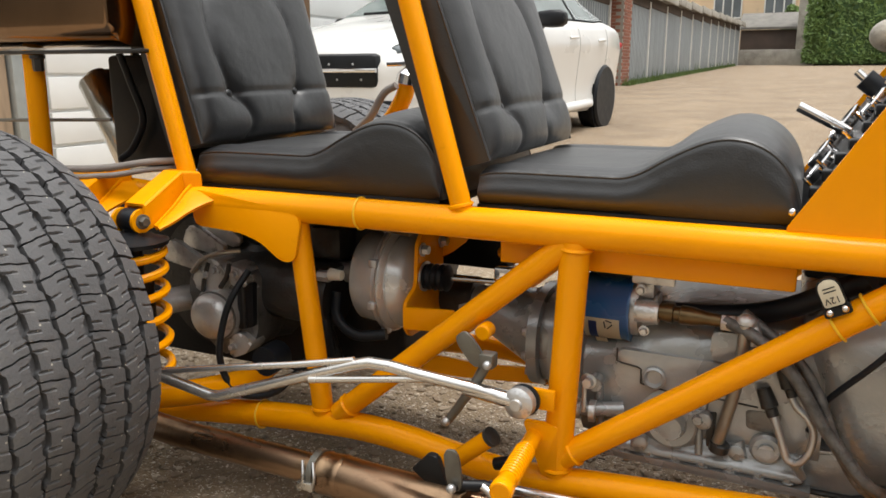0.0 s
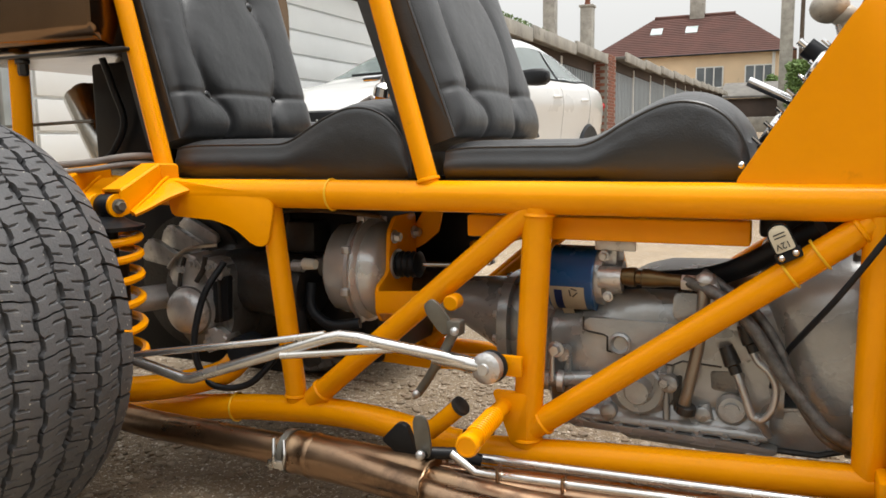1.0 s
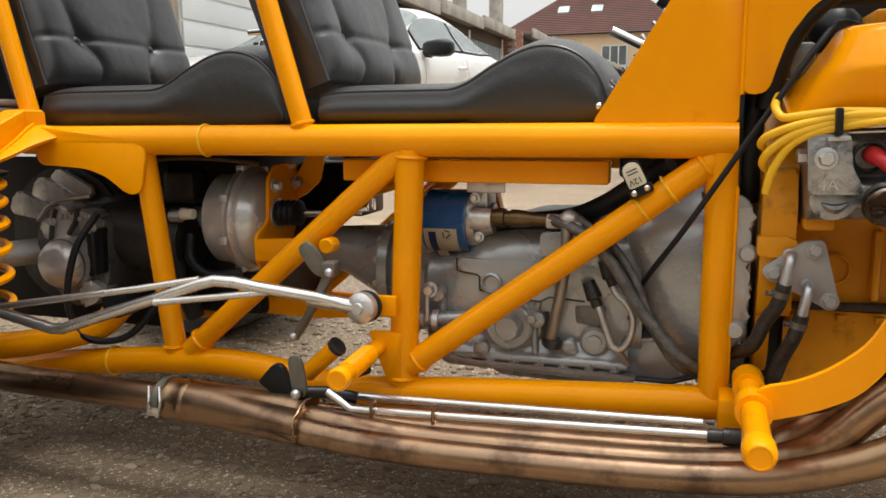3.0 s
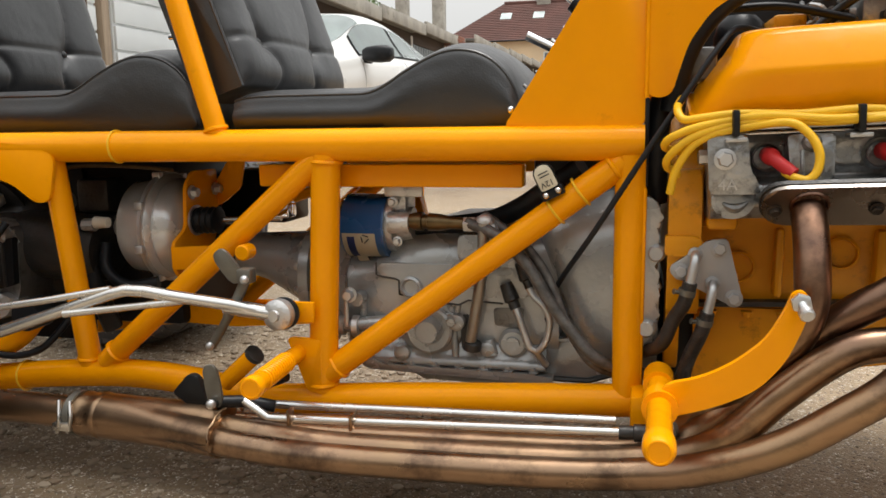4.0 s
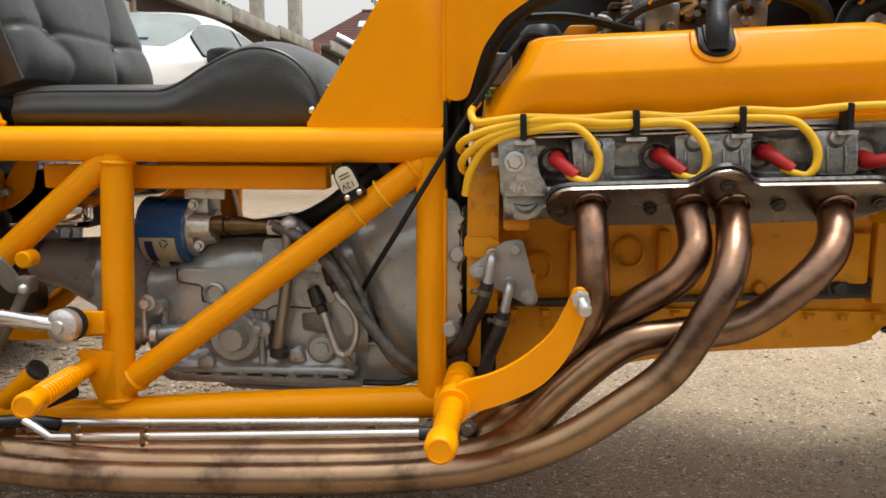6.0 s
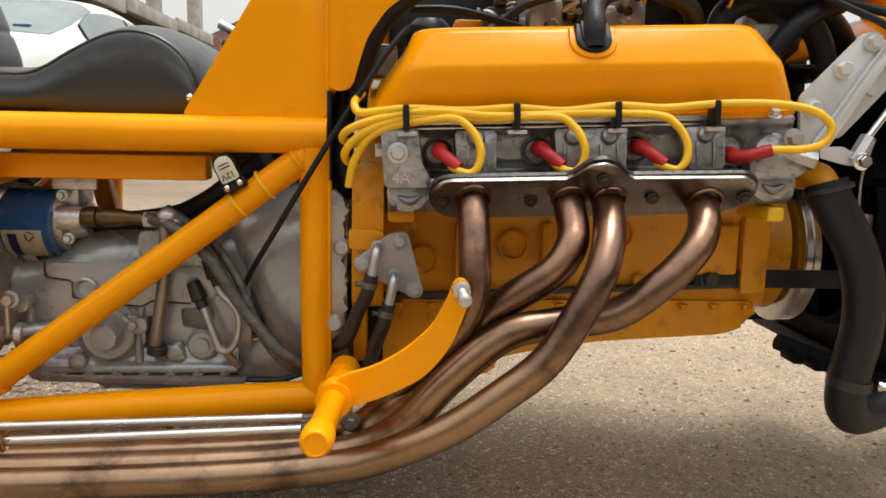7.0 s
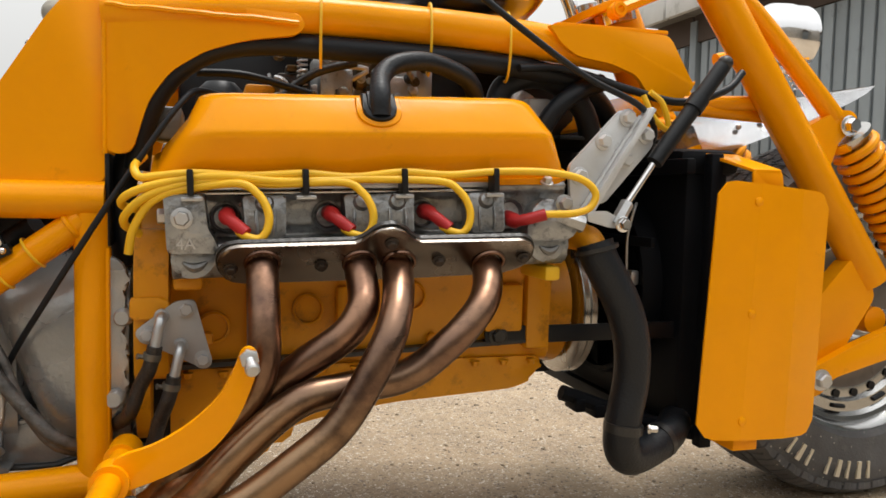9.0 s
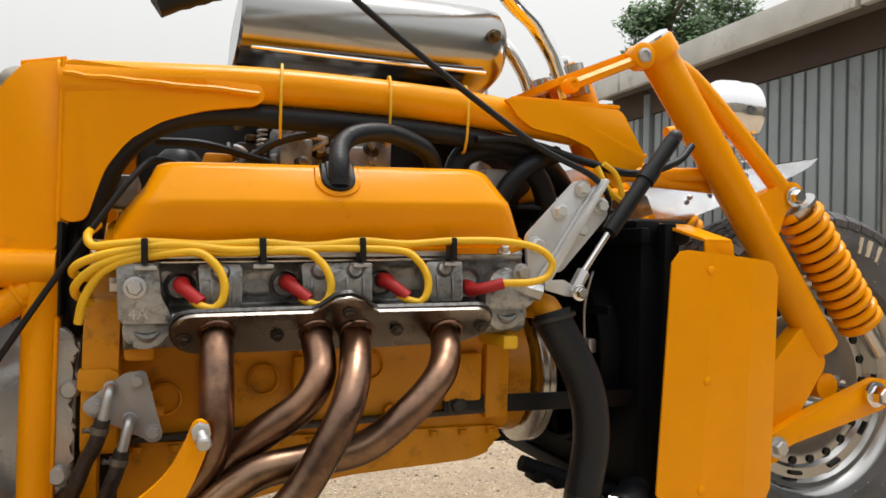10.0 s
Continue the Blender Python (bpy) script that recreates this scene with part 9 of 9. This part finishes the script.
def leaves(name, centre, size, count, leaf, mat, label, category, seed, shape="box", parent=None):
    rnd = random.Random(seed)
    vs, fs = [], []
    for i in range(count):
        while True:
            p = [rnd.uniform(-1, 1) for _ in range(3)]
            if shape == "box" or sum(q * q for q in p) < 1:
                break
        if shape == "box":
            p[rnd.choice((0, 1, 2))] = rnd.choice((-1, 1)) * rnd.uniform(0.8, 1.05)
            k = 1 + 0.06 * noise.noise(Vector(p) * 3)
        else:
            k = 0.72 + 0.45 * noise.noise(Vector(p) * 2.3 + Vector((seed, 0, 0)))
        c = Vector([centre[j] + size[j] * p[j] * k for j in range(3)])
        a = Vector([rnd.gauss(0, 1) for _ in range(3)]).normalized()
        b = a.orthogonal().normalized()
        l = leaf * rnd.uniform(0.6, 1.4)
        n = len(vs)
        vs += [tuple(c - a * l), tuple(c + b * l * 0.5), tuple(c + a * l), tuple(c - b * l * 0.5)]
        fs.append((n, n + 1, n + 2, n + 3))
    me = bpy.data.meshes.new(name)
    me.from_pydata(vs, [], fs)
    me.materials.append(M[mat])
    ob = new(name, me)
    if parent:
        ob.parent = parent
        return ob
    return tagged(ob, label, category)


hedge = leaves("hedge", (4.0, 45.6, g + 1.9), (4.0, 1.1, 1.75), 26000, 0.10, "leaf", "clipped dense green hedge at the end of the yard", "hedge", 1)
tagged(hedge, kind="stuff")
part("hedge_core", box((0.3, 44.8, g), (7.7, 46.4, g + 3.4), 0.2), "leaf_dark", hedge)


def tree(x, y, height, spread, seed, label, mat="leaf_dark"):
    t = thing("tree", label, "tree")
    z = ground_z(x, y)
    rnd = random.Random(seed)
    part("trunk", tube([(x, y, z), (x + 0.1, y, z + height * 0.4), (x - 0.05, y + 0.1, z + height * 0.9)], lambda s: 0.22 * (1 - s) + 0.03, 10, 5), "bark", t)
    for i in range(16):
        h = 0.25 + 0.72 * i / 15
        a = rnd.random() * 6.28
        r = spread * (1.0 - 0.55 * h) * rnd.uniform(0.7, 1.1)
        q = (x + r * math.cos(a), y + r * math.sin(a), z + height * h + 0.1)
        part("limb", tube([(x, y, z + height * h - 0.3), ((x + q[0]) / 2, (y + q[1]) / 2, z + height * h), q], lambda s: 0.06 * (1 - s) + 0.015, 6, 3), "bark", t)
    for i in range(22):
        h = 0.30 + 0.66 * i / 21
        a = rnd.random() * 6.28
        r = spread * (1.05 - 0.75 * h) * rnd.uniform(0.45, 0.95)
        leaves("crown", (x + r * math.cos(a), y + r * math.sin(a), z + height * h), (spread * 0.42, spread * 0.42, height * 0.10), 900, 0.07, mat, "", "", seed * 40 + i, "ball", t)


px, py = polar(36.0, 17.0)
tree(px, py, 6.0, 1.9, 3, "dark green conifer behind the garages")
px, py = polar(40.0, 19.0)
tree(px, py, 6.4, 1.9, 8, "dark green conifer behind the garages")
tree(-1.2, 53.5, 3.4, 0.9, 6, "thin bare-looking shrub by the house", "leaf")


def weeds(x, y0, y1, count, seed):
    rnd = random.Random(seed)
    vs, fs = [], []
    for i in range(count):
        y = rnd.uniform(y0, y1)
        xx = x + rnd.uniform(0, 0.22)
        h = rnd.uniform(0.05, 0.16) * (2.6 if rnd.random() < 0.04 else 1)
        a = rnd.random() * 6.28
        n = len(vs)
        z = ground_z(xx, y)
        dx, dy = 0.012 * math.cos(a), 0.012 * math.sin(a)
        lx, ly = rnd.gauss(0, 0.04), rnd.gauss(0, 0.04)
        vs += [(xx - dx, y - dy, z), (xx + dx, y + dy, z), (xx + lx, y + ly, z + h)]
        fs.append((n, n + 1, n + 2))
    me = bpy.data.meshes.new("weeds")
    me.from_pydata(vs, [], fs)
    me.materials.append(M["weed"])
    tagged(new("weeds", me), "green weeds along the foot of the garages", "weeds", kind="stuff")


weeds(ROW_X + 0.30, PIL, 45, 5200, 2)
leaves("roof_moss", (ROW_X - 0.2, 11.5, 2.55), (0.25, 2.2, 0.10), 2500, 0.035, "weed", "green moss and weeds on the garage roof", "moss", 7)["kind"] = "stuff"
brick_pier(ROW_X - 0.2, ROW_X + 0.30, PIL, PIL + 0.93, 2.25)


# no piece of the trike lies deeper than a part of a part
for ob in list(trike.children_recursive):
    while ob.parent.parent and ob.parent.parent.parent:
        ob.parent = ob.parent.parent
